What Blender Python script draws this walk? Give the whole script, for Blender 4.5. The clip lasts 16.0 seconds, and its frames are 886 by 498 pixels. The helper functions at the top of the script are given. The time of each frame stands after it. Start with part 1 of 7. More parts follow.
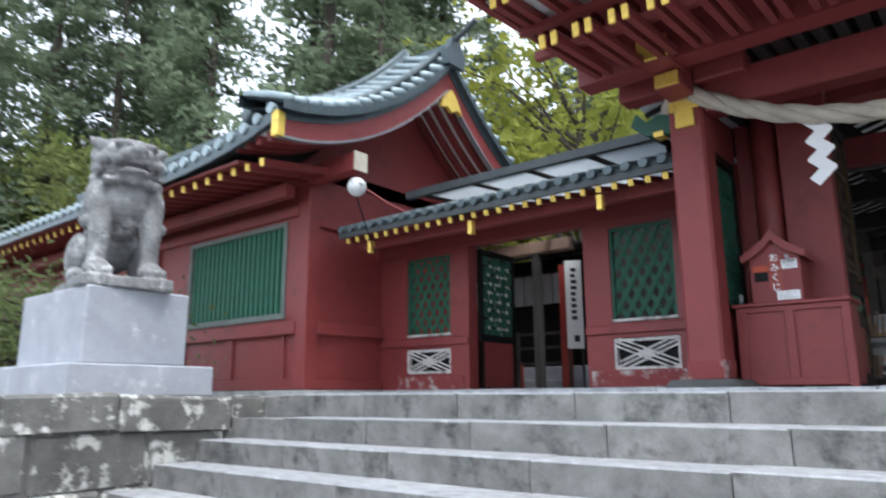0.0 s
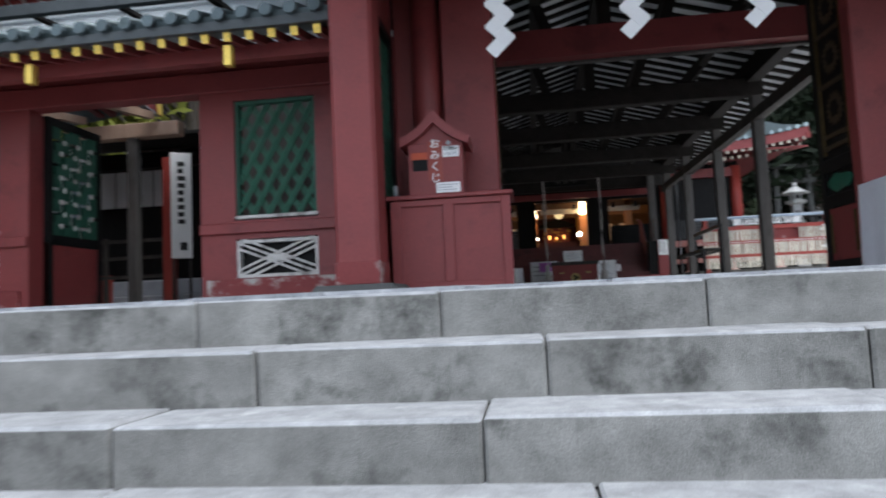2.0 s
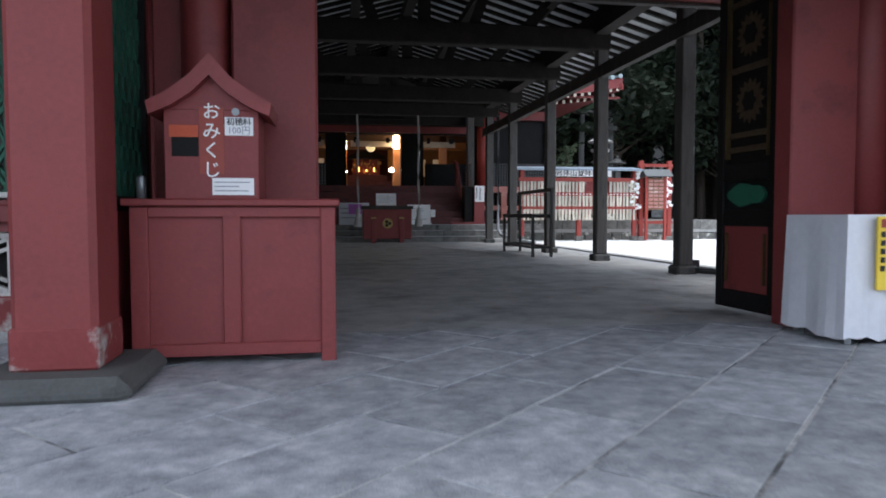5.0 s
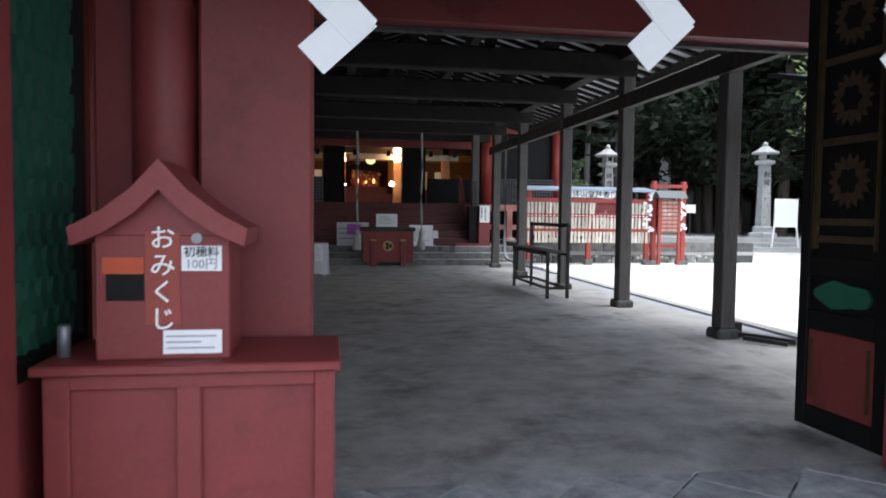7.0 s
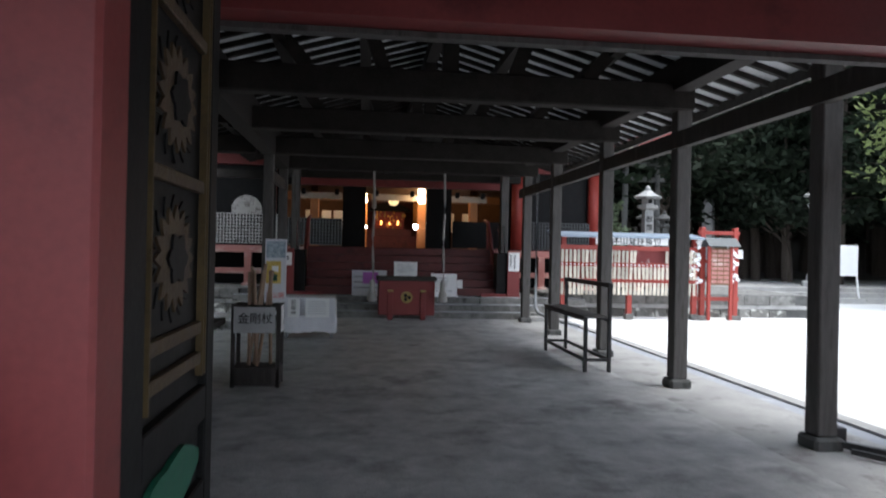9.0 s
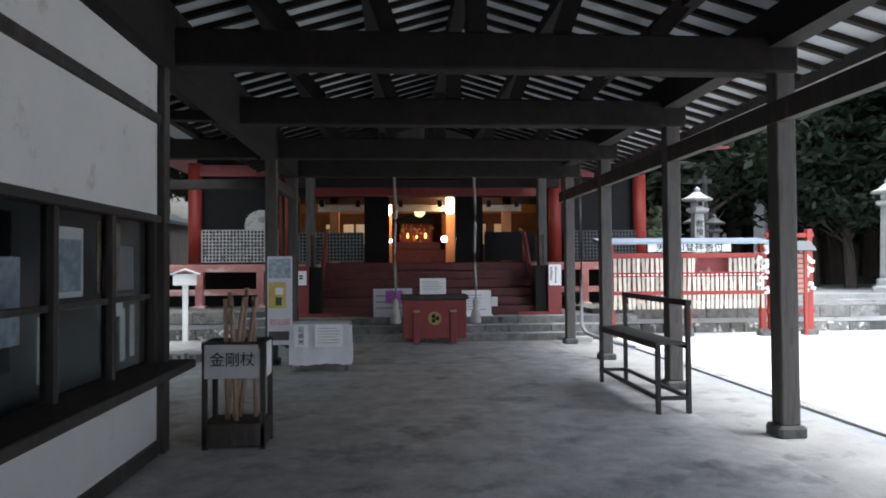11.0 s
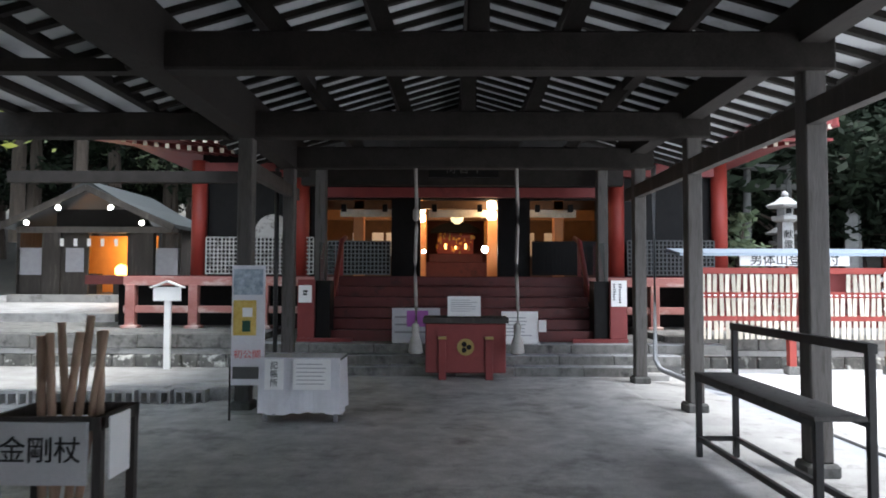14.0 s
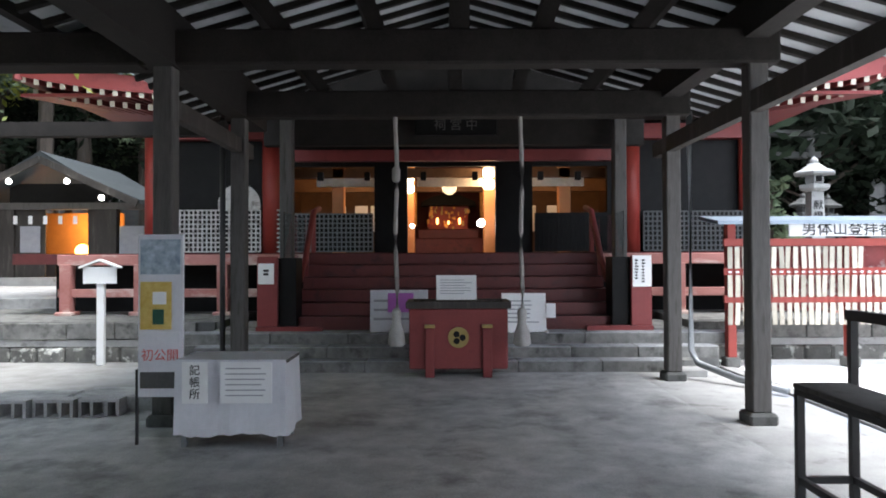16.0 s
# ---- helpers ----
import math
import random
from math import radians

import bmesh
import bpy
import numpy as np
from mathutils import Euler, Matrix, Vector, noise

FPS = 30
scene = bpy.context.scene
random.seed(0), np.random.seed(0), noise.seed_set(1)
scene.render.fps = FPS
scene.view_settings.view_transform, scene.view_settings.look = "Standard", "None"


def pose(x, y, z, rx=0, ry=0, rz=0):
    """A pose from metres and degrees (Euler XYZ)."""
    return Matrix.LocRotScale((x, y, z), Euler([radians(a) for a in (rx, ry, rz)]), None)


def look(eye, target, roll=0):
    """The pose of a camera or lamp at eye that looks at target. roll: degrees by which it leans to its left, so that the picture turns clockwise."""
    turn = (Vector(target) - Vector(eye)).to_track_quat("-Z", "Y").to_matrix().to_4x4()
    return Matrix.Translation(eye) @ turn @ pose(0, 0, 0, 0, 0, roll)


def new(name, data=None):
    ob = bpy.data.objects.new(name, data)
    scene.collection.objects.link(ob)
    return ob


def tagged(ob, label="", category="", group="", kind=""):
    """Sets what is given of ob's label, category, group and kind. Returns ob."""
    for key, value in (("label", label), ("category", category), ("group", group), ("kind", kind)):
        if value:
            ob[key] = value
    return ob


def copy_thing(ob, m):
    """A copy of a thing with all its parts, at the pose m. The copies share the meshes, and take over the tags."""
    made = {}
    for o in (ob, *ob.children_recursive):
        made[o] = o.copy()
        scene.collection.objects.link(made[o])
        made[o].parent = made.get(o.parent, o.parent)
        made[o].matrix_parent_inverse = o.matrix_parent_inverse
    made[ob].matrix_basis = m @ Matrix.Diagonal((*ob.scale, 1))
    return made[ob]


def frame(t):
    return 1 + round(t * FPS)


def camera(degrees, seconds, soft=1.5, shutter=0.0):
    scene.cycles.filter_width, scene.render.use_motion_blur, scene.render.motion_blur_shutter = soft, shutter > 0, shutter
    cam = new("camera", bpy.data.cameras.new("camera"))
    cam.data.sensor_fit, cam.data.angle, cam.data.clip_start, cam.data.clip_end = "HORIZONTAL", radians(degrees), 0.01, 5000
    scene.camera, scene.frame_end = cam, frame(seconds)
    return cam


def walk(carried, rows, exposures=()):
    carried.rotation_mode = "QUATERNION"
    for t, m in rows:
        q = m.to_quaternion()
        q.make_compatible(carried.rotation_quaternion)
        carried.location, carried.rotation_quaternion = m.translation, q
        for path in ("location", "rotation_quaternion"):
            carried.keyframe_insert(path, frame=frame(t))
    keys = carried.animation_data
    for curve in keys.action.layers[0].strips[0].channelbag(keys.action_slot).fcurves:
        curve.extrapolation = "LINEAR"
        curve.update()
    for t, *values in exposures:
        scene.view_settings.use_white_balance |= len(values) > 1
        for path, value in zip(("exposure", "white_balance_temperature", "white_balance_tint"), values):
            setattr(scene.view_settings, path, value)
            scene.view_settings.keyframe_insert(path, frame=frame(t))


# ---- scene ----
cam = camera(65.3, 16.0, soft=1.8, shutter=0.4)
PATH = [
    (0, (2.343, 1.687, -0.047), (1.109, 3.204, 0.372), -0.3),
    (0.5, (2.096, 1.956, -0.061), (1.058, 3.64, 0.229), -0.2),
    (1, (1.878, 2.324, -0.131), (1.058, 4.13, 0.122), -1.8),
    (1.5, (1.616, 2.712, -0.195), (0.97, 4.597, -0.014), -1.6),
    (2, (1.46, 3.114, -0.073), (1.214, 5.092, 0.086), -2.6),
    (2.5, (1.409, 3.537, 0.04), (1.339, 5.536, 0.084), -1.5),
    (3, (1.343, 3.85, 0.131), (1.434, 5.846, 0.045), -1.5),
    (3.5, (1.324, 4.108, 0.25), (1.599, 6.087, 0.156), -0.3),
    (4, (1.31, 4.399, 0.369), (1.526, 6.384, 0.262), -1.2),
    (4.5, (1.321, 4.684, 0.568), (1.706, 6.643, 0.459), -0.4),
    (4.7, (1.331, 4.824, 0.619), (1.659, 6.795, 0.525), -0.5),
    (6.8, (1.304, 5.895, 1.225), (1.596, 7.867, 1.071), 0.9),
    (7, (1.322, 5.991, 1.274), (1.644, 7.962, 1.175), 0.7),
    (7.5, (1.426, 6.292, 1.43), (1.741, 8.264, 1.333), 2.0),
    (8, (1.524, 6.643, 1.443), (1.896, 8.606, 1.354), 2.0),
    (8.5, (1.658, 7.084, 1.483), (2.015, 9.05, 1.407), 0.1),
    (9, (1.754, 7.523, 1.527), (1.981, 9.51, 1.534), 1.2),
    (9.2, (1.765, 7.713, 1.504), (1.981, 9.7, 1.561), 1.0),
    (11.3, (2.022, 9.558, 1.542), (2.147, 11.553, 1.583), -0.5),
    (11.5, (2.05, 9.738, 1.544), (2.172, 11.734, 1.57), -0.5),
    (12, (2.071, 10.213, 1.513), (2.282, 12.202, 1.523), 1.3),
    (12.5, (2.164, 10.679, 1.507), (2.4, 12.664, 1.578), 2.1),
    (13, (2.242, 11.124, 1.489), (2.475, 13.109, 1.577), 1.6),
    (13.5, (2.311, 11.575, 1.504), (2.511, 13.564, 1.588), 0.7),
    (14, (2.437, 12.061, 1.531), (2.422, 14.059, 1.62), 0.2),
    (14.5, (2.476, 12.546, 1.519), (2.508, 14.544, 1.604), -0.3),
    (15, (2.534, 13.063, 1.499), (2.543, 15.061, 1.57), -0.3),
    (15.5, (2.489, 13.583, 1.474), (2.515, 15.582, 1.52), -0.3),
    (16, (2.528, 14.061, 1.461), (2.526, 16.061, 1.495), -0.2),
]
EXPOSURES = [(0.0, 1.0, 6150, 10), (1.0, 0.78, 6150, 10), (2.0, 0.75, 6100, 10), (3.0, 0.55, 6000, 10), (4.5, 0.65, 5950, 10), (7.0, 1.2, 6100, 10), (8.0, 1.05, 6150, 10), (8.5, 1.0, 6150, 10), (9.0, 1.15, 6100, 10), (11.5, 1.6, 6100, 10), (12.5, 1.54, 6100, 10), (13.5, 1.6, 6100, 10), (14.2, 1.8, 6100, 10), (16.0, 1.85, 6100, 10)]
walk(cam, [(t, look(eye, target, roll)) for t, eye, target, roll in PATH], EXPOSURES)

# ---- world and sun: bright overcast sky ----
world = bpy.data.worlds.new("overcast_sky")
scene.world = world
world.use_nodes = True
wn, wl = world.node_tree.nodes, world.node_tree.links
sky = wn.new("ShaderNodeTexSky")
sky.sky_type, sky.sun_disc = "NISHITA", False
sky.sun_elevation, sky.sun_rotation = radians(67), radians(119)
sky.air_density, sky.dust_density, sky.ozone_density = 1.0, 4.0, 1.0
pale = wn.new("ShaderNodeMix")
pale.data_type = "RGBA"
pale.inputs[0].default_value = 0.72
wl.new(sky.outputs[0], pale.inputs[6])
pale.inputs[7].default_value = (8.8, 9.5, 10.3, 1)
wl.new(pale.outputs[2], wn["Background"].inputs[0])
wn["Background"].inputs[1].default_value = 0.135
sun = new("sun", bpy.data.lights.new("sun", "SUN"))
sun.data.energy, sun.data.angle, sun.data.color = 1.5, radians(25), (1.0, 0.97, 0.92)
sun.matrix_world = look((0, 0, 30), (-11, 6, 0))

# ---- materials ----
def surface(name, c1, c2, rough=0.7, metal=0.0, scale=6.0, fine=60.0, bump=0.15, stain=None, amount=0.5, stain_scale=2.5, stretch=(1, 1, 1), vary=0.0, emit=None, power=0.0, trans=0.0, edge=0.08, spec=0.5):
    """Two scales of colour variation, an optional stain or wear colour, bump from the fine grain."""
    m = bpy.data.materials.new(name)
    m.use_nodes = True
    n, l = m.node_tree.nodes, m.node_tree.links
    b = n["Principled BSDF"]
    co, mp = n.new("ShaderNodeTexCoord"), n.new("ShaderNodeMapping")
    mp.inputs["Scale"].default_value = stretch
    if vary:                       # each piece shows another stretch of the pattern
        of, sc, ps = n.new("ShaderNodeObjectInfo"), n.new("ShaderNodeVectorMath"), n.new("ShaderNodeVectorMath")
        sc.operation, sc.inputs[1].default_value = "MULTIPLY", (37.0, 23.0, 11.0)
        l.new(of.outputs["Random"], sc.inputs[0])
        l.new(co.outputs["Object"], ps.inputs[0])
        l.new(sc.outputs[0], ps.inputs[1])
        l.new(ps.outputs[0], mp.inputs[0])
    else:
        l.new(co.outputs["Object"], mp.inputs[0])
    big, small = n.new("ShaderNodeTexNoise"), n.new("ShaderNodeTexNoise")
    big.inputs["Scale"].default_value, small.inputs["Scale"].default_value = scale, fine
    big.inputs["Detail"].default_value, big.inputs["Roughness"].default_value = 7, 0.66
    small.inputs["Detail"].default_value = 3
    l.new(mp.outputs[0], big.inputs[0])
    l.new(mp.outputs[0], small.inputs[0])
    ad = n.new("ShaderNodeMath")
    ad.operation = "MULTIPLY_ADD"
    l.new(small.outputs[0], ad.inputs[0])
    ad.inputs[1].default_value = 0.45
    l.new(big.outputs[0], ad.inputs[2])
    rm = n.new("ShaderNodeMapRange")
    rm.inputs[1].default_value, rm.inputs[2].default_value = 0.45, 1.0
    l.new(ad.outputs[0], rm.inputs[0])
    mx = n.new("ShaderNodeMix")
    mx.data_type = "RGBA"
    mx.inputs[6].default_value, mx.inputs[7].default_value = (*c1, 1), (*c2, 1)
    l.new(rm.outputs[0], mx.inputs[0])
    out = mx.outputs[2]
    if stain:
        st = n.new("ShaderNodeTexNoise")
        st.inputs["Scale"].default_value, st.inputs["Detail"].default_value, st.inputs["Roughness"].default_value = stain_scale, 9, 0.68
        l.new(mp.outputs[0], st.inputs[0])
        sr = n.new("ShaderNodeMapRange")
        sr.inputs[1].default_value, sr.inputs[2].default_value = 0.64 - 0.22 * amount, 0.64 + edge - 0.16 * amount
        l.new(st.outputs[0], sr.inputs[0])
        m2 = n.new("ShaderNodeMix")
        m2.data_type = "RGBA"
        l.new(sr.outputs[0], m2.inputs[0])
        l.new(out, m2.inputs[6])
        m2.inputs[7].default_value = (*stain, 1)
        out = m2.outputs[2]
    if vary:
        oi, hs, vr = n.new("ShaderNodeObjectInfo"), n.new("ShaderNodeHueSaturation"), n.new("ShaderNodeMapRange")
        l.new(oi.outputs["Random"], vr.inputs[0])
        vr.inputs[3].default_value, vr.inputs[4].default_value = 1 - vary, 1 + vary
        l.new(vr.outputs[0], hs.inputs["Value"])
        l.new(out, hs.inputs["Color"])
        out = hs.outputs[0]
    l.new(out, b.inputs["Base Color"])
    rr = n.new("ShaderNodeMapRange")
    rr.inputs[3].default_value, rr.inputs[4].default_value = max(0.05, rough - 0.12), min(1, rough + 0.12)
    l.new(big.outputs[0], rr.inputs[0])
    l.new(rr.outputs[0], b.inputs["Roughness"])
    b.inputs["Metallic"].default_value = metal
    b.inputs["Specular IOR Level"].default_value = spec
    if trans:
        b.inputs["Transmission Weight"].default_value = trans
    if bump:
        bp = n.new("ShaderNodeBump")
        bp.inputs["Strength"].default_value, bp.inputs["Distance"].default_value = bump, 0.02
        l.new(ad.outputs[0], bp.inputs["Height"])
        l.new(bp.outputs[0], b.inputs["Normal"])
    if emit:
        b.inputs["Emission Color"].default_value = (*emit, 1)
        b.inputs["Emission Strength"].default_value = power
    return m


RED = surface("red_lacquer", (0.17, 0.026, 0.026), (0.245, 0.042, 0.04), 0.55, scale=1.6, fine=40, bump=0.08, stain=(0.11, 0.016, 0.018), amount=0.42, stain_scale=2.0, edge=0.16)
RED_WORN = surface("worn_red_paint", (0.17, 0.026, 0.026), (0.245, 0.045, 0.042), 0.65, scale=2, fine=45, bump=0.15, stain=(0.5, 0.44, 0.4), amount=0.55, stain_scale=3.0)
RED_BASE = surface("peeling_red_paint", (0.17, 0.026, 0.026), (0.24, 0.042, 0.04), 0.7, scale=2, fine=45, bump=0.2, stain=(0.42, 0.38, 0.35), amount=0.5, stain_scale=4)
RED_PINK = surface("sun_bleached_red_wood", (0.36, 0.13, 0.11), (0.5, 0.24, 0.21), 0.75, scale=3, fine=50, bump=0.15, stain=(0.6, 0.45, 0.4), amount=0.6, stretch=(0.4, 1, 1))
# porch and hall shade is put into this darker copy of the red paint
MAROON = surface("foot_worn_maroon_paint", (0.075, 0.014, 0.013), (0.135, 0.026, 0.024), 0.5, scale=3, fine=50, bump=0.1, stain=(0.05, 0.012, 0.012), amount=0.4)
VERM = surface("vermilion_paint", (0.26, 0.03, 0.022), (0.34, 0.05, 0.035), 0.55, scale=2, fine=40, bump=0.08)
GREEN = surface("green_painted_lattice", (0.01, 0.085, 0.05), (0.018, 0.14, 0.08), 0.6, scale=4, fine=60, bump=0.12, stain=(0.02, 0.06, 0.045), amount=0.3)
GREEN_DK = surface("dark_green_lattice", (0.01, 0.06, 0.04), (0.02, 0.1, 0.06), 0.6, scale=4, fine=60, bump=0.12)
GOLD = surface("gilt_metal", (0.75, 0.5, 0.08), (0.85, 0.62, 0.15), 0.4, 0.55, scale=10, fine=80, bump=0.1, stain=(0.4, 0.25, 0.06), amount=0.35, stain_scale=8)
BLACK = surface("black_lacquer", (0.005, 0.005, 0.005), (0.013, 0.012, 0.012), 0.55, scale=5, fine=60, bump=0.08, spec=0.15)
WOOD = surface("weathered_dark_timber", (0.022, 0.019, 0.017), (0.06, 0.052, 0.046), 0.8, scale=2.5, fine=30, bump=0.3, stain=(0.08, 0.072, 0.066), amount=0.35, stretch=(3, 3, 0.4))
POSTW = surface("weathered_grey_post", (0.05, 0.046, 0.043), (0.125, 0.117, 0.11), 0.82, scale=2.5, fine=30, bump=0.3, stain=(0.045, 0.04, 0.036), amount=0.5, stretch=(4, 4, 0.35))
BEAMW = surface("dark_roof_timber", c1=(0.014, 0.012, 0.011), c2=(0.034, 0.03, 0.027), rough=0.85, spec=0.2, scale=2.5, fine=30, bump=0.3, stretch=(2, 2, 2))
PLASTER = surface("white_plaster", (0.62, 0.62, 0.61), (0.72, 0.72, 0.71), 0.85, scale=1.5, fine=70, bump=0.08, stain=(0.5, 0.48, 0.45), amount=0.2)
WHITEW = surface("flaking_white_wood", (0.5, 0.48, 0.45), (0.68, 0.66, 0.63), 0.8, scale=5, fine=50, bump=0.25, stain=(0.28, 0.25, 0.23), amount=0.6, stain_scale=6)
WHITE = surface("white_painted_board", (0.78, 0.78, 0.77), (0.85, 0.85, 0.84), 0.6, scale=3, fine=60, bump=0.04)
PAPER = surface("white_paper", (0.8, 0.8, 0.8), (0.88, 0.88, 0.88), 0.9, scale=4, fine=70, bump=0.05)
CLOTH = surface("white_vinyl_cloth", (0.62, 0.62, 0.66), (0.74, 0.74, 0.78), 0.45, scale=4, fine=30, bump=0.15)
INK = surface("black_ink", (0.01, 0.01, 0.01), (0.02, 0.02, 0.02), 0.7, bump=0)
INKW = surface("white_lettering", (0.8, 0.8, 0.78), (0.85, 0.85, 0.83), 0.7, bump=0)
GREYINK = surface("grey_print", (0.3, 0.3, 0.33), (0.4, 0.4, 0.43), 0.8, bump=0)
PURPLE = surface("purple_print", (0.45, 0.12, 0.5), (0.55, 0.2, 0.6), 0.8, bump=0)
ORANGE = surface("orange_paint", (0.42, 0.06, 0.022), (0.5, 0.085, 0.03), 0.6, bump=0.04)
NAMESTRIP = surface("faded_orange_red_paint", (0.24, 0.04, 0.03), (0.31, 0.06, 0.04), 0.6, scale=6, bump=0.04)
YELLOW = surface("yellow_poster", (0.75, 0.52, 0.03), (0.85, 0.62, 0.06), 0.5, scale=9, bump=0)
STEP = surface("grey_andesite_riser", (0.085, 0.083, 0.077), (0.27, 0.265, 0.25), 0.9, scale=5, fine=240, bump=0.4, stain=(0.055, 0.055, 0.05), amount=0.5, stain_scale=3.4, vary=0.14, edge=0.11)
# tread colour holds foot wear and also the brighter sky light on top
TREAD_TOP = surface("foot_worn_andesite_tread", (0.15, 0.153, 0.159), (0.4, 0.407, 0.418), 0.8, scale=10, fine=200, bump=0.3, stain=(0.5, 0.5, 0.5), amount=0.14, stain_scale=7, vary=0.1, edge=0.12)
FLAG = surface("blue_grey_flagstone", (0.15, 0.156, 0.17), (0.54, 0.55, 0.57), 0.7, scale=9, fine=170, bump=0.5, stain=(0.5, 0.5, 0.5), amount=0.34, stain_scale=9, vary=0.16, edge=0.1)
MORTAR = surface("pale_worn_mortar", (0.45, 0.44, 0.42), (0.7, 0.69, 0.67), 0.95, scale=5, fine=60, bump=0.4, stain=(0.09, 0.09, 0.09), amount=0.75, stain_scale=1.6)
LICHEN = surface("lichen_covered_stone", (0.06, 0.06, 0.055), (0.2, 0.195, 0.18), 0.92, scale=3.5, fine=110, bump=0.5, stain=(0.55, 0.55, 0.51), amount=0.5, stain_scale=5, vary=0.3, edge=0.05)
GRANITE = surface("pale_granite", (0.25, 0.265, 0.295), (0.4, 0.415, 0.45), 0.8, scale=3, fine=120, bump=0.25, stain=(0.5, 0.5, 0.52), amount=0.3, stain_scale=5)
STATUE = surface("mottled_statue_stone", (0.08, 0.08, 0.08), (0.3, 0.3, 0.3), 0.9, scale=6, fine=70, bump=0.6, stain=(0.5, 0.5, 0.5), amount=0.5, stain_scale=5)
LANTERN = surface("lantern_granite", (0.28, 0.28, 0.275), (0.44, 0.44, 0.43), 0.85, scale=5, fine=90, bump=0.3, stain=(0.2, 0.2, 0.19), amount=0.4, stain_scale=4)
CONC = surface("worn_concrete_floor", (0.2, 0.198, 0.194), (0.56, 0.555, 0.545), 0.62, scale=3.2, fine=70, bump=0.45, stain=(0.1, 0.099, 0.097), amount=0.52, stain_scale=1.3, edge=0.16)
DARKST = surface("dark_plinth_stone", (0.06, 0.06, 0.058), (0.11, 0.11, 0.105), 0.85, scale=3, fine=70, bump=0.3, stain=(0.045, 0.045, 0.043), amount=0.4)
CONC_L = surface("pale_concrete_strip", (0.26, 0.256, 0.248), (0.43, 0.424, 0.41), 0.85, scale=2, fine=70, bump=0.25, stain=(0.2, 0.195, 0.185), amount=0.4)
PAVING = surface("dark_grey_approach_paving", (0.09, 0.09, 0.088), (0.19, 0.188, 0.185), 0.85, scale=3, fine=90, bump=0.35, stain=(0.06, 0.06, 0.058), amount=0.4)
SAND = surface("dusty_grey_yard_sand", (0.22, 0.213, 0.2), (0.4, 0.39, 0.375), 0.95, scale=2.5, fine=90, bump=0.4, stain=(0.2, 0.19, 0.175), amount=0.5, stain_scale=1.2, edge=0.2)
GRAVEL = surface("pale_raked_gravel", (0.68, 0.67, 0.65), (0.82, 0.81, 0.79), 0.95, scale=5, fine=120, bump=0.4, stain=(0.6, 0.59, 0.57), amount=0.3)
EARTH = surface("forest_floor", (0.05, 0.045, 0.035), (0.1, 0.09, 0.07), 0.95, scale=1, fine=20, bump=0.4)
COPPER = surface("blue_grey_copper_tiles", (0.04, 0.055, 0.06), (0.11, 0.145, 0.155), 0.36, 0.35, scale=5, fine=60, bump=0.15, stain=(0.05, 0.07, 0.07), amount=0.45, stain_scale=5, vary=0.15)
COPPER_P = surface("pale_patina_copper", (0.19, 0.245, 0.26), (0.38, 0.46, 0.48), 0.38, 0.25, scale=5, fine=60, bump=0.1, vary=0.12)
ROOFDK = surface("dark_roof_metal", (0.035, 0.04, 0.042), (0.07, 0.08, 0.085), 0.5, 0.3, scale=4, fine=50, bump=0.1)
GUTTER = surface("grey_steel", (0.2, 0.21, 0.22), (0.3, 0.31, 0.32), 0.45, 0.5, scale=6, fine=60, bump=0.05)
STEEL_B = surface("black_painted_steel", (0.012, 0.012, 0.013), (0.025, 0.025, 0.026), 0.45, scale=6, fine=60, bump=0.05)
ROPE = surface("straw_rope", (0.33, 0.29, 0.23), (0.5, 0.45, 0.37), 0.95, scale=8, fine=90, bump=0.6)
ROPE_G = surface("grey_hemp_rope", (0.3, 0.28, 0.26), (0.44, 0.42, 0.4), 0.95, scale=8, fine=90, bump=0.5)
STICK = surface("pale_wooden_staff", (0.3, 0.19, 0.13), (0.42, 0.29, 0.21), 0.7, scale=4, fine=40, bump=0.1, stretch=(3, 3, 0.4))
BARK = surface("tree_bark", (0.045, 0.035, 0.028), (0.1, 0.08, 0.065), 0.95, scale=4, fine=40, bump=0.5, stretch=(3, 3, 0.5))
PLAQUE = surface("pale_wooden_plaque", (0.42, 0.37, 0.29), (0.64, 0.59, 0.5), 0.7, scale=6, fine=50, bump=0.05, vary=0.28)
LAMP_W = surface("lit_paper_lantern", (0.9, 0.85, 0.75), (0.95, 0.9, 0.8), 0.8, bump=0, emit=(1.0, 0.72, 0.42), power=6.0)
BULB = surface("lit_white_bulb", (0.9, 0.9, 0.9), (0.95, 0.95, 0.95), 0.5, bump=0, emit=(1.0, 0.93, 0.82), power=9.0)
GLOW_O = surface("lit_orange_lantern", (0.8, 0.4, 0.1), (0.9, 0.5, 0.15), 0.8, bump=0, emit=(1.0, 0.42, 0.09), power=3.0)
ALTAR = surface("gilded_altar_fittings", (0.5, 0.2, 0.04), (0.75, 0.4, 0.1), 0.35, 0.6, scale=9, fine=60, bump=0.3)
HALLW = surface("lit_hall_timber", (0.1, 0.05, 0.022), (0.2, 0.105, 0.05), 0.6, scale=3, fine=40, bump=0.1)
BRASS = surface("dulled_brass_crest", (0.3, 0.22, 0.08), (0.42, 0.32, 0.13), 0.4, 0.8, scale=8, fine=60, bump=0.1)
CARVED = surface("carved_dark_red_gilt", (0.025, 0.01, 0.007), (0.085, 0.055, 0.02), 0.6, scale=14, bump=0.4)
AGEDGILT = surface("aged_gilt_edging", (0.05, 0.032, 0.012), (0.12, 0.08, 0.028), 0.6, 0.3, scale=9, fine=60, bump=0.1)
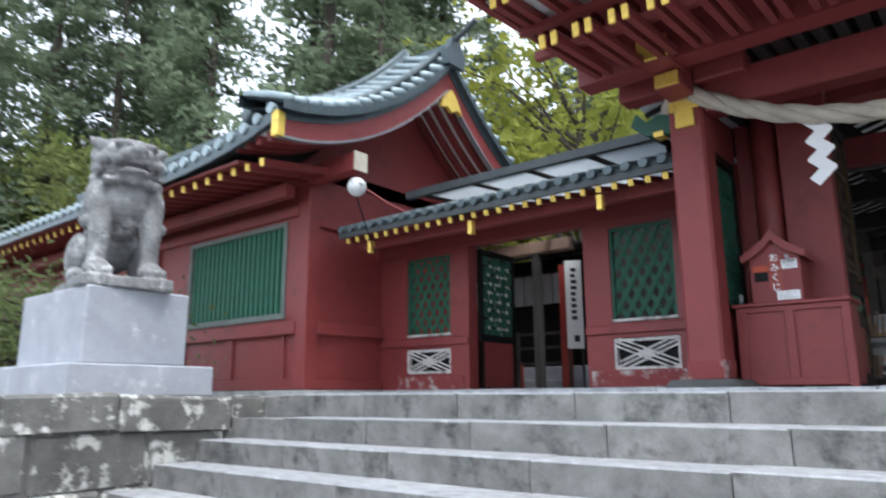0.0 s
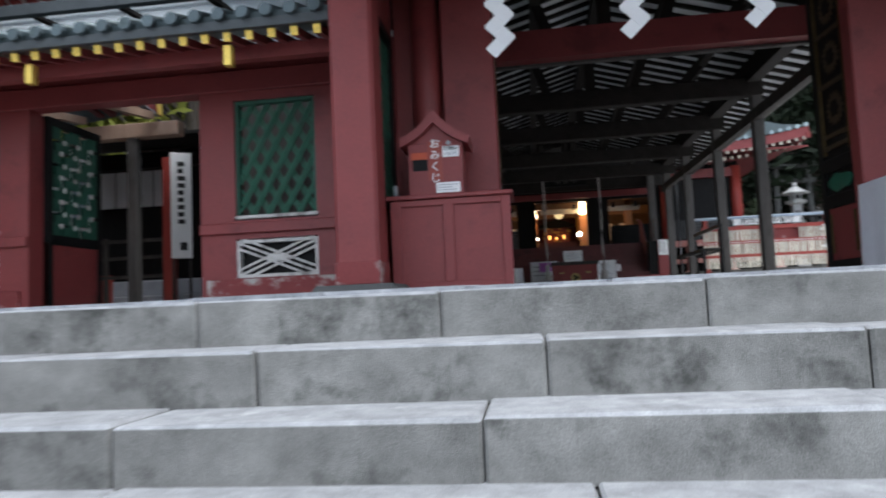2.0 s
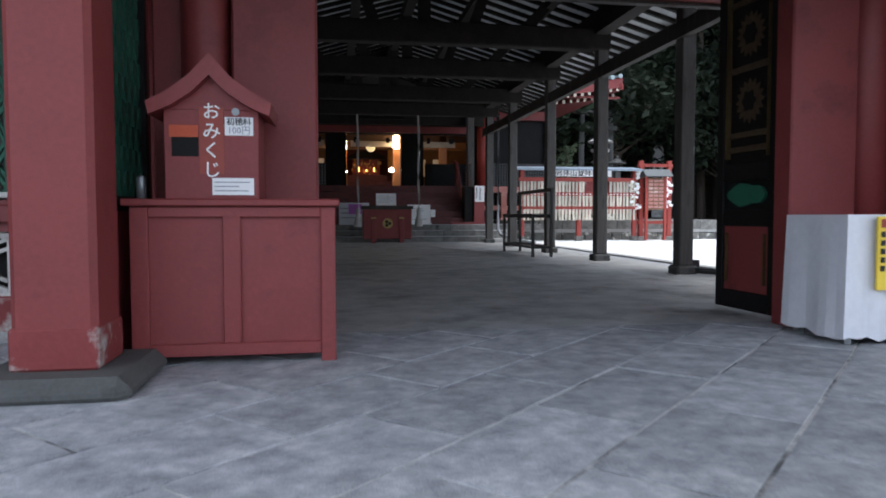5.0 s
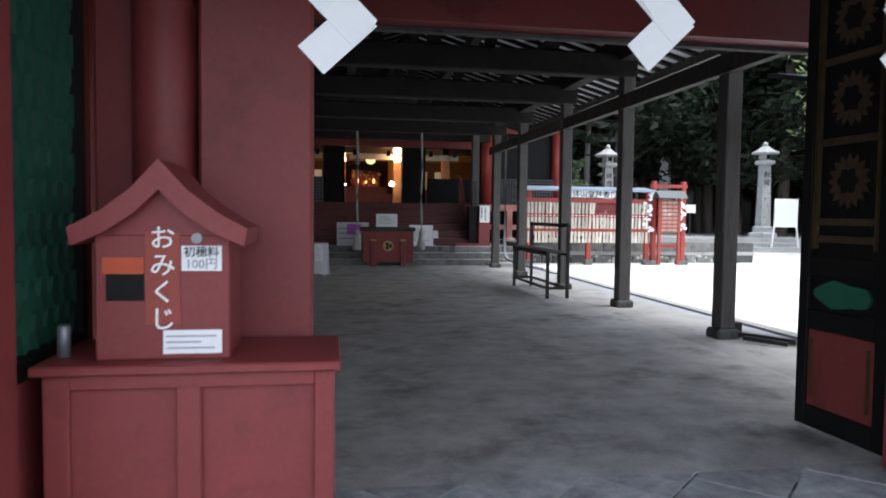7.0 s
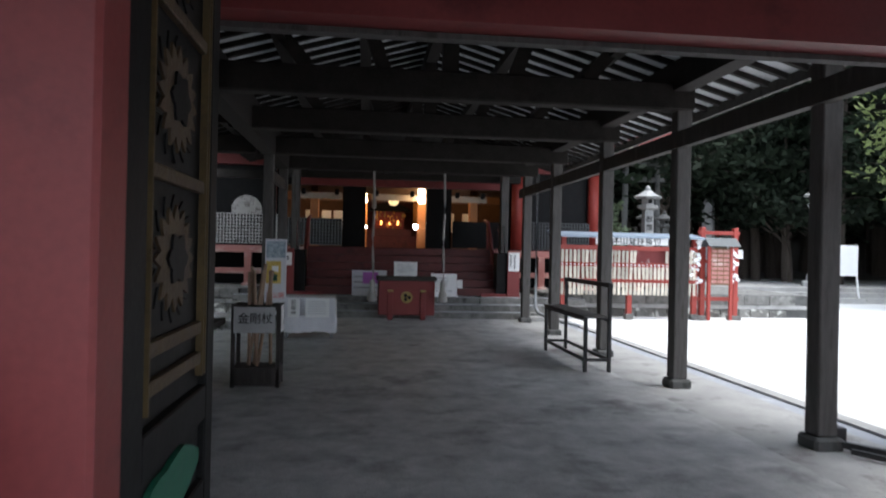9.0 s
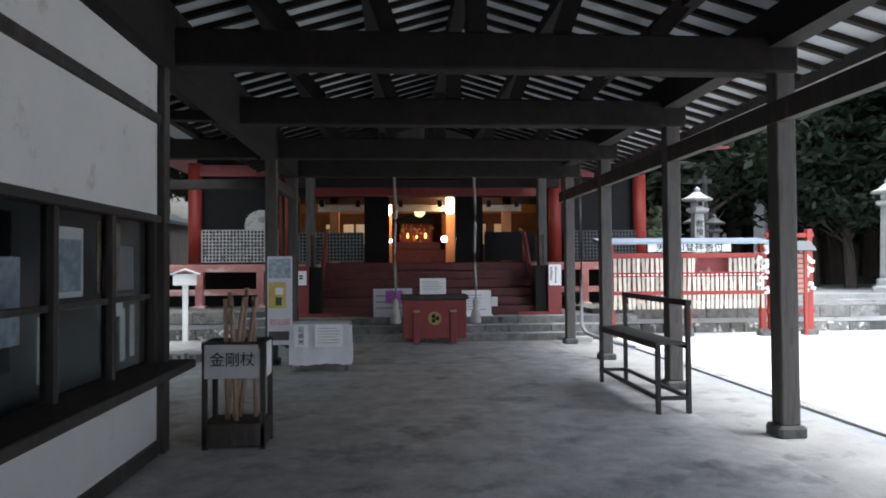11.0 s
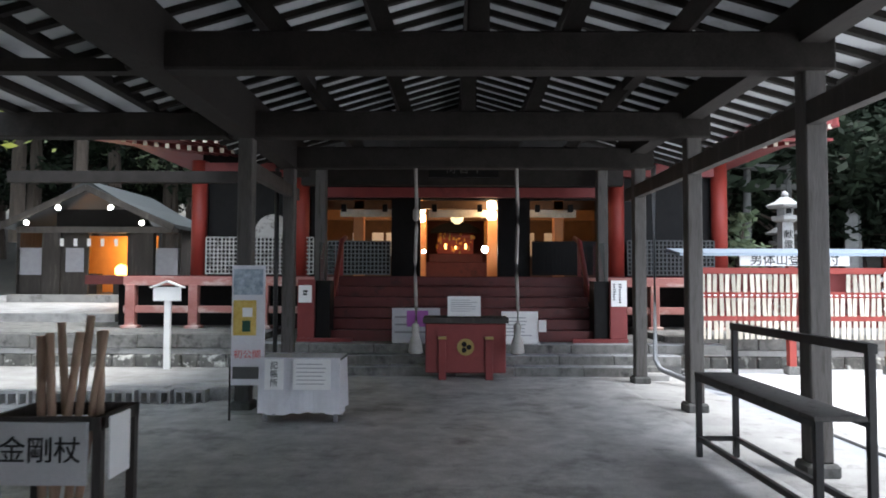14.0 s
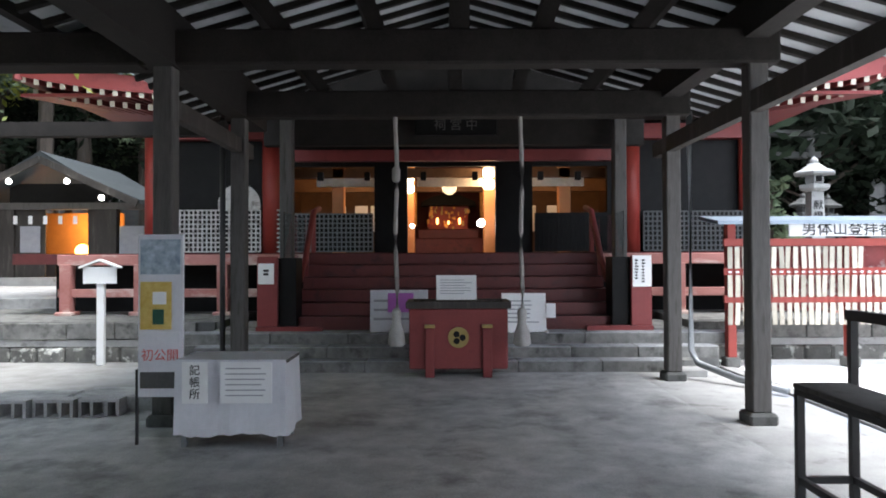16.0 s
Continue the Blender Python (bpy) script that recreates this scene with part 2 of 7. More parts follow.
PHOTO = surface("printed_photograph", (0.1, 0.15, 0.22), (0.6, 0.68, 0.75), 0.5, scale=7, fine=20, bump=0)
POSTER_R = surface("printed_festival_poster", (0.16, 0.13, 0.1), (0.5, 0.42, 0.33), 0.6, scale=8, fine=30, bump=0, stain=(0.36, 0.06, 0.03), amount=0.5, stain_scale=6)
PHOTO2 = surface("autumn_photograph", (0.5, 0.3, 0.03), (0.75, 0.6, 0.2), 0.5, scale=9, fine=20, bump=0)


def glass(name):
    m = bpy.data.materials.new(name)
    m.use_nodes = True
    b = m.node_tree.nodes["Principled BSDF"]
    b.inputs["Base Color"].default_value = (0.8, 0.85, 0.85, 1)
    b.inputs["Roughness"].default_value = 0.05
    b.inputs["Transmission Weight"].default_value = 1.0
    b.inputs["IOR"].default_value = 1.1
    return m



def sheet(name, c, share):
    """Pale roofing sheet that lets part of the sky's light through."""
    m = surface(name, c, tuple(v * 1.1 for v in c), 0.8, scale=3, fine=30, bump=0.05, stain=tuple(v * 0.7 for v in c), amount=0.4)
    n, l = m.node_tree.nodes, m.node_tree.links
    tr, mx = n.new("ShaderNodeBsdfTranslucent"), n.new("ShaderNodeMixShader")
    tr.inputs[0].default_value = (*c, 1)
    mx.inputs[0].default_value = share
    l.new(n["Principled BSDF"].outputs[0], mx.inputs[1])
    l.new(tr.outputs[0], mx.inputs[2])
    l.new(mx.outputs[0], n["Material Output"].inputs[0])
    return m




SKYLITE = sheet("frosted_skylight_sheet", (0.72, 0.75, 0.77), 0.6)
STREAMER = sheet("thin_white_paper", (0.93, 0.93, 0.93), 0.35)


def leaves(name, c1, c2, share):
    """Foliage: colour varied clump by clump and tree by tree, part of the light coming through."""
    m = surface(name, c1, c2, 0.8, scale=0.9, fine=9, bump=0, vary=0.25, spec=0.2)
    n, l = m.node_tree.nodes, m.node_tree.links
    b = n["Principled BSDF"]
    tr, mx = n.new("ShaderNodeBsdfTranslucent"), n.new("ShaderNodeMixShader")
    l.new(b.inputs["Base Color"].links[0].from_socket, tr.inputs[0])
    mx.inputs[0].default_value = share
    l.new(b.outputs[0], mx.inputs[1])
    l.new(tr.outputs[0], mx.inputs[2])
    l.new(mx.outputs[0], n["Material Output"].inputs[0])
    return m


PINE = leaves("pine_needles", (0.1, 0.14, 0.085), (0.22, 0.27, 0.17), 0.48)
LEAF = leaves("broadleaf_foliage", (0.13, 0.17, 0.05), (0.25, 0.28, 0.1), 0.45)
LEAF_D = leaves("small_leaved_shrub", (0.07, 0.1, 0.035), (0.16, 0.19, 0.08), 0.4)
LEAF_Y = leaves("yellow_green_foliage", (0.25, 0.28, 0.05), (0.38, 0.39, 0.09), 0.45)
# the dense wood's shade is put into this near-black leaf colour
DARKLEAF = leaves("shade_blackened_foliage", (0.006, 0.01, 0.006), (0.02, 0.031, 0.016), 0.06)
ROOFSHEET = sheet("translucent_roof_sheet", (0.5, 0.51, 0.52), 0.14)

GLASS = glass("window_glass")


# ---- building helpers ----
def brick_(bm, x0, y0, z0, x1, y1, z1):
    """An axis-aligned block added to bm."""
    v = [bm.verts.new(p) for p in ((x0, y0, z0), (x1, y0, z0), (x1, y1, z0), (x0, y1, z0), (x0, y0, z1), (x1, y0, z1), (x1, y1, z1), (x0, y1, z1))]
    for q in ((3, 2, 1, 0), (4, 5, 6, 7), (0, 1, 5, 4), (1, 2, 6, 5), (2, 3, 7, 6), (3, 0, 4, 7)):
        bm.faces.new([v[i] for i in q])
    return v


def blocks(*bs, bevel=0.0):
    bm = bmesh.new()
    for b in bs:
        brick_(bm, *b)
    if bevel:
        bmesh.ops.bevel(bm, geom=bm.edges[:], offset=bevel, segments=1, affect="EDGES", clamp_overlap=True)
    return bm


def beam(bm, a, b, w, h, up=(0, 0, 1)):
    """A straight bar of section w x h from a to b added to bm."""
    a, b = Vector(a), Vector(b)
    d = (b - a).normalized()
    s = d.cross(Vector(up))
    s = s.normalized() if s.length > 1e-6 else Vector((1, 0, 0))
    u = s.cross(d)
    v = [bm.verts.new(p + s * i * w / 2 + u * j * h / 2) for p in (a, b) for i, j in ((-1, -1), (1, -1), (1, 1), (-1, 1))]
    for q in ((3, 2, 1, 0), (4, 5, 6, 7), (0, 1, 5, 4), (1, 2, 6, 5), (2, 3, 7, 6), (3, 0, 4, 7)):
        bm.faces.new([v[i] for i in q])


def bars(*bs):
    bm = bmesh.new()
    for b in bs:
        beam(bm, *b)
    return bm


def tube(bm, pts, radii, sides=10, caps=True):
    """A round tube along pts with a radius at each point."""
    pts = [Vector(p) for p in pts]
    rings = []
    for i, p in enumerate(pts):
        d = (pts[min(i + 1, len(pts) - 1)] - pts[max(i - 1, 0)]).normalized()
        s = d.cross(Vector((0, 0, 1)))
        s = s.normalized() if s.length > 1e-4 else Vector((1, 0, 0))
        u = s.cross(d)
        r = radii if isinstance(radii, (int, float)) else radii[i]
        rings.append([bm.verts.new(p + (s * math.cos(2 * math.pi * k / sides) + u * math.sin(2 * math.pi * k / sides)) * r) for k in range(sides)])
    for a, b in zip(rings, rings[1:]):
        for k in range(sides):
            bm.faces.new((a[k], a[(k + 1) % sides], b[(k + 1) % sides], b[k]))
    if caps:
        bm.faces.new(rings[0][::-1])
        bm.faces.new(rings[-1])


def lathe(bm, profile, sides=16, at=(0, 0, 0)):
    """A turned shape from (radius, height) pairs."""
    rings = [[bm.verts.new((at[0] + r * math.cos(2 * math.pi * k / sides), at[1] + r * math.sin(2 * math.pi * k / sides), at[2] + z)) for k in range(sides)] for r, z in profile]
    for a, b in zip(rings, rings[1:]):
        for k in range(sides):
            bm.faces.new((a[k], a[(k + 1) % sides], b[(k + 1) % sides], b[k]))
    bm.faces.new(rings[0][::-1])
    bm.faces.new(rings[-1])


def extrude_poly(bm, pts, y0, y1):
    """A polygon in the x-z plane given thickness along y."""
    a = [bm.verts.new((x, y0, z)) for x, z in pts]
    b = [bm.verts.new((x, y1, z)) for x, z in pts]
    bm.faces.new(a)
    bm.faces.new(b[::-1])
    for i in range(len(pts)):
        j = (i + 1) % len(pts)
        bm.faces.new((a[j], a[i], b[i], b[j]))


def finish(bm, name, smooth=False):
    bmesh.ops.recalc_face_normals(bm, faces=bm.faces[:])
    me = bpy.data.meshes.new(name)
    bm.to_mesh(me)
    bm.free()
    if smooth:
        for p in me.polygons:
            p.use_smooth = True
    return me


def part(name, bm, material, parent, label="", smooth=False):
    """One mesh under a thing or a part; bm in the thing's own coordinates."""
    me = bm if isinstance(bm, bpy.types.Mesh) else finish(bm, name, smooth)
    if not me.materials:
        me.materials.append(material)
    ob = new(name, me)
    ob.parent = parent
    return tagged(ob, label)


def thing(name, at, label, category, group="", turn=0.0):
    ob = new(name)
    ob.empty_display_size = 0.2
    ob.matrix_world = pose(*at, 0, 0, turn)
    return tagged(ob, label, category, group)


def solid(name, bm, material, label, category, group="", kind="", smooth=False):
    """A thing or a piece of the setting that is one mesh, in world coordinates."""
    me = finish(bm, name, smooth)
    me.materials.append(material)
    return tagged(new(name, me), label, category, group, kind)


def structure(name, bm, material, label="", smooth=False):
    return solid(name, bm, material, label or name.replace("_", " "), "setting", "", "structure", smooth)


def lettering(name, text, size, material, parent, at, turn=(90, 0, 0), vertical=False, stretch=1.0):
    """Built-in-font writing as a flat mesh; at is the middle of the writing."""
    bm = bmesh.new()
    chars = list(text) if vertical else [text]
    for i, c in enumerate(chars):
        cu = bpy.data.curves.new("writing", "FONT")
        cu.body, cu.size, cu.align_x, cu.align_y, cu.extrude = c, size, "CENTER", "CENTER", 0.0015
        cu.offset = 0.006 * size
        cu.resolution_u = 2
        tmp = new("writing", cu)
        dg = bpy.context.evaluated_depsgraph_get()
        me = bpy.data.meshes.new_from_object(tmp.evaluated_get(dg))
        me.transform(Matrix.Translation((0, ((len(chars) - 1) / 2 - i) * size * 1.08 * stretch, 0)))
        bm.from_mesh(me)
        bpy.data.meshes.remove(me)
        bpy.data.objects.remove(tmp)
        bpy.data.curves.remove(cu)
    me = bpy.data.meshes.new(name)
    bm.to_mesh(me)
    bm.free()
    me.transform(pose(*at, *turn))
    return part(name, me, material, parent)


def rows_of_print(name, parent, x0, x1, z0, z1, y, n, material=INK, thick=0.35, seed=1):
    """Plain bars where writing is too small to read, on a face that looks towards -y."""
    rnd = random.Random(seed)
    step = (z1 - z0) / n
    lines = []
    for i in range(n):
        z = z0 + (i + 0.5) * step
        lines.append(part(name, blocks((x0, y - 0.003, z - step * thick / 2, x1 - (x1 - x0) * rnd.uniform(0, 0.35), y, z + step * thick / 2)), material, parent))
    return lines


# ---- the large structure ----
AX = 2.68                       # axis of gate, pavilion and hall
TREAD, RISE, TOP_Y = 0.33, 0.175, 5.6
LOW = -0.02 - 9 * RISE          # ground at the foot of the steps
POST_Y = (12.77, 15.27, 17.65, 20.3, 22.55)
PX, LX = 5.35, 0.02             # the two rows of pavilion posts


def ground():
    # one sheet to the horizon: low in front of the steps, level behind them, rising as wooded hill far off
    bm = bmesh.new()
    xs = [-220, -120, -70, -40, -25, -16, -9, -2.97, 2, 8.6, 14, 20, 30, 45, 70, 120, 220]
    ys = [-160, -60, -20, 0, 2.9, 6.2, 6.4, 12, 20, 26, 34, 45, 60, 90, 150, 260]
    def height(x, y):
        z = LOW - 0.22 if y < 6.3 else -0.12
        d = max(0.0, y - 42, abs(x - 2) - 34)
        return z + 0.32 * d if y > 7 else z
    g = [[bm.verts.new((x, y, height(x, y))) for x in xs] for y in ys]
    for j in range(len(ys) - 1):
        for i in range(len(xs) - 1):
            bm.faces.new((g[j][i], g[j][i + 1], g[j + 1][i + 1], g[j + 1][i]))
    return structure("ground", bm, EARTH, "dark earth ground rising to wooded hill")


ground()
structure("pavement_lower", blocks((-12, -30, LOW - 0.2, 20, 2.96, LOW)), PAVING, "dark grey paved approach below stone steps")
structure("floor", blocks((-0.7, 9.15, -0.3, 5.0, 23.2, 0.0)), CONC, "worn dark concrete floor of the pavilion")
structure("floor_strip", blocks((5.008, 9.3, -0.3, 6.05, 23.2, -0.004), (6.33, 9.3, -0.3, 6.5, 24.4, -0.006)), CONC_L, "pale concrete edging beside drain")
structure("drain_channel", blocks((6.05, 9.3, -0.3, 6.33, 24.4, -0.035)), GRANITE, "shallow drain channel beside courtyard")
structure("courtyard", blocks((6.5, 9.4, -0.3, 60, 30.0, -0.02)), GRAVEL, "bright pale gravel courtyard")
structure("side_yard", blocks((-40, 15.4, -0.3, -4.0, 20.6, -0.03), (-40, 20.6, -0.3, -0.704, 24.4, -0.03)), SAND, "dusty grey sand side yard")
structure("floor_side", blocks((-3.996, 15.384, -0.3, -0.704, 20.596, -0.005)), CONC, "worn concrete floor beside pavilion")
structure("passage_floor", blocks((-12, 9.32, -0.3, -0.704, 15.38, -0.01)), CONC, "grey concrete passage floor")


def steps():
    # a solid core, with separate stone blocks on every tread
    bm = bmesh.new()
    for k in range(9):
        y = TOP_Y - TREAD * k
        brick_(bm, -2.95, y + 0.03, LOW - 0.2, 10.5, y + 0.4, -0.04 - RISE * k)
    return structure("steps", bm, STEP, "wide flight of worn grey stone steps")


STEPS = steps()
structure("platform_core", blocks((-12, 5.95, LOW - 0.2, 16, 9.16, -0.045)), CONC, "platform under the gate")

# retaining wall beside the steps
WALL = structure("retaining_wall", blocks((-9.0, 2.95, LOW - 0.2, -2.99, 5.94, -0.03)), LICHEN, "lichen-covered stone retaining wall")

# ---- corridor with lattice windows ----
WY0, WY1 = 9.2, 9.4
cor = blocks(
    (-5.0, WY0, 0.0, -4.45, WY1, 2.4), (-3.64, WY0, 0.0, -3.32, WY1, 2.4), (-1.56, WY0, 0.0, -1.22, WY1, 2.4), (-0.44, WY0, 0.0, 0.35, WY1, 2.4),
    (-4.45, WY0, 1.94, -3.64, WY1, 2.4), (-1.22, WY0, 1.92, -0.44, WY1, 2.4), (-3.32, WY0, 2.02, -1.56, WY1, 2.4),
    (-4.45, WY0, 0.62, -3.64, WY1, 0.8), (-1.22, WY0, 0.61, -0.44, WY1, 0.8),
    (-4.45, WY0, 0.0, -3.64, WY1, 0.27), (-1.22, WY0, 0.0, -0.44, WY1, 0.25))
structure("wall_corridor", cor, RED, "red-lacquered corridor wall with lattice windows")
structure("trim_corridor", blocks((-5.0, WY0 - 0.04, 0.66, -3.32, WY0 - 0.003, 0.76), (-1.56, WY0 - 0.04, 0.66, 0.1, WY0 - 0.003, 0.76), (-5.0, WY0 - 0.05, 2.0, 0.1, WY0 - 0.003, 2.2), bevel=0.008), RED, "red rails across corridor wall")
structure("baseboard", blocks((-4.6, WY0 - 0.035, 0.05, -3.4, WY0 - 0.003, 0.24), (-1.5, WY0 - 0.035, 0.05, 0.1, WY0 - 0.003, 0.24), bevel=0.008), RED_BASE, "peeling red base rail with bare patches")
structure("plinth_corridor", blocks((-5.0, WY0 - 0.06, -0.04, 0.35, WY1, 0.055)), CONC, "low dark stone sill")


def lattice_window(name, x0, x1, z0, z1, y, label, sx=0.085, mat=GREEN):
    w = thing(name, ((x0 + x1) / 2, y, z0), label, "window")
    w["kind"] = "structure"
    hw, h = (x1 - x0) / 2, z1 - z0
    part("window_frame", blocks((-hw, -0.03, 0.0, -hw + 0.035, 0.05, h), (hw - 0.035, -0.03, 0.0, hw, 0.05, h), (-hw + 0.035, -0.03, h - 0.035, hw - 0.035, 0.05, h), bevel=0.004), GREEN_DK, w)
    part("window_sill", blocks((-hw - 0.02, -0.05, -0.02, hw + 0.02, 0.05, 0.03), bevel=0.006), WHITEW, w, "flaking whitish sill")
    hw -= 0.035
    # crossed slats in pairs, clipped to the opening
    lay = ((1, 0.0), (-1, 0.022))
    for sgn, dy in lay:
        c = -h / 1.7
        while c < 2 * hw + h / 1.7:
            for off in (-0.017, 0.017):
                pts = []
                for z in (0.03, h - 0.035):
                    pts.append((c + off + (z / 1.7 if sgn > 0 else (h - z) / 1.7), z))
                (xa, za), (xb, zb) = pts
                # clip to 0..2hw
                def cut(x):
                    return za + (zb - za) * (x - xa) / (xb - xa)
                lo, hi = min(xa, xb), max(xa, xb)
                if hi <= 0.01 or lo >= 2 * hw - 0.01:
                    continue
                p, q = (xa, za), (xb, zb)
                p = (min(max(p[0], 0), 2 * hw), cut(min(max(p[0], 0), 2 * hw)))
                q = (min(max(q[0], 0), 2 * hw), cut(min(max(q[0], 0), 2 * hw)))
                if abs(p[1] - q[1]) < 0.03:
                    continue
                part("slat", bars(((p[0] - hw, dy, p[1]), (q[0] - hw, dy, q[1]), 0.018, 0.02, (0, 1, 0))), mat, w)
            c += sx
    return w


lattice_window("window_1", -4.45, -3.64, 0.8, 1.94, WY0 + 0.05, "green diamond lattice window in red wall", 0.15)
lattice_window("window_2", -1.22, -0.44, 0.8, 1.92, WY0 + 0.05, "green diamond lattice window beside gate", 0.15)


def cross_panel(x0, x1, z0, z1):
    t = thing("cross_panel", ((x0 + x1) / 2, WY0 + 0.03, z0), "flaking whitish panel with crossed ribs below lattice", "panel", "crossed panels")
    hw, h = (x1 - x0) / 2, z1 - z0
    part("backing", blocks((-hw, 0.06, 0, hw, 0.1, h)), BLACK, t)
    part("panel_frame", blocks((-hw, -0.02, 0, hw, 0.05, 0.03), (-hw, -0.02, h - 0.03, hw, 0.05, h), (-hw, -0.02, 0.03, -hw + 0.03, 0.05, h - 0.03), (hw - 0.03, -0.02, 0.03, hw, 0.05, h - 0.03)), WHITEW, t)
    for k in (-1, 0, 1):
        for s in (1, -1):
            d = k * 0.075
            part("rib", bars(((-hw + 0.03, 0.012 * s, (h / 2 - s * (h / 2 - 0.03)) + (d if k else 0) * 0.7), (hw - 0.03, 0.012 * s, (h / 2 + s * (h / 2 - 0.03)) + d * 0.7), 0.02, 0.025 if k else 0.035, (0, 1, 0))), WHITEW, t)
    part("boss", blocks((-0.1, -0.02, h / 2 - 0.035, 0.1, 0.03, h / 2 + 0.035), bevel=0.01), WHITEW, t)


cross_panel(-4.45, -3.64, 0.28, 0.61)
cross_panel(-1.22, -0.44, 0.25, 0.6)

# half-open dark door leaf in the corridor doorway
leaf = thing("corridor_door", (-3.3, 9.42, 0.0), "dark green and red door leaf standing open", "door", turn=90)
part("door_panel", blocks((0, -0.02, 0.06, 0.85, 0.02, 0.72)), RED, leaf)
part("door_frame", blocks((0, -0.03, 0.0, 0.06, 0.03, 2.0), (0.79, -0.03, 0.0, 0.85, 0.03, 2.0), (0.06, -0.03, 1.92, 0.79, 0.03, 2.0), (0.06, -0.03, 0.7, 0.79, 0.03, 0.8), (0.06, -0.03, 0.0, 0.79, 0.03, 0.08)), BLACK, leaf)
for i in range(9):
    for j in range(5):
        if (i + j) % 2 == 0:
            part("lattice_block", blocks((0.06 + j * 0.146, -0.015, 0.8 + i * 0.125, 0.206 + j * 0.146, 0.015, 0.925 + i * 0.125)), GREEN_DK, leaf)
        else:
            part("lattice_block", blocks((0.075 + j * 0.146 + 0.04, -0.015, 0.8 + i * 0.125, 0.206 + j * 0.146, 0.015, 0.89 + i * 0.125)), GREEN_DK, leaf)

# pale patches paint the light that shows through the door's openings
for i in range(8):
    for j in range(3):
        bm = bmesh.new()
        cx, cz = 0.2 + j * 0.22 + (0.05 if i % 2 else 0), 0.9 + i * 0.125
        extrude_poly(bm, [(cx - 0.028, cz), (cx - 0.014, cz - 0.026), (cx + 0.014, cz - 0.026), (cx + 0.028, cz), (cx + 0.014, cz + 0.026), (cx - 0.014, cz + 0.026)], -0.026, -0.017)
        part("lit_hole", bm, WHITEW, leaf, "small pale patch painted as a lit opening")

# corridor roof: tiled front eave, dark gutter beams and frosted sheets above
def tile_mesh(length, r=0.055):
    bm = bmesh.new()
    tube(bm, ((0, 0, 0), (0, length, 0)), r, 8)
    return finish(bm, "tile_roll", True)


def cap_mesh(r=0.062):
    bm = bmesh.new()
    tube(bm, ((0, -0.02, 0), (0, 0.03, 0)), r, 10)
    return finish(bm, "tile_cap")


cr = thing("corridor_roof", (-2.3, 8.6, 2.2), "low corridor roof with blue-grey rolled tiles", "roof")
cr["kind"] = "structure"
part("roof_deck", bars(((0, -0.55, 0.0), (0, 0.75, 0.42), 4.75, 0.05, (0, 0, 1))), COPPER, cr)
part("eave_board", blocks((-2.37, -0.58, -0.1, 2.37, -0.53, -0.03)), ROOFDK, cr)
rm_, cm_ = tile_mesh(1.36, 0.045), cap_mesh(0.05)
for i in range(25):
    x = -2.3 + i * 0.19
    o = part("tile_roll", rm_, COPPER, cr)
    o.matrix_local = pose(x, -0.58, 0.03, 17.9)
    o = part("tile_cap", cm_, COPPER, cr)
    o.matrix_local = pose(x, -0.6, 0.015)
raf = finish(blocks((-0.025, 0, -0.03, 0.025, 1.1, 0.03)), "rafter")
tip = finish(blocks((-0.028, -0.02, -0.034, 0.028, 0.0, 0.034)), "rafter_tip")
for i in range(26):
    x = -2.25 + i * 0.18
    o = part("rafter", raf, RED, cr)
    o.matrix_local = pose(x, -0.5, -0.13, 12)
    o = part("rafter_tip", tip, GOLD, cr, "gilt rafter end")
    o.matrix_local = pose(x, -0.5, -0.13, 12)
for x in (-1.9, -0.2, 1.5):
    part("hanging_bracket", blocks((x - 0.03, -0.45, -0.33, x + 0.03, -0.38, -0.17)), GOLD, cr)
part("eave_purlin", blocks((-2.37, -0.2, -0.2, 2.37, -0.1, -0.08)), RED, cr)
sk = thing("skylight_roof", (-2.0, 9.6, 2.75), "frosted sheet skylight on dark beams above corridor", "roof")
sk["kind"] = "structure"
for i in range(5):
    part("sheet", bars(((-1.35 + i * 0.85, -0.95, -0.02), (-1.35 + i * 0.85, 1.6, 0.22), 0.72, 0.015)), SKYLITE, sk)
for i in range(6):
    part("rib", bars(((-1.78 + i * 0.85, -1.0, -0.01), (-1.78 + i * 0.85, 1.65, 0.23), 0.06, 0.07)), BEAMW, sk)
part("front_rail", blocks((-1.9, -0.75, 0.06, 2.15, -0.67, 0.13)), ROOFDK, sk)
part("lower_rail", blocks((-1.9, -1.05, -0.1, 2.15, -0.97, 0.0)), ROOFDK, sk)

# ---- red side building with green slatted window ----
SBX, SBY = -4.98, 7.75
structure("wall_side_building", blocks((-16, SBY, 0.06, -8.75, SBY + 0.2, 3.1), (-7.95, SBY, 2.42, SBX - 0.15, SBY + 0.2, 3.1), (-7.95, SBY, 0.06, SBX - 0.15, SBY + 0.2, 1.06), (-5.44, SBY, 1.06, SBX - 0.15, SBY + 0.2, 2.42), (-8.75, SBY, 0.06, -7.95, SBY + 0.2, 3.1),
    (SBX - 0.2, SBY + 0.15, 0.06, SBX, 11.6, 3.2), (-16, 11.4, 0.06, SBX - 0.2, 11.6, 3.1)), RED, "red-lacquered wall of side building")
structure("wall_gable", bars(((SBX - 0.1, 7.9, 3.1), (SBX - 0.1, 11.4, 3.1), 0.2, 0.2)), RED, "red gable tie beam")
gb = bmesh.new()
gv = [gb.verts.new((SBX - 0.12 + d, y, z)) for d in (0, 0.1) for y, z in ((7.5, 3.1), (11.8, 3.1), (9.65, 4.9))]
gb.faces.new(gv[:3]); gb.faces.new(gv[3:][::-1])
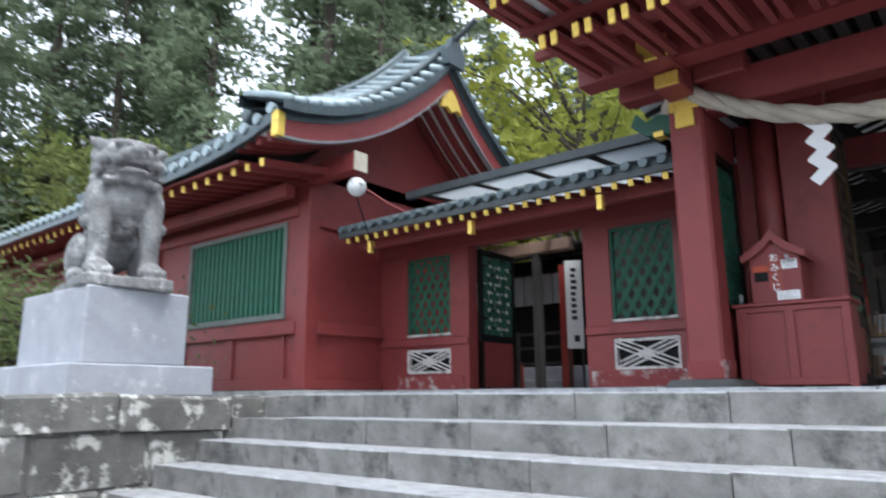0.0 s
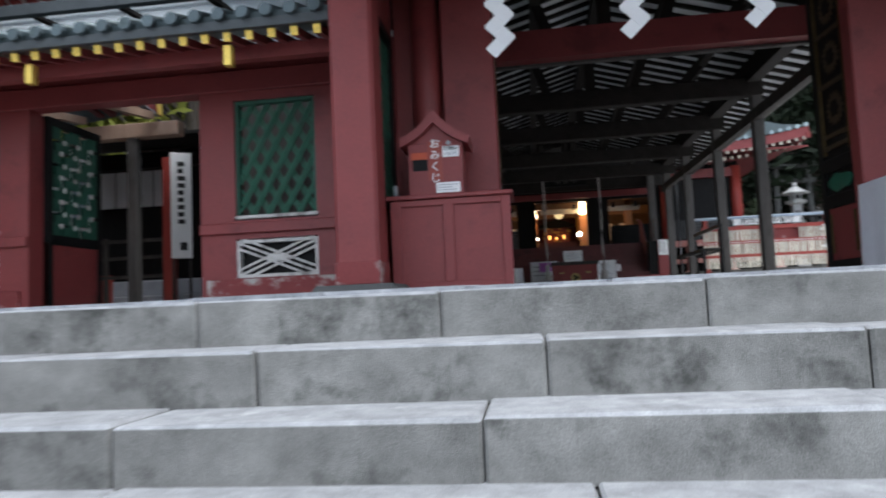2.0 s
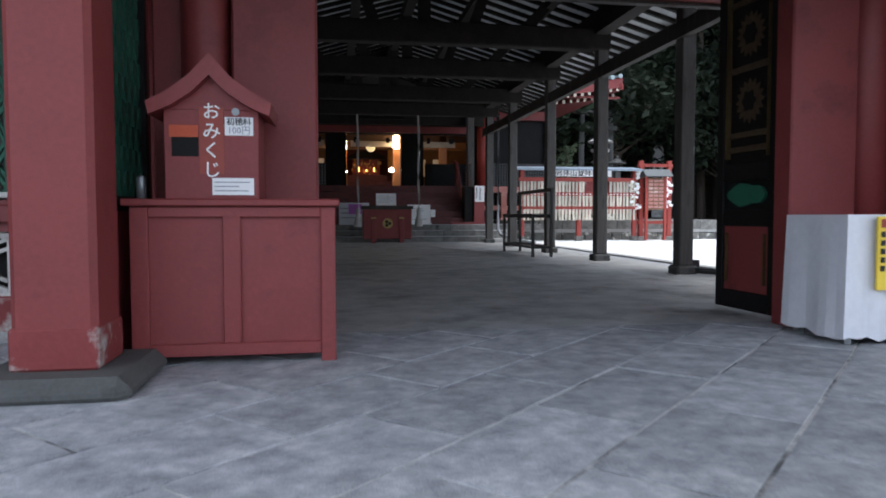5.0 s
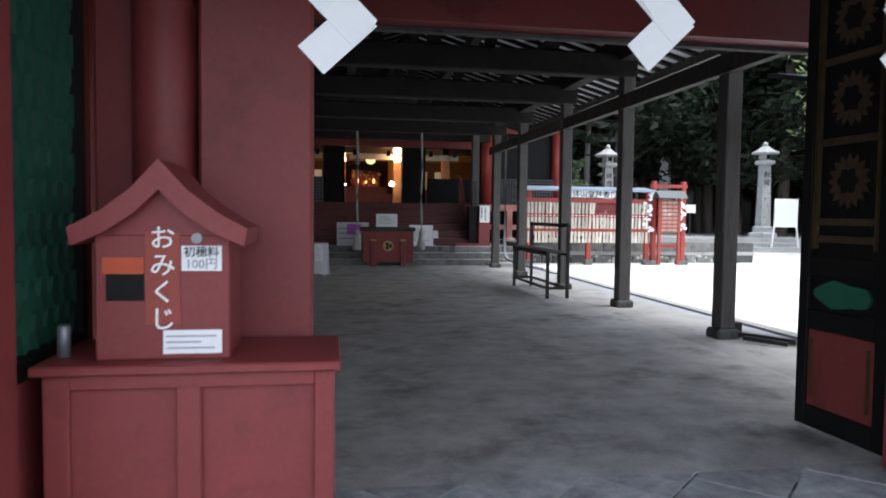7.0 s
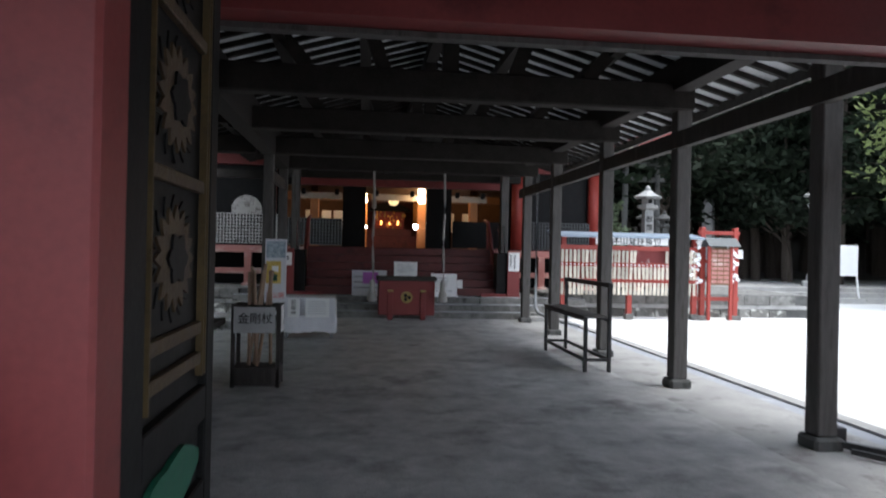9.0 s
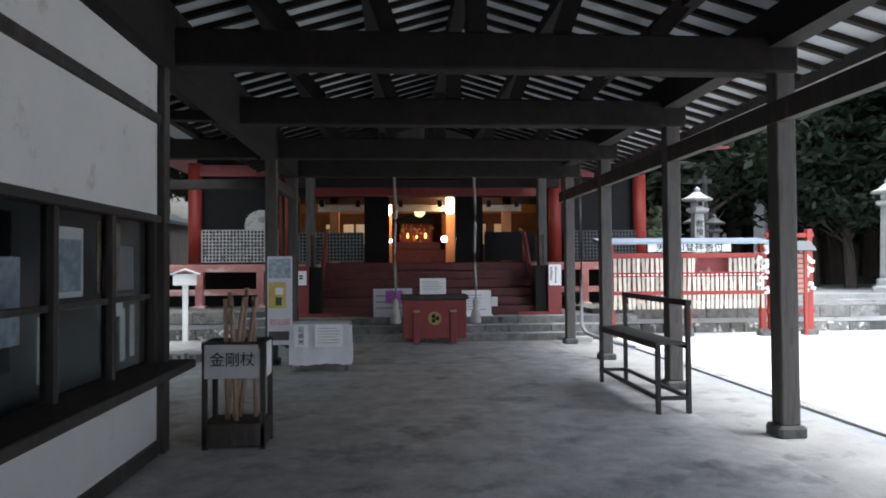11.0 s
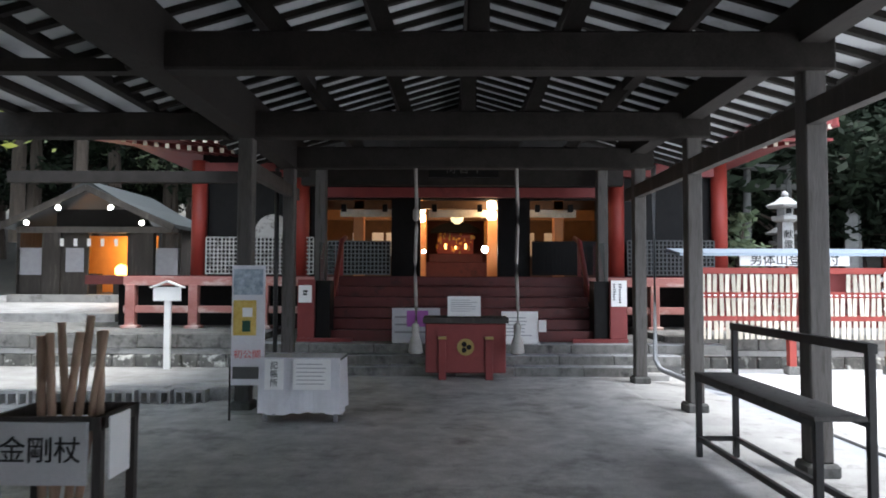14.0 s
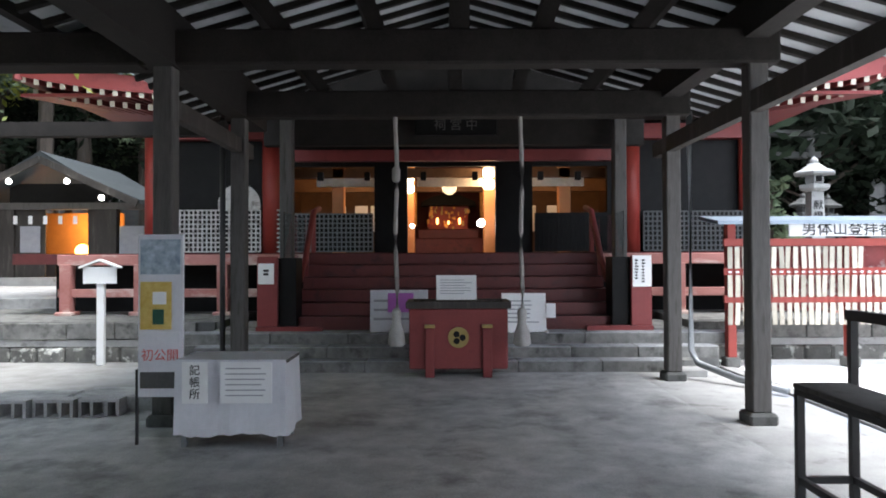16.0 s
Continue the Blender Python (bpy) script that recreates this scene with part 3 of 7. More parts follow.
for i in range(3):
    gb.faces.new((gv[i], gv[i + 3], gv[(i + 1) % 3 + 3], gv[(i + 1) % 3]))
structure("wall_gable_infill", gb, RED, "red boarded gable infill")
tr = blocks((SBX - 0.16, SBY - 0.06, 0.06, SBX + 0.06, SBY + 0.16, 3.1), (-5.5, SBY - 0.03, 0.08, -5.4, SBY - 0.003, 0.8), (-6.75, SBY - 0.03, 0.08, -6.6, SBY - 0.003, 0.8), (-8.0, SBY - 0.03, 0.08, -7.9, SBY - 0.003, 0.8), (-9.2, SBY - 0.05, 0.06, -8.9, SBY - 0.003, 3.1),
    (-16, SBY - 0.08, 0.8, SBX - 0.16, SBY - 0.003, 0.98), (-16, SBY - 0.05, 0.06, SBX - 0.16, SBY - 0.003, 0.2), (-16, SBY - 0.06, 2.46, SBX - 0.16, SBY - 0.003, 2.62),
    (SBX + 0.003, SBY + 0.16, 0.8, SBX + 0.08, 9.19, 0.98), (SBX + 0.003, SBY + 0.16, 0.06, SBX + 0.05, 9.19, 0.2), (SBX + 0.003, SBY + 0.16, 2.3, SBX + 0.06, 9.19, 2.46), bevel=0.01)
structure("trim_side_building", tr, RED, "red posts and rails of side building")
structure("plinth_side_building", blocks((-16, SBY - 0.1, -0.04, SBX + 0.12, 11.6, 0.055)), CONC, "dark stone sill under side building")


def slat_window(x0, x1, z0, z1):
    w = thing("window_3", ((x0 + x1) / 2, SBY, z0), "wide window with green vertical slats", "window")
    w["kind"] = "structure"
    hw, h = (x1 - x0) / 2, z1 - z0
    part("window_frame", blocks((-hw, -0.02, 0, -hw + 0.06, 0.12, h), (hw - 0.06, -0.02, 0, hw, 0.12, h), (-hw + 0.06, -0.02, h - 0.06, hw - 0.06, 0.12, h), (-hw - 0.02, -0.04, -0.03, hw + 0.02, 0.12, 0.05)), surface("grey_green_frame", (0.1, 0.12, 0.11), (0.2, 0.22, 0.2), 0.8), w)
    n = int((x1 - x0) / 0.125)
    me = finish(blocks((-0.035, 0.0, 0.05, 0.035, 0.05, h - 0.06), bevel=0.006), "slat")
    for i in range(n):
        o = part("slat", me, GREEN, w)
        o.matrix_local = pose(-hw + 0.12 + i * (2 * hw - 0.24) / (n - 1), 0.02, 0)
    part("pane", blocks((-hw + 0.06, 0.15, 0.05, hw - 0.06, 0.17, h - 0.06)), BLACK, w)
    part("paper_strip", blocks((-0.98, 0.1, 0.05, -0.93, 0.11, 0.42), (-0.9, 0.1, 0.05, -0.87, 0.11, 0.5), (0.66, 0.1, 0.1, 0.72, 0.11, 0.52)), PAPER, w)


slat_window(-7.95, -5.44, 1.06, 2.42)


def side_roof():
    """Curved gable roof with rolled tiles; the ridge runs along x."""
    x0, x1, ye, ym, ze, zr = -17.0, -4.0, 6.4, 9.65, 3.0, 5.15
    t = thing("side_building_roof", (x1, ym, 0.0), "curved gable roof with blue-grey copper tiles", "roof")
    t["kind"] = "structure"
    N = 12
    def prof(u):
        return ze + (zr - ze) * (0.45 * u + 0.55 * u * u)
    for side in (-1, 1):
        bm = bmesh.new()
        rows_ = []
        for i in range(N + 1):
            u = i / N
            y = side * (ym - ye) * (1 - u)
            for_x = []
            for j in range(27):
                x = (x0 - x1) * j / 26
                lift = 0.35 * math.exp(-j / 2.2) * (1 - u) ** 2
                for_x.append((x, y, prof(u) + lift))
            rows_.append(for_x)
        top = [[bm.verts.new(p) for p in r] for r in rows_]
        bot = [[bm.verts.new((p[0], p[1], p[2] - 0.14)) for p in r] for r in rows_]
        for i in range(N):
            for j in range(26):
                bm.faces.new((top[i][j], top[i][j + 1], top[i + 1][j + 1], top[i + 1][j]))
                bm.faces.new((bot[i][j], bot[i + 1][j], bot[i + 1][j + 1], bot[i][j + 1]))
        for j in range(26):
            bm.faces.new((top[0][j], bot[0][j], bot[0][j + 1], top[0][j + 1]))
        for i in range(N):
            bm.faces.new((top[i][0], top[i + 1][0], bot[i + 1][0], bot[i][0]))
        part("roof_slope", bm, COPPER, t)
        # rolled tiles down the slope
        bm = bmesh.new()
        lift = lambda j, u: 0.35 * math.exp(-j / 2.2) * (1 - u) ** 2
        tube(bm, [(0, side * (ym - ye) * (1 - i / 8), prof(i / 8) + 0.03) for i in range(9)], 0.06, 8)
        me = finish(bm, "tile_roll", True)
        cm = cap_mesh(0.072)
        for k in range(46):
            x = -0.12 - k * 0.27
            o = part("tile_roll", me, COPPER, t)
            o.matrix_local = pose(x, 0, lift(-x / 0.5, 0.1))
            if side < 0:
                o = part("tile_cap", cm, COPPER_P, t)
                o.matrix_local = pose(x, -(ym - ye) - 0.01, prof(0) + 0.03 + lift(-x / 0.5, 0))
        # verge: short rolls across the gable edge, pale and dark
        vb = bmesh.new()
        tube(vb, ((-0.8, 0, 0.3), (-0.35, 0, 0.16), (0.1, 0, -0.02)), 0.062, 8)
        vm = finish(vb, "verge_tile", True)
        for k in range(15):
            u = (k + 0.5) / 15
            o = part("verge_tile", vm, COPPER_P, t, "pale verge tile")
            o.matrix_local = pose(0, side * (ym - ye) * (1 - u), prof(u) + 0.1 + 0.35 * (1 - u) ** 2)
        vb = bmesh.new()
        edge = [(side * (ym - ye) * (1 - i / 10), prof(i / 10) + 0.1 + 0.35 * (1 - i / 10) ** 2) for i in range(11)]
        for (ya, za), (yb, zb) in zip(edge, edge[1:]):
            q = [vb.verts.new(p) for p in ((-0.82, ya, za + 0.27), (0.1, ya, za - 0.05), (0.1, yb, zb - 0.05), (-0.82, yb, zb + 0.27), (-0.82, ya, za + 0.1), (0.1, ya, za - 0.16), (0.1, yb, zb - 0.16), (-0.82, yb, zb + 0.1))]
            for f in ((0, 1, 2, 3), (7, 6, 5, 4), (1, 5, 6, 2), (0, 3, 7, 4)):
                vb.faces.new([q[i] for i in f])
        part("verge_slope", vb, COPPER, t)
        # descending ridge set in from the verge
        bm = bmesh.new()
        for dz, r in ((0.26, 0.13), (0.42, 0.085), (0.54, 0.05)):
            tube(bm, [(-0.95, side * (ym - ye) * (1 - i / 8) * 0.93, prof(i / 8) + dz + 0.3 * (1 - i / 8) ** 2) for i in range(9)], r, 8)
        part("descending_ridge", bm, COPPER, t, smooth=True)
        # bargeboard: wide red board with a curved lower edge and gilt ends
        bm = bmesh.new()
        pts = [(side * (ym - ye) * (1 - i / 10) * 0.985, prof(i / 10) - 0.05 + 0.35 * (1 - i / 10) ** 2) for i in range(11)]
        a = [bm.verts.new((-0.1, y, z)) for y, z in pts] + [bm.verts.new((-0.1, y, z - 0.3 - 0.08 * i / 10)) for i, (y, z) in reversed(list(enumerate(pts)))]
        b = [bm.verts.new((-0.02, v.co.y, v.co.z)) for v in a]
        n = len(a)
        for i in range(10):
            for q in (a, b):
                bm.faces.new((q[i], q[i + 1], q[n - 2 - i], q[n - 1 - i]))
        for i in range(n):
            bm.faces.new((a[i], a[(i + 1) % n], b[(i + 1) % n], b[i]))
        part("bargeboard", bm, RED, t)
        part("bargeboard_tip", blocks((-0.11, side * 3.2 - 0.06, 2.98, 0.01, side * 3.2 + 0.06, 3.3), bevel=0.01), GOLD, t, "gilt bargeboard end")
        # underside of the verge: pale boards with dark red rafters running down the slope
        def under(x, w, drop, h, n=10):
            q = bmesh.new()
            ps = [(side * (ym - ye) * (1 - i / n) * 0.97, prof(i / n) - drop + 0.3 * (1 - i / n) ** 2) for i in range(n + 1)]
            for (ya, za), (yb, zb) in zip(ps, ps[1:]):
                beam(q, (x, ya, za), (x, yb, zb), w, h)
            return q
        part("verge_board", under(-0.55, 0.86, 0.18, 0.02), PLASTER, t, "pale board under verge")
        for x in (-0.28, -0.5, -0.72, -0.92):
            part("verge_rafter", under(x, 0.09, 0.24, 0.11), RED, t)
        q = bmesh.new()
        ps = [(side * (ym - ye) * (1 - i / 10) * 0.985, prof(i / 10) - 0.36 - 0.08 * i / 10 + 0.35 * (1 - i / 10) ** 2) for i in range(11)]
        for (ya, za), (yb, zb) in zip(ps, ps[1:]):
            beam(q, (-0.055, ya, za), (-0.055, yb, zb), 0.09, 0.03)
        part("bargeboard_edge", q, GUTTER, t, "grey-green edge of bargeboard")
    # main ridge
    bm = bmesh.new()
    for dz, w in ((0.0, 0.3), (0.12, 0.22), (0.22, 0.26)):
        brick_(bm, x0 - x1, -w / 2, zr + dz - 0.06, 0.12, w / 2, zr + dz + 0.07)
    part("ridge", bm, COPPER, t)
    bm = bmesh.new()
    extrude_poly(bm, ((-0.28, -0.05), (0.28, -0.05), (0.34, 0.25), (0.2, 0.34), (0.12, 0.55), (-0.12, 0.55), (-0.2, 0.34), (-0.34, 0.25)), -0.06, 0.06)
    o = part("ridge_ornament", bm, COPPER, t, "blue-grey ridge-end ornament")
    o.matrix_local = pose(0.1, 0, zr - 0.05, 0, 0, 90)
    o.scale = (0.72, 1, 0.8)
    bm = bmesh.new()
    tube(bm, ((0.0, 0, zr + 0.32), (0.3, 0, zr + 0.44), (0.55, 0, zr + 0.58)), 0.05, 8)
    part("ridge_horn", bm, ROOFDK, t)
    # gilt pendant on the gable
    bm = bmesh.new()
    extrude_poly(bm, ((0, -0.55), (0.2, -0.42), (0.42, -0.5), (0.3, -0.25), (0.16, -0.05), (0, 0.1), (-0.16, -0.05), (-0.3, -0.25), (-0.42, -0.5), (-0.2, -0.42)), -0.03, 0.03)
    o = part("gable_pendant", bm, GOLD, t, "gilt carved gable pendant")
    o.matrix_local = pose(0.04, 0, zr - 0.52, 0, 0, 90)
    o.scale = (0.6, 1, 0.6)
    # front rafters with gilt ends
    rme = finish(blocks((-0.035, 0, -0.045, 0.035, 1.3, 0.045)), "rafter")
    tme = finish(blocks((-0.04, -0.02, -0.05, 0.04, 0.0, 0.05)), "rafter_tip")
    for k in range(40):
        x = -0.55 - k * 0.3
        o = part("rafter", rme, RED, t)
        o.matrix_local = pose(x, -3.03, 2.82, 8)
        o = part("rafter_tip", tme, GOLD, t, "gilt rafter end")
        o.matrix_local = pose(x, -3.03, 2.82, 8)
    part("eave_beam", blocks((-13, -2.35, 2.62, -0.95, -2.2, 2.8)), RED, t)
    part("soffit", bars(((-6.95, -3.15, 2.88), (-6.95, -1.8, 3.07), 12.1, 0.03)), RED, t)
    for yy in (-1.9, 1.9):
        part("purlin_end", blocks((-1.2, yy - 0.1, 2.88, 0.0, yy + 0.1, 3.12)), RED, t)
        part("purlin_cap", blocks((0.0, yy - 0.11, 2.87, 0.03, yy + 0.11, 3.13)), PLAQUE, t, "pale beam end cover")
    return t


side_roof()

# ---- gate ----
GX0, GX1 = 1.25, 2 * AX - 1.25
def mirror(x0, x1, right):
    return (2 * AX - x1, 2 * AX - x0) if right else (x0, x1)


for right in (False, True):
    sfx = "right" if right else "left"
    a0, a1 = mirror(0.8, GX0, right)
    b0, b1 = mirror(0.35, 0.8, right)
    structure("wall_gate_" + sfx, blocks((a0, 8.9, 0.0, a1, 9.07, 3.6), (b0, 9.08, 0.0, b1, 9.32, 3.6), bevel=0.012), RED, "red-lacquered gate jamb and panel")
    c0, c1 = mirror(0.52, 0.78, right)
    bm = bmesh.new()
    tube(bm, (((c0 + c1) / 2, 9.02, 0.0), ((c0 + c1) / 2, 9.02, 3.6)), 0.13, 20)
    structure("gate_column_" + sfx, bm, RED, "round red gate column", True)
    # side wall between front pillar and gate with a green carved panel
    s0, s1 = mirror(0.24, 0.34, right)
    structure("wall_gate_side_" + sfx, blocks((s0, 8.2, 0.0, s1, 9.07, 0.72), (s0, 8.2, 2.3, s1, 9.07, 3.0), (s0, 8.2, 0.72, s1, 8.26, 2.3), (s0, 8.98, 0.72, s1, 9.07, 2.3)), RED, "red side wall of gate")
    w = thing("window_side", ((s0 + s1) / 2, 8.62, 0.72), "dark framed green carved lattice panel", "window", turn=90)
    w["kind"] = "structure"
    part("window_frame", blocks((-0.36, -0.06, 0, -0.31, 0.06, 1.58), (0.31, -0.06, 0, 0.36, 0.06, 1.58), (-0.31, -0.06, 0, 0.31, 0.06, 0.07), (-0.31, -0.06, 1.5, 0.31, 0.06, 1.58)), BLACK, w)
    part("backing", blocks((-0.31, -0.01, 0.07, 0.31, 0.01, 1.5)), GREEN_DK, w)
    bm = bmesh.new()
    extrude_poly(bm, ((0, -0.07), (0.035, 0), (0.02, 0.06), (-0.02, 0.06), (-0.035, 0)), -0.035, 0.035)
    me = finish(bm, "carved_leaf")
    for i in range(12):
        for j in range(6):
            o = part("carved_leaf", me, GREEN if (i + j) % 3 else GREEN_DK, w)
            o.matrix_local = pose(-0.26 + j * 0.104 + (0.05 if i % 2 else 0), 0, 0.14 + i * 0.115)
    # front pillar on a stone plinth
    p0, p1 = mirror(0.09, 0.41, right)
    structure("gate_pillar_" + sfx, blocks((p0, 7.9, 0.14, p1, 8.21, 2.8), bevel=0.025), RED, "square red front pillar of gate")
    structure("pillar_foot_" + sfx, blocks((p0 - 0.006, 7.894, 0.09, p1 + 0.006, 8.216, 0.26), bevel=0.01), RED_BASE, "worn pale foot of pillar")
    structure("pillar_plinth_" + sfx, blocks((p0 - 0.16, 7.72, -0.03, p1 + 0.16, 8.38, 0.09), bevel=0.05), DARKST, "dark stone pillar plinth")
    g = thing("pillar_fittings", ((p0 + p1) / 2, 7.9, 2.4), "gilt metal fittings on pillar head", "fitting")
    part("collar", blocks((-0.14, -0.03, 0.2, 0.14, -0.001, 0.5), bevel=0.008), GOLD, g)
    part("tongue", blocks((-0.09, -0.028, 0.03, 0.09, -0.001, 0.2), bevel=0.008), GOLD, g)
    br = thing("bracket_arm", ((p0 + p1) / 2, 7.9, 2.8), "red bracket arms with gilt end plates", "bracket")
    part("arm", blocks((-0.13, -0.7, 0.05, 0.13, 0.3, 0.24), (-0.13, -0.4, -0.1, 0.13, 0.0, 0.04), bevel=0.015), RED, br)
    part("cross_arm", blocks((-0.6, -0.12, 0.0, -0.135, 0.12, 0.2), bevel=0.015), RED, br)
    part("cross_arm", blocks((0.135, -0.12, 0.0, 0.6, 0.12, 0.2), bevel=0.015), RED, br)
    part("end_plate", blocks((-0.14, -0.73, 0.04, 0.14, -0.703, 0.25), bevel=0.008), GOLD, br, "gilt end plate")
    part("end_plate", blocks((-0.11, -0.43, -0.1, 0.11, -0.403, 0.03), bevel=0.006), GOLD, br, "gilt end plate")
    k = -1 if not right else 1
    bm = bmesh.new()
    extrude_poly(bm, ((0, 0), (k * 0.25, 0.02), (k * 0.42, 0.16), (k * 0.36, 0.28), (k * 0.26, 0.17), (k * 0.14, 0.22), (0, 0.18)), -0.06, 0.06)
    o = part("carved_nosing", bm, GREEN_DK, br, "dark carved beam end with gilt edge")
    o.matrix_local = pose(k * 0.16, 0.15, -0.35)
    part("nosing_gilt", blocks((k * 0.3 - 0.05, 0.08, -0.36, k * 0.3 + 0.05, 0.22, -0.31)), GOLD, br)

structure("lintel_gate", blocks((GX0 - 0.004, 9.1, 2.8, GX1 + 0.004, 9.42, 3.1), (0.2, 10.5, 2.53, 5.2, 10.72, 2.85)), RED, "red lintel beam over gate opening")
structure("lintel_edge", blocks((0.2, 10.66, 2.5, 5.2, 10.73, 2.527)), POSTW, "pale worn underside of lintel")
structure("front_beam", blocks((0.42, 7.93, 2.55, 2 * AX - 0.42, 8.18, 2.9), bevel=0.015), RED, "red tie beam between front pillars")
structure("upper_wall_gate", blocks((-0.4, 9.1, 2.5, 1.2, 9.3, 3.6), (1.2, 9.12, 3.0, 4.2, 9.3, 3.6), (4.2, 9.1, 2.5, 5.8, 9.3, 3.6)), BLACK, "dark boarded wall above gate")
# right-hand continuation of the corridor wall beyond the gate
structure("wall_corridor_right", blocks((5.01, WY0, 0.0, 5.3, WY1, 2.4), (6.2, WY0, 0.0, 12.0, WY1, 2.4), (5.3, WY0, 0.0, 6.2, WY1, 0.85), (5.3, WY0, 1.98, 6.2, WY1, 2.4)), RED, "red-lacquered corridor wall beyond gate")
# darker green slats put the shade here into the colour
lattice_window("window_4", 5.3, 6.2, 0.85, 1.98, WY0 + 0.05, "green diamond lattice window with shade in its darker slats", 0.13, GREEN_DK)


def gate_roof():
    x0, x1 = -0.56, 2 * AX + 0.56
    t = thing("gate_roof", (AX, 7.9, 2.98), "tiled gate roof with gilt-tipped red rafters", "roof")
    t["kind"] = "structure"
    hw = (x1 - x0) / 2
    part("soffit", bars(((0, -2.15, 0.22), (0, 1.5, 0.62), 2 * hw, 0.05)), RED, t)
    part("roof_slope", bars(((0, -2.45, 0.4), (0, 1.5, 1.6), 2 * hw + 0.2, 0.12)), COPPER, t)
    part("eave_fascia", blocks((-hw, -2.3, 0.12, hw, -2.24, 0.34)), RED, t)
    for s in (-1, 1):
        part("bargeboard", bars(((s * (hw + 0.03), -2.32, 0.2), (s * (hw + 0.03), -0.2, 0.36), 0.06, 0.34)), RED, t)
    r1 = finish(blocks((-0.03, 0, -0.035, 0.03, 1.0, 0.035)), "rafter")
    t1 = finish(blocks((-0.03, -0.025, -0.06, 0.03, 0, 0.06), bevel=0.008), "rafter_tip")
    n = 40
    for i in range(n):
        for y, z, k in ((-2.12, 0.03, 0.08), (-1.7, -0.21, 0.27)):
            x = -hw + k + i * (2 * hw - 2 * k) / (n - 1) + (0.022 if i % 2 == 0 else -0.022)
            o = part("rafter", r1, RED, t)
            o.matrix_local = pose(x, y, z, 5)
            o = part("rafter_tip", t1, GOLD, t, "gilt rafter end")
            o.matrix_local = pose(x, y, z, 5)
    part("soffit_board", bars(((0, -2.08, 0.085), (0, -1.45, 0.14), 2 * hw, 0.012)), PLASTER, t, "pale board between rafters")
    part("eave_edge", bars(((0, -2.5, 0.34), (0, -2.3, 0.4), 2 * hw + 0.24, 0.09)), ROOFDK, t, "dark tiled eave edge")
    part("batten", blocks((-hw, -1.35, -0.13, hw, -1.28, -0.05)), RED, t)
    part("batten", blocks((-hw, -1.6, 0.0, hw, -1.52, 0.06)), RED, t)
    part("purlin", blocks((-hw, -0.55, -0.1, hw, -0.3, 0.3)), RED, t)
    r2 = finish(blocks((-0.05, 0, -0.05, 0.05, 1.15, 0.05)), "ceiling_rafter")
    for i in range(26):
        o = part("ceiling_rafter", r2, POSTW, t)
        o.matrix_local = pose(-2.2 + i * 0.176, 0.05, 0.28, 4)
    part("ceiling", blocks((-hw, 0.02, 0.42, hw, 1.2, 0.46)), BEAMW, t)


gate_roof()
for right in (False, True):
    x = 1.19
    d = thing("gate_door", (4.23, 9.1, 0.0) if right else (x, 9.1, 0.0), "tall dark gate door with gilt-edged carved panels, open", "door", "gate doors", turn=93 if right else 90)
    d.scale = (0.64 if right else 0.87, 1, 1)
    part("door_frame", blocks((0.0, -0.04, 0.03, 0.2, 0.04, 2.75), (0.98, -0.04, 0.03, 1.1, 0.04, 2.75), (0.2, -0.04, 0.03, 0.98, 0.04, 0.16), (0.2, -0.04, 0.62, 0.98, 0.04, 0.74), (0.2, -0.04, 0.94, 0.98, 0.04, 1.06), (0.2, -0.04, 2.63, 0.98, 0.04, 2.75), bevel=0.006), BLACK, d)
    part("lower_panel", blocks((0.2, -0.02, 0.16, 0.98, 0.02, 0.62)), RED, d, "dark red lower panel")
    part("green_panel", blocks((0.2, -0.015, 0.74, 0.98, 0.015, 0.94)), BLACK, d)
    part("upper_panel", blocks((0.2, -0.012, 1.06, 0.98, 0.012, 2.63)), BLACK, d)
    for sy in (-1, 1):
        for (xa, za, xb, zb) in ((0.235, 1.1, 0.245, 2.6), (0.9, 1.1, 0.91, 2.6), (0.94, 1.1, 0.95, 2.6), (0.26, 0.22, 0.27, 0.57), (0.91, 0.22, 0.92, 0.57)):
            part("gilt_strip", blocks((xa, sy * 0.03 - 0.012, za, xb, sy * 0.03 + 0.012, zb)), AGEDGILT, d)
        for z in (1.16, 1.26, 1.72, 2.18):
            part("panel_rail", blocks((0.245, sy * 0.024 - 0.012, z - 0.02, 0.9, sy * 0.024 + 0.012, z + 0.02), bevel=0.003), CARVED, d)
        for zc in (1.49, 1.95, 2.4):
            for rx, rz, lobes, depth, mat in ((0.28, 0.185, 16, 0.018, BLACK), (0.24, 0.155, 16, 0.026, CARVED), (0.12, 0.08, 6, 0.034, BLACK)):
                bm = bmesh.new()
                outline = [k * math.pi / (2 * lobes) for k in range(4 * lobes)]
                extrude_poly(bm, [(0.57 + rx * math.cos(a) * (0.86 + 0.14 * math.cos(lobes * a)), zc + rz * math.sin(a) * (0.86 + 0.14 * math.cos(lobes * a))) for a in outline], sy * 0.012, sy * depth)
                part("carving", bm, mat, d)
        bm = bmesh.new()
        extrude_poly(bm, [(0.59 + 0.33 * math.cos(k * math.pi / 10), 0.84 + (0.075 + 0.012 * math.cos(k * math.pi / 2)) * math.sin(k * math.pi / 10)) for k in range(20)], sy * 0.016, sy * 0.034)
        part("carved_leaf", bm, GREEN, d, "green carved leaf panel")

# ---- pavilion: open timber roof on posts ----
SLOPE, PLATE = 0.29, 3.6
POST_X = (5.48, 5.43, 5.38, 5.35, 5.33)
def roof_z(x):
    return PLATE + 0.12 + (PX - AX - abs(x - AX)) * SLOPE


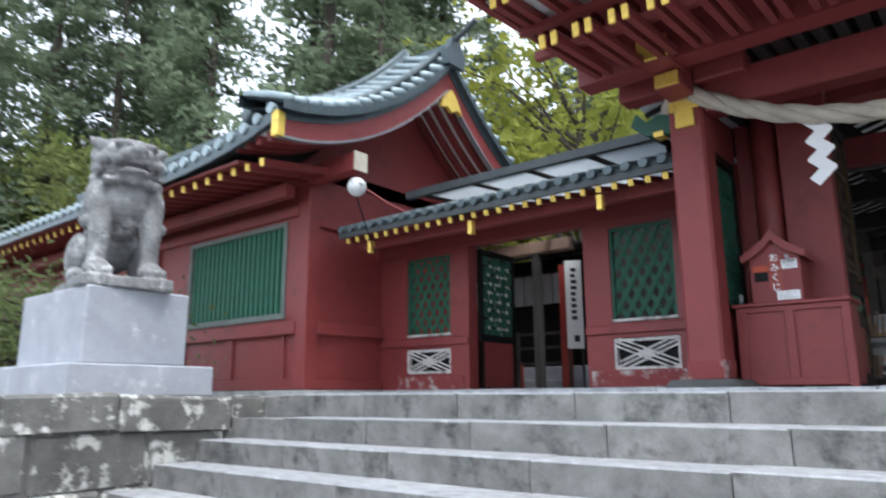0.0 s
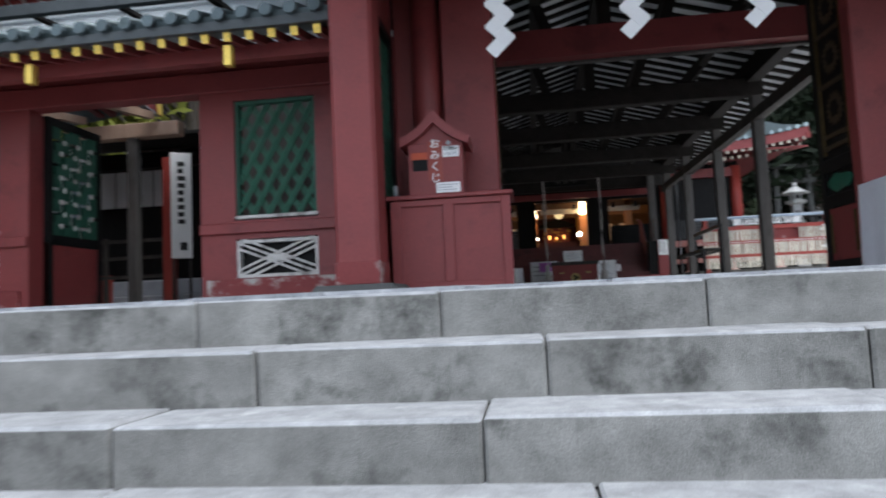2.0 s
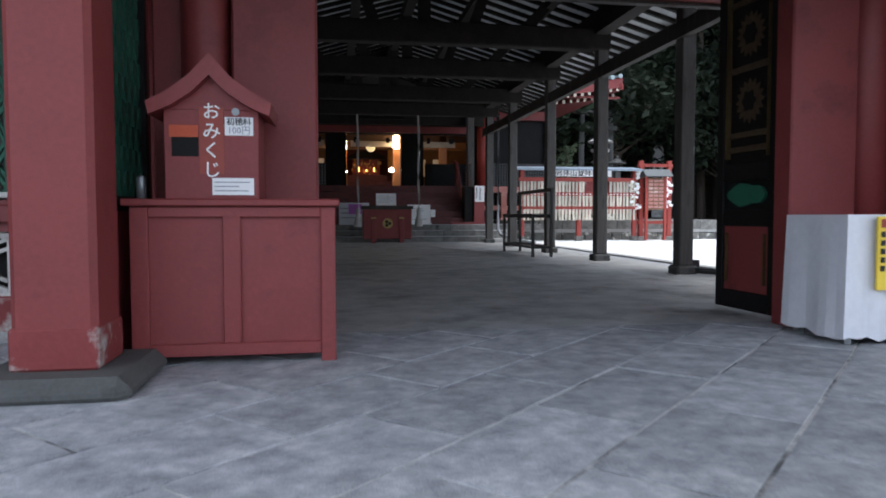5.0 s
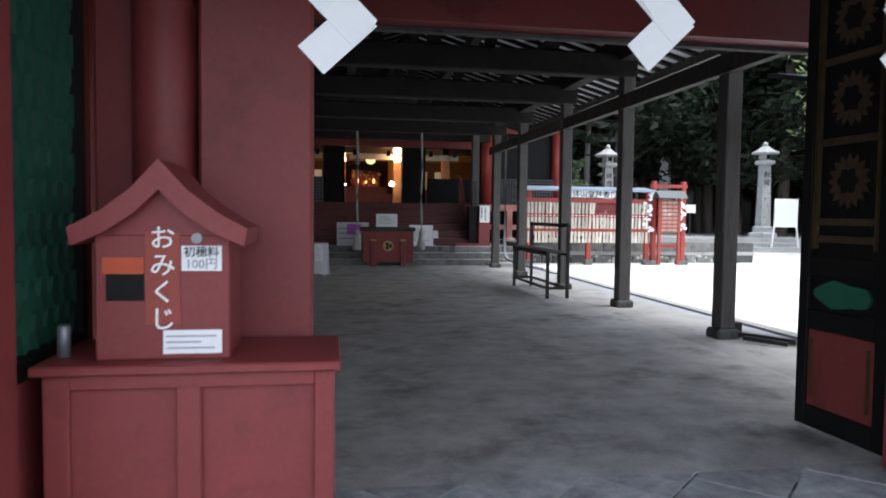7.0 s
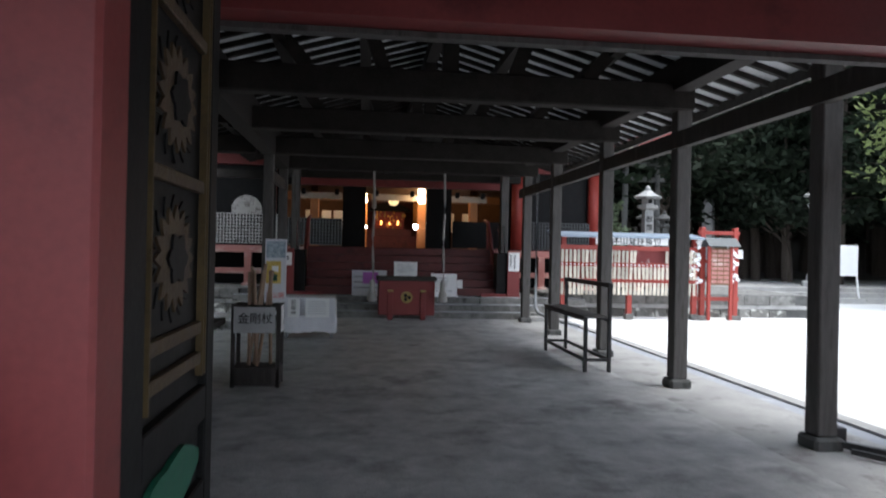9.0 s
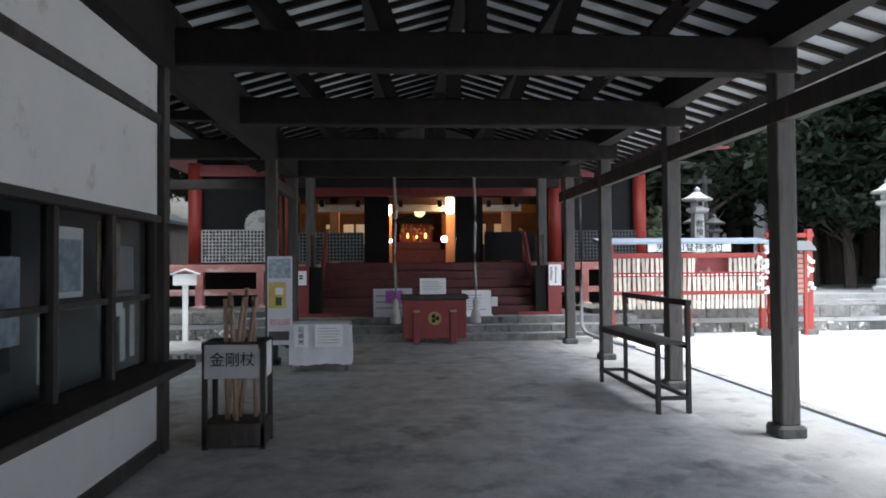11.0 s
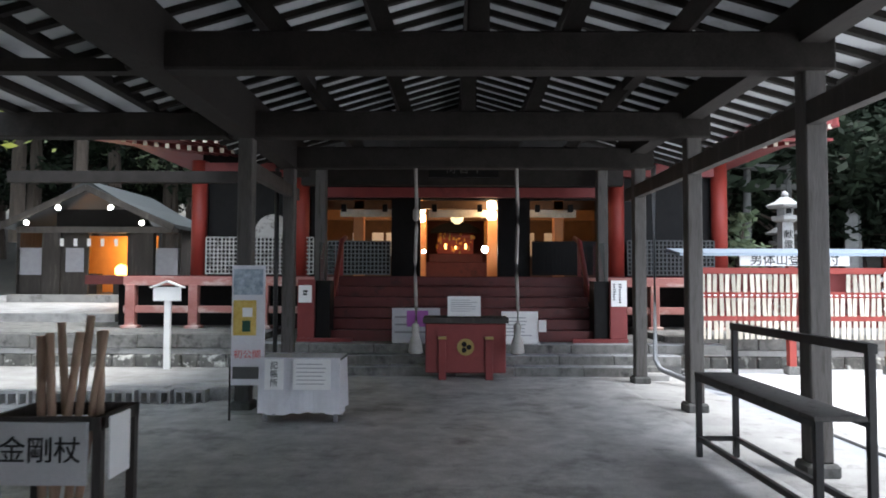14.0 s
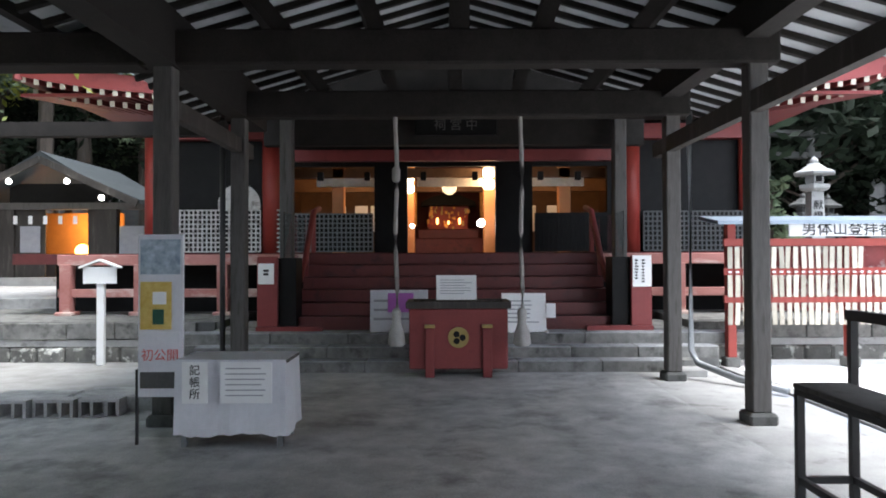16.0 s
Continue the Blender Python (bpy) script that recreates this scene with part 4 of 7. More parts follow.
for px, y in zip(POST_X, POST_Y):
    t = thing("pavilion_post", (px, y, 0.0), "weathered grey timber post on stone foot", "post", "pavilion posts")
    part("shaft", blocks((-0.088, -0.088, 0.1, 0.088, 0.088, 3.52), bevel=0.012), POSTW, t)
    part("stone_foot", blocks((-0.13, -0.13, -0.02, 0.13, 0.13, 0.1), bevel=0.025), DARKST, t, "dark stone foot")
for y in POST_Y[3:]:
    t = thing("pavilion_post", (LX, y, 0.0), "weathered grey timber post on stone foot", "post", "pavilion posts")
    part("shaft", blocks((-0.088, -0.088, 0.1, 0.088, 0.088, 3.52), bevel=0.012), POSTW, t)
    part("stone_foot", blocks((-0.13, -0.13, -0.02, 0.13, 0.13, 0.1), bevel=0.025), DARKST, t, "dark stone foot")
structure("plate_beam_right", bars(((PX + 0.09, 9.45, 3.61), (PX - 0.06, 23.4, 3.61), 0.22, 0.34)), BEAMW, "dark wall-plate beam along posts")
structure("plate_beam_left", bars(((LX, 9.45, 3.46), (LX, 23.4, 3.46), 0.24, 0.5)), BEAMW, "deep dark wall-plate beam along posts")
structure("tie_rail_right", bars(((PX + 0.09, 9.45, 2.875), (PX - 0.06, 23.0, 2.875), 0.1, 0.19)), WOOD, "dark tie rail between posts")
structure("tie_rail_left", blocks((LX - 0.05, 20.3, 2.78, LX + 0.05, 23.0, 2.97), bevel=0.01), WOOD, "dark tie rail between posts")
for i, y in enumerate(POST_Y):
    t = thing("roof_truss", (AX, y, 3.24), "dark timber cross beam with king post and struts", "truss", "roof trusses")
    hw = (PX - LX) / 2
    part("cross_beam", blocks((-hw - 0.2, -0.11, -0.02, hw + 0.2, 0.11, 0.3), bevel=0.02), BEAMW, t)
    part("king_post", blocks((-0.09, -0.08, 0.3, 0.09, 0.08, 1.06), bevel=0.01), BEAMW, t)
    for s in (-1, 1):
        part("inner_strut", bars(((s * 0.74, 0, 0.29), (s * 0.95, 0, 0.86), 0.13, 0.15)), BEAMW, t)
        part("outer_strut", bars(((s * 1.58, 0, 0.29), (s * 1.86, 0, 0.62), 0.13, 0.15)), BEAMW, t)
structure("ridge_beam", blocks((AX - 0.08, 9.45, 4.28, AX + 0.08, 24.2, 4.48)), BEAMW, "dark ridge beam")
structure("purlin_left", blocks((AX - 1.03, 9.45, 4.07, AX - 0.88, 24.2, 4.2), (AX - 1.97, 9.45, 3.8, AX - 1.83, 24.2, 3.92)), BEAMW, "dark purlin")
structure("purlin_right", blocks((AX + 0.88, 9.45, 4.07, AX + 1.03, 24.2, 4.2), (AX + 1.83, 9.45, 3.8, AX + 1.97, 24.2, 3.92)), BEAMW, "dark purlin")
RE, LE = 6.35, -0.95           # eaves of the pavilion roof
bm = bmesh.new()
for a, b in ((RE, AX), (LE, AX)):
    za, zb = roof_z(a), roof_z(b)
    beam(bm, (a, 16.85, za + 0.13), (b, 16.85, zb + 0.13), 14.8, 0.012)
structure("ceiling", bm, ROOFSHEET, "pale translucent roof sheets above dark rafters")
rk = thing("roof_rafters", (AX, 9.6, 3.6), "rows of dark rafters under pale roof sheets", "rafters")
rk["kind"] = "structure"
n = int(14.6 / 0.36)
for side, ex in ((1, RE), (-1, LE)):
    me = finish(bars(((ex - AX, 0, roof_z(ex) - 3.6 + 0.09), (0, 0, roof_z(AX) - 3.6 + 0.09), 0.06, 0.06)), "rafter")
    for i in range(n + 1):
        o = part("rafter", me, BEAMW, rk)
        o.matrix_local = pose(0, i * 0.36, 0)
# low side roof between office and pavilion
structure("ceiling_side", bars(((-0.16, 18.2, 3.66), (-2.9, 18.2, 3.59), 5.8, 0.012)), ROOFSHEET, "pale translucent side roof sheets")
sr = thing("side_roof_rafters", (-0.9, 15.3, 3.4), "dark rafters of low side roof", "rafters")
sr["kind"] = "structure"
me = finish(bars(((0, 0, 0.18), (0, 5.8, 0.18), 0.1, 0.11)), "rafter")
for i in range(5):
    o = part("rafter", me, BEAMW, sr)
    o.matrix_local = pose(0.35 - i * 0.55, 0, -0.008 * i)
for y in (1.2, 2.9, 5.7):
    part("purlin", blocks((-2.1, y - 0.07, -0.02, 0.8, y + 0.07, 0.1)), BEAMW, sr)
part("cross_beam", blocks((-3.3, 4.89, -0.18, 0.7, 5.11, 0.12), bevel=0.015), BEAMW, sr)
part("end_beam", blocks((-3.3, 7.05, -0.42, 0.8, 7.2, -0.25)), BEAMW, sr)
structure("eave_board", blocks((RE - 0.03, 9.45, roof_z(RE) - 0.02, RE + 0.02, 24.2, roof_z(RE) + 0.1)), POSTW, "weathered eave board")

# ---- office with white plaster wall and counter window ----
OX, OY0, OY1 = 0.0, 11.7, 15.25
structure("wall_office", blocks((OX - 0.12, OY0, 0.12, OX, OY1 - 0.1, 0.66), (OX - 0.12, OY0, 1.95, OX, OY1 - 0.1, 2.72), (OX - 0.12, OY0, 2.8, OX, OY1 - 0.1, 3.4), (-6.0, OY1 - 0.12, 0.0, OX - 0.13, OY1, 3.3)), PLASTER, "white plaster office wall")
structure("wall_office_side", blocks((-2.6, OY0, 0.0, -0.13, OY0 + 0.12, 3.3), (-2.72, OY0, 0.0, -2.6, OY1 - 0.13, 3.3)), WOOD, "dark boarded side wall of office")
structure("trim_office", blocks((OX - 0.1, OY1 - 0.1, 0.0, OX + 0.06, OY1 + 0.04, 3.4), (OX - 0.1, OY0, 0.0, OX + 0.03, OY1 - 0.1, 0.12), (OX - 0.1, OY0, 1.9, OX + 0.04, OY1 - 0.1, 1.96), (OX - 0.1, OY0, 2.72, OX + 0.035, OY1 - 0.1, 2.8), (OX - 0.1, OY0 - 0.1, 0.0, OX + 0.05, OY0 + 0.02, 3.4), bevel=0.006), WOOD, "dark timber office framing")
ow = thing("office_window", (OX, 13.4, 0.7), "dark framed sliding office window with notices and painted bright openings inside", "window")
ow["kind"] = "structure"
part("counter", blocks((-0.15, -1.7, -0.02, 0.26, 1.95, 0.05), bevel=0.008), WOOD, ow, "dark wooden counter shelf")
for k in range(5):
    y = -1.6 + k * 0.83
    part("mullion", blocks((-0.08, y - 0.03, 0.05, 0.0, y + 0.03, 1.22)), WOOD, ow)
for k in range(4):
    y = -1.57 + k * 0.83
    part("pane", blocks((-0.05, y, 0.08, -0.044, y + 0.77, 1.2)), GLASS, ow)
    part("rail", blocks((-0.07, y, 0.58, -0.03, y + 0.77, 0.62)), WOOD, ow)
# the narrow white pieces at 1.52 and 1.36 paint bright see-through openings
for k, (y, z, w, h, m) in enumerate(((1.02, 0.66, 0.4, 0.5, POSTER_R), (1.08, 0.47, 0.44, 0.11, PAPER), (1.52, 0.14, 0.09, 0.4, PAPER), (1.36, 0.12, 0.1, 0.4, PAPER), (1.46, 0.66, 0.3, 0.34, GREYINK), (0.46, 0.64, 0.56, 0.46, PAPER), (0.3, 0.14, 0.26, 0.4, PAPER), (-0.2, 0.4, 0.4, 0.5, PHOTO), (-0.75, 0.2, 0.3, 0.5, POSTER_R), (1.2, 0.14, 0.12, 0.26, GREYINK))):
    part("notice", blocks((-0.1 - 0.012 * k, y - w / 2, z, -0.09 - 0.012 * k, y + w / 2, z + h)), m, ow)
part("framed_photo", blocks((-0.155, 0.22, 0.68, -0.145, 0.7, 1.02)), PHOTO, ow, "dark landscape photograph")
part("red_crest", blocks((-0.088, 0.92, 0.98, -0.084, 1.1, 1.13), bevel=0.001), VERM, ow, "red printed mark")
# black panel paints the dimness of the room behind the glass
part("room_shade_panel", blocks((-1.2, -1.6, 0.0, -1.15, 1.8, 1.3)), BLACK, ow)

structure("ceiling_office", bars(((0.02, 13.4, 3.5), (-3.3, 13.4, 3.42), 3.7, 0.08)), BEAMW, "dark office ceiling boards")
# side of the office seen through the corridor doorway
cu = thing("entrance_curtain", (-6.2, 14.9, 1.95), "white cloth curtain with dark slits over dark entrance", "curtain")
for k in range(7):
    part("cloth_panel", blocks((-1.3 + k * 0.37, -0.02, 0, -0.96 + k * 0.37, 0.0, 0.66)), PLASTER, cu)
part("curtain_rod", bars(((-1.35, 0.0, 0.68), (1.3, 0.0, 0.68), 0.03, 0.03)), WOOD, cu)
# black wall paints the shaded interior behind the curtain
structure("wall_entrance", blocks((-7.6, 15.0, 0.0, -3.3, 15.1, 2.9), (-7.6, 14.85, 2.66, -3.3, 14.999, 2.95)), BLACK, "dark timber entrance wall")
structure("ceiling_entrance", bars(((-5.4, 13.4, 2.86), (-5.4, 15.2, 3.1), 4.4, 0.05)), BEAMW, "dark boarded entrance porch roof")
structure("entrance_step", blocks((-7.5, 13.5, -0.02, -3.4, 14.0, 0.28), (-7.5, 13.85, 0.28, -3.4, 14.99, 0.54), bevel=0.02), GRANITE, "pale stone entrance steps")
structure("passage_post", blocks((-4.0, 11.95, 0.0, -3.86, 12.09, 2.42), bevel=0.01), POSTW, "grey timber passage post")
structure("passage_beam", blocks((-4.95, 11.93, 2.42, -3.23, 12.11, 2.62), bevel=0.01), STICK, "pale brown beam over passage")
for x in (-4.6, -3.6):
    structure("passage_rafter_" + ("a" if x < -4 else "b"), bars(((x, 9.7, 2.42), (x, 11.9, 2.7), 0.09, 0.1)), STICK, "pale brown passage rafter")
rl = thing("entrance_fence", (-5.3, 13.3, 0.0), "dark timber rail fence before entrance", "fence")
for z in (0.55, 0.85, 1.12):
    part("rail", blocks((-0.9, -0.02, z, 1.15, 0.02, z + 0.05)), WOOD, rl)
for x in (-0.85, 0.1, 1.1):
    part("post", blocks((x - 0.03, -0.03, 0, x + 0.03, 0.03, 1.2)), WOOD, rl)
structure("red_post_office", blocks((-4.12, 13.1, 0.0, -3.97, 13.25, 2.4), (-5.6, 13.38, 0.0, -5.2, 13.48, 0.62)), VERM, "vermilion post and low panel by entrance")
sb = thing("sign_board", (-3.76, 13.0, 0.0), "tall white signboard with black writing", "sign", turn=28)
part("board", blocks((-0.15, -0.03, 0.8, 0.15, 0.03, 2.42), bevel=0.004), WHITE, sb)
rows_of_print("writing", sb, -0.05, 0.06, 1.3, 2.3, -0.032, 9, INK, 0.6, 3)
part("stamp", blocks((-0.02, -0.034, 0.92, 0.08, -0.031, 1.04)), INK, sb)
for x in (-0.12, 0.12):
    part("leg", blocks((x - 0.02, -0.02, 0.0, x + 0.02, 0.02, 0.8)), WOOD, sb)
pb = thing("notice_board", (-3.66, 10.6, 0.0), "white notice board with a dark picture", "sign")
part("board", blocks((-0.22, -0.02, 0.8, 0.16, 0.02, 1.96), bevel=0.004), WHITE, pb)
part("picture", blocks((-0.17, -0.025, 1.1, 0.12, -0.021, 1.6)), PHOTO, pb)
part("leg", blocks((-0.2, -0.02, 0, -0.16, 0.02, 0.8)), WOOD, pb)
part("leg", blocks((0.1, -0.02, 0, 0.14, 0.02, 0.8)), WOOD, pb)

# ---- main hall ----
structure("hall_platform", blocks((-0.85, 23.75, -0.1, 6.2, 25.9, 0.45), (-20, 24.5, -0.1, -0.86, 31, 0.56), (6.21, 24.5, -0.1, 13.5, 31, 0.56)), STEP, "stone platform under the hall")
structure("hall_floor", blocks((-4.8, 25.8, 1.42, 10.2, 36, 1.6)), MAROON, "timber verandah floor, its red darkened to maroon for shade")
structure("verandah_edge", blocks((-4.0, 25.72, 1.4, 0.2, 25.797, 1.58), (5.2, 25.72, 1.4, 9.6, 25.797, 1.58), bevel=0.01), RED_PINK, "bleached red verandah edge beam")
structure("verandah_rail", blocks((-4.0, 25.74, 0.86, 0.2, 25.84, 1.0), (5.2, 25.74, 0.86, 9.6, 25.84, 1.0), bevel=0.01), RED_PINK, "bleached red lower rail")
for x in (-3.85, -2.6, -1.2, 6.5, 7.8, 9.2):
    t = thing("verandah_post", (x, 25.78, 0.56), "bleached red verandah support post", "post", "verandah posts")
    part("shaft", blocks((-0.09, -0.1, 0, 0.09, 0.1, 0.86), bevel=0.012), RED_PINK, t)
    part("foot", blocks((-0.15, -0.15, -0.02, 0.15, 0.15, 0.06), bevel=0.02), RED_PINK, t)
# black sheet paints the shade of the open space below the floor
structure("underfloor_dark", blocks((-4.5, 26.6, 0.5, 10, 26.7, 1.42)), BLACK, "black sheet standing for shade under verandah")
for k in range(6):
    structure("wooden_stair_" + str(k + 1), blocks((0.3, 24.25 + k * 0.26, 0.45, 5.06, 25.8, 0.45 + (k + 1) * 0.19)) if k == 0 else blocks((0.3, 24.25 + k * 0.26, 0.45 + k * 0.19, 5.06, 25.8, 0.45 + (k + 1) * 0.19), bevel=0.01), MAROON, "worn maroon wooden stair")
for right in (False, True):
    x0, x1 = mirror(-0.17, 0.13, right)
    t = thing("stair_newel", ((x0 + x1) / 2, 24.04, 0.45), "square red newel box with black side", "newel", "stair newels")
    part("front_board", blocks((-0.15, 0, 0, 0.15, 0.06, 1.08), bevel=0.012), RED, t)
    s = 1 if not right else -1
    part("side_board", blocks((min(0.1 * s, 0.4 * s), 0.08, 0.02, max(0.1 * s, 0.4 * s), 0.5, 1.06)), BLACK, t, "black lacquered side")
    part("foot_board", blocks((min(-0.15 * s, 0.8 * s), -0.06, 0.0, max(-0.15 * s, 0.8 * s), 0.06, 0.07)), RED, t)
    n_ = thing("paper_notice", ((x0 + x1) / 2, 24.03, 1.13), "white paper notice with black writing on newel", "notice", "newel notices")
    part("sheet", blocks((-0.13, -0.004, -0.05 if right else 0, 0.14 if right else 0.1, 0.004, 0.4 if right else 0.3)), PAPER, n_)
    if right:
        rows_of_print("writing", n_, 0.0, 0.05, 0.0, 0.35, -0.005, 8, INK, 0.55, 5)
        rows_of_print("writing", n_, -0.1, -0.05, 0.05, 0.35, -0.005, 7, INK, 0.55, 6)
    else:
        rows_of_print("writing", n_, -0.05, 0.03, 0.12, 0.22, -0.005, 2, INK, 0.7, 7)
    hx = 0.3 if not right else 2 * AX - 0.3
    h = thing("handrail", (hx, 24.4, 0.45), "curved red stair handrail", "handrail", "stair handrails")
    bm = bmesh.new()
    tube(bm, [(0, 0.0, 0.62), (0, 0.4, 0.72), (0, 0.8, 1.05), (0, 1.15, 1.45), (0, 1.5, 1.85), (0, 2.0, 1.95)], 0.05, 8)
    part("rail", bm, RED, h, smooth=True)
    for yy, z in ((0.3, 0.68), (0.9, 1.15), (1.5, 1.83)):
        part("baluster", blocks((-0.035, yy - 0.035, 0.1 + 0.6 * yy, 0.035, yy + 0.035, z), bevel=0.006), RED, h)
    gx = 0.14 if not right else 2 * AX - 0.14
    part("clear_panel", blocks((gx - hx - 0.004, 0.0, 0.3, gx - hx + 0.004, 1.6, 1.75)), GLASS, h, "clear plastic wind panel")
# columns and hall front
CY = 28.2
for x in (-3.4, -1.0, 6.36, 8.76):
    bm = bmesh.new()
    tube(bm, ((x, CY, 1.6), (x, CY, 4.3)), 0.18, 18)
    solid("hall_column", bm, VERM, "round vermilion hall column", "column", "hall columns", "", True)
for x in (0.05, 5.31):
    solid("porch_post", blocks((x - 0.1, 24.9, 0.45, x + 0.1, 25.1, 3.9), bevel=0.02), POSTW, "grey square porch post", "post", "porch posts")
structure("wall_hall", blocks((-3.4, 28.35, 1.6, -0.66, 28.5, 4.2), (5.92, 28.35, 1.6, 8.9, 28.5, 4.2), (-0.66, 28.35, 3.42, 5.92, 28.5, 4.2), (1.1, 28.3, 1.6, 1.78, 28.5, 3.42), (3.6, 28.3, 1.6, 4.36, 28.5, 3.42)), BLACK, "black lacquered hall front")
structure("lintel_hall", blocks((-3.4, 28.1, 3.95, 8.8, 28.34, 4.25)), RED, "red lintel beams across hall front")
structure("wall_hall_shell", blocks((-3.4, 28.501, 1.6, -3.25, 36, 5.1), (8.75, 28.501, 1.6, 8.9, 36, 5.1), (-3.25, 35.8, 1.6, 8.75, 36, 5.1), (-3.4, 28.36, 4.201, 8.9, 28.5, 5.1)), BLACK, "dark timber walls of hall")
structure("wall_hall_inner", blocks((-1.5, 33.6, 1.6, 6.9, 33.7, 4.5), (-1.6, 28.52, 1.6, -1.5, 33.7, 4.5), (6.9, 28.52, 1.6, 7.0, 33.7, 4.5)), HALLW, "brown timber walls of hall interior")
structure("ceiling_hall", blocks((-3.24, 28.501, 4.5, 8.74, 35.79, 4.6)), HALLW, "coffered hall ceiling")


def square_lattice(x0, x1, z0, z1, y, mat, label):
    t = thing("lattice_screen", ((x0 + x1) / 2, y, z0), label, "lattice", "verandah lattices")
    w, h = x1 - x0, z1 - z0
    part("backing", blocks((-w / 2, 0.03, 0, w / 2, 0.04, h)), BLACK, t)
    nv, nh = max(2, int(w / 0.09)), max(2, int(h / 0.09))
    for i in range(nv + 1):
        x = -w / 2 + w * i / nv
        part("upright", blocks((x - 0.014, 0, 0, x + 0.014, 0.02, h)), mat, t)
    for j in range(nh + 1):
        z = h * j / nh
        part("crossbar", blocks((-w / 2, -0.012, z - 0.014, w / 2, 0.008, z + 0.014)), mat, t)


square_lattice(-3.2, -1.2, 1.66, 2.5, 28.1, WHITEW, "whitish square lattice screen")
square_lattice(-0.98, -0.7, 1.66, 2.5, 28.1, WHITEW, "whitish square lattice screen")
square_lattice(-0.64, 1.08, 1.66, 2.42, 28.15, surface("grey_lattice", (0.12, 0.13, 0.13), (0.2, 0.21, 0.21), 0.7), "grey square lattice below window")
square_lattice(4.4, 5.9, 1.66, 2.42, 28.15, BLACK, "dark square lattice below window")
square_lattice(6.6, 8.6, 1.66, 2.45, 28.1, surface("dim_grey_lattice", (0.06, 0.065, 0.065), (0.11, 0.115, 0.115), 0.7), "dark grey square lattice screen")
dr = thing("drum", (-1.68, 28.29, 2.62), "large pale round drum face on hall front", "drum")
bm = bmesh.new()
lathe(bm, ((0.0, 0), (0.42, 0), (0.44, 0.03), (0.44, 0.08), (0.0, 0.08)), 32)
part("drum_face", bm, WHITEW, dr).matrix_local = pose(0, 0.06, 0, 90)
bm = bmesh.new()
lathe(bm, ((0.441, 0.0), (0.47, 0.0), (0.47, 0.06), (0.441, 0.06)), 32)
part("rim", bm, BLACK, dr, "black rim").matrix_local = pose(0, 0.05, 0, 90)
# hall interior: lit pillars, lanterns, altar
# the lanterns' warm glow is put into the orange of these pillars
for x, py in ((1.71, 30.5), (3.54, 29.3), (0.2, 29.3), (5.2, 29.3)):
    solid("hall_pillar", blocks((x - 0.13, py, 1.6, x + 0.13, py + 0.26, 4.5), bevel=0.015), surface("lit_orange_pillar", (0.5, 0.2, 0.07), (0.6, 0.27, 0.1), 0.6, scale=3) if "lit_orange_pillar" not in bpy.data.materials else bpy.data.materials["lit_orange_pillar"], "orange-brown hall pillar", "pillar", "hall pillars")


def paper_lantern(x, y, z):
    t = thing("paper_lantern", (x, y, z), "tall lit white paper lantern", "lantern", "door lanterns")
    for k in (0, 1):
        bm = bmesh.new()
        lathe(bm, ((0.07, 0), (0.11, 0.03), (0.12, 0.1), (0.11, 0.19), (0.07, 0.22)), 14, (0, 0, k * 0.24))
        part("shade", bm, LAMP_W, t, smooth=True)
    part("cap", blocks((-0.07, -0.07, 0.46, 0.07, 0.07, 0.5)), BLACK, t)


paper_lantern(1.72, 30.2, 3.05)
paper_lantern(3.5, 28.95, 3.0)
for x, y, z, r in ((1.8, 30.1, 2.27, 0.05), (3.33, 28.9, 2.27, 0.085)):
    bm = bmesh.new()
    bmesh.ops.create_uvsphere(bm, u_segments=14, v_segments=8, radius=r, matrix=pose(x, y, z))
    solid("hall_lamp", bm, BULB, "small round lit lamp", "lamp", "hall lamps", "", True)
t = thing("round_lantern", (2.66, 29.6, 2.95), "pale round hanging lantern", "lantern")
bm = bmesh.new()
lathe(bm, ((0.06, 0), (0.14, 0.06), (0.17, 0.15), (0.14, 0.24), (0.06, 0.3)), 16)
part("shade", bm, surface("dim_paper_lantern", (0.7, 0.62, 0.4), (0.75, 0.68, 0.45), 0.8, emit=(1, 0.75, 0.35), power=0.5), t, smooth=True)
part("cord", blocks((-0.01, -0.01, 0.3, 0.01, 0.01, 1.3)), BLACK, t)
al = thing("altar", (2.66, 32.6, 1.6), "gilded altar with red stand and lit fittings", "altar")
part("stand", blocks((-1.1, -0.4, 0, 1.1, 0.4, 0.45), (-0.8, -0.2, 0.45, 0.8, 0.4, 0.7), bevel=0.02), MAROON, al)
part("cabinet", blocks((-0.55, 0.3, 0.7, 0.55, 0.6, 1.35), bevel=0.02), RED, al, "dark red lacquered altar cabinet")
bm = bmesh.new()
extrude_poly(bm, [(-0.75, 1.35), (-0.72, 1.45), (-0.4, 1.6), (0, 1.68), (0.4, 1.6), (0.72, 1.45), (0.75, 1.35)], 0.05, 0.6)
part("cabinet_roof", bm, BLACK, al, "curved dark altar roof")
fit = random.Random(8)
for k in range(44):
    fx, fz, fw = fit.uniform(-0.6, 0.55), fit.uniform(0.7, 1.3), fit.uniform(0.03, 0.08)
    part("gilt_fitting", blocks((fx, 0.2 + 0.002 * k, fz, fx + fw, 0.25 + 0.002 * k, fz + fit.uniform(0.03, 0.14))), (ALTAR, VERM, ALTAR, BRASS)[k % 4], al)
for k in range(1, 4):
    part("candle_lamp", blocks((-0.6 + 0.3 * k - 0.025, 0.1, 0.85, -0.6 + 0.3 * k + 0.025, 0.15, 0.93 + 0.08 * (k % 2))), GLOW_O, al, "lit orange altar lamp")
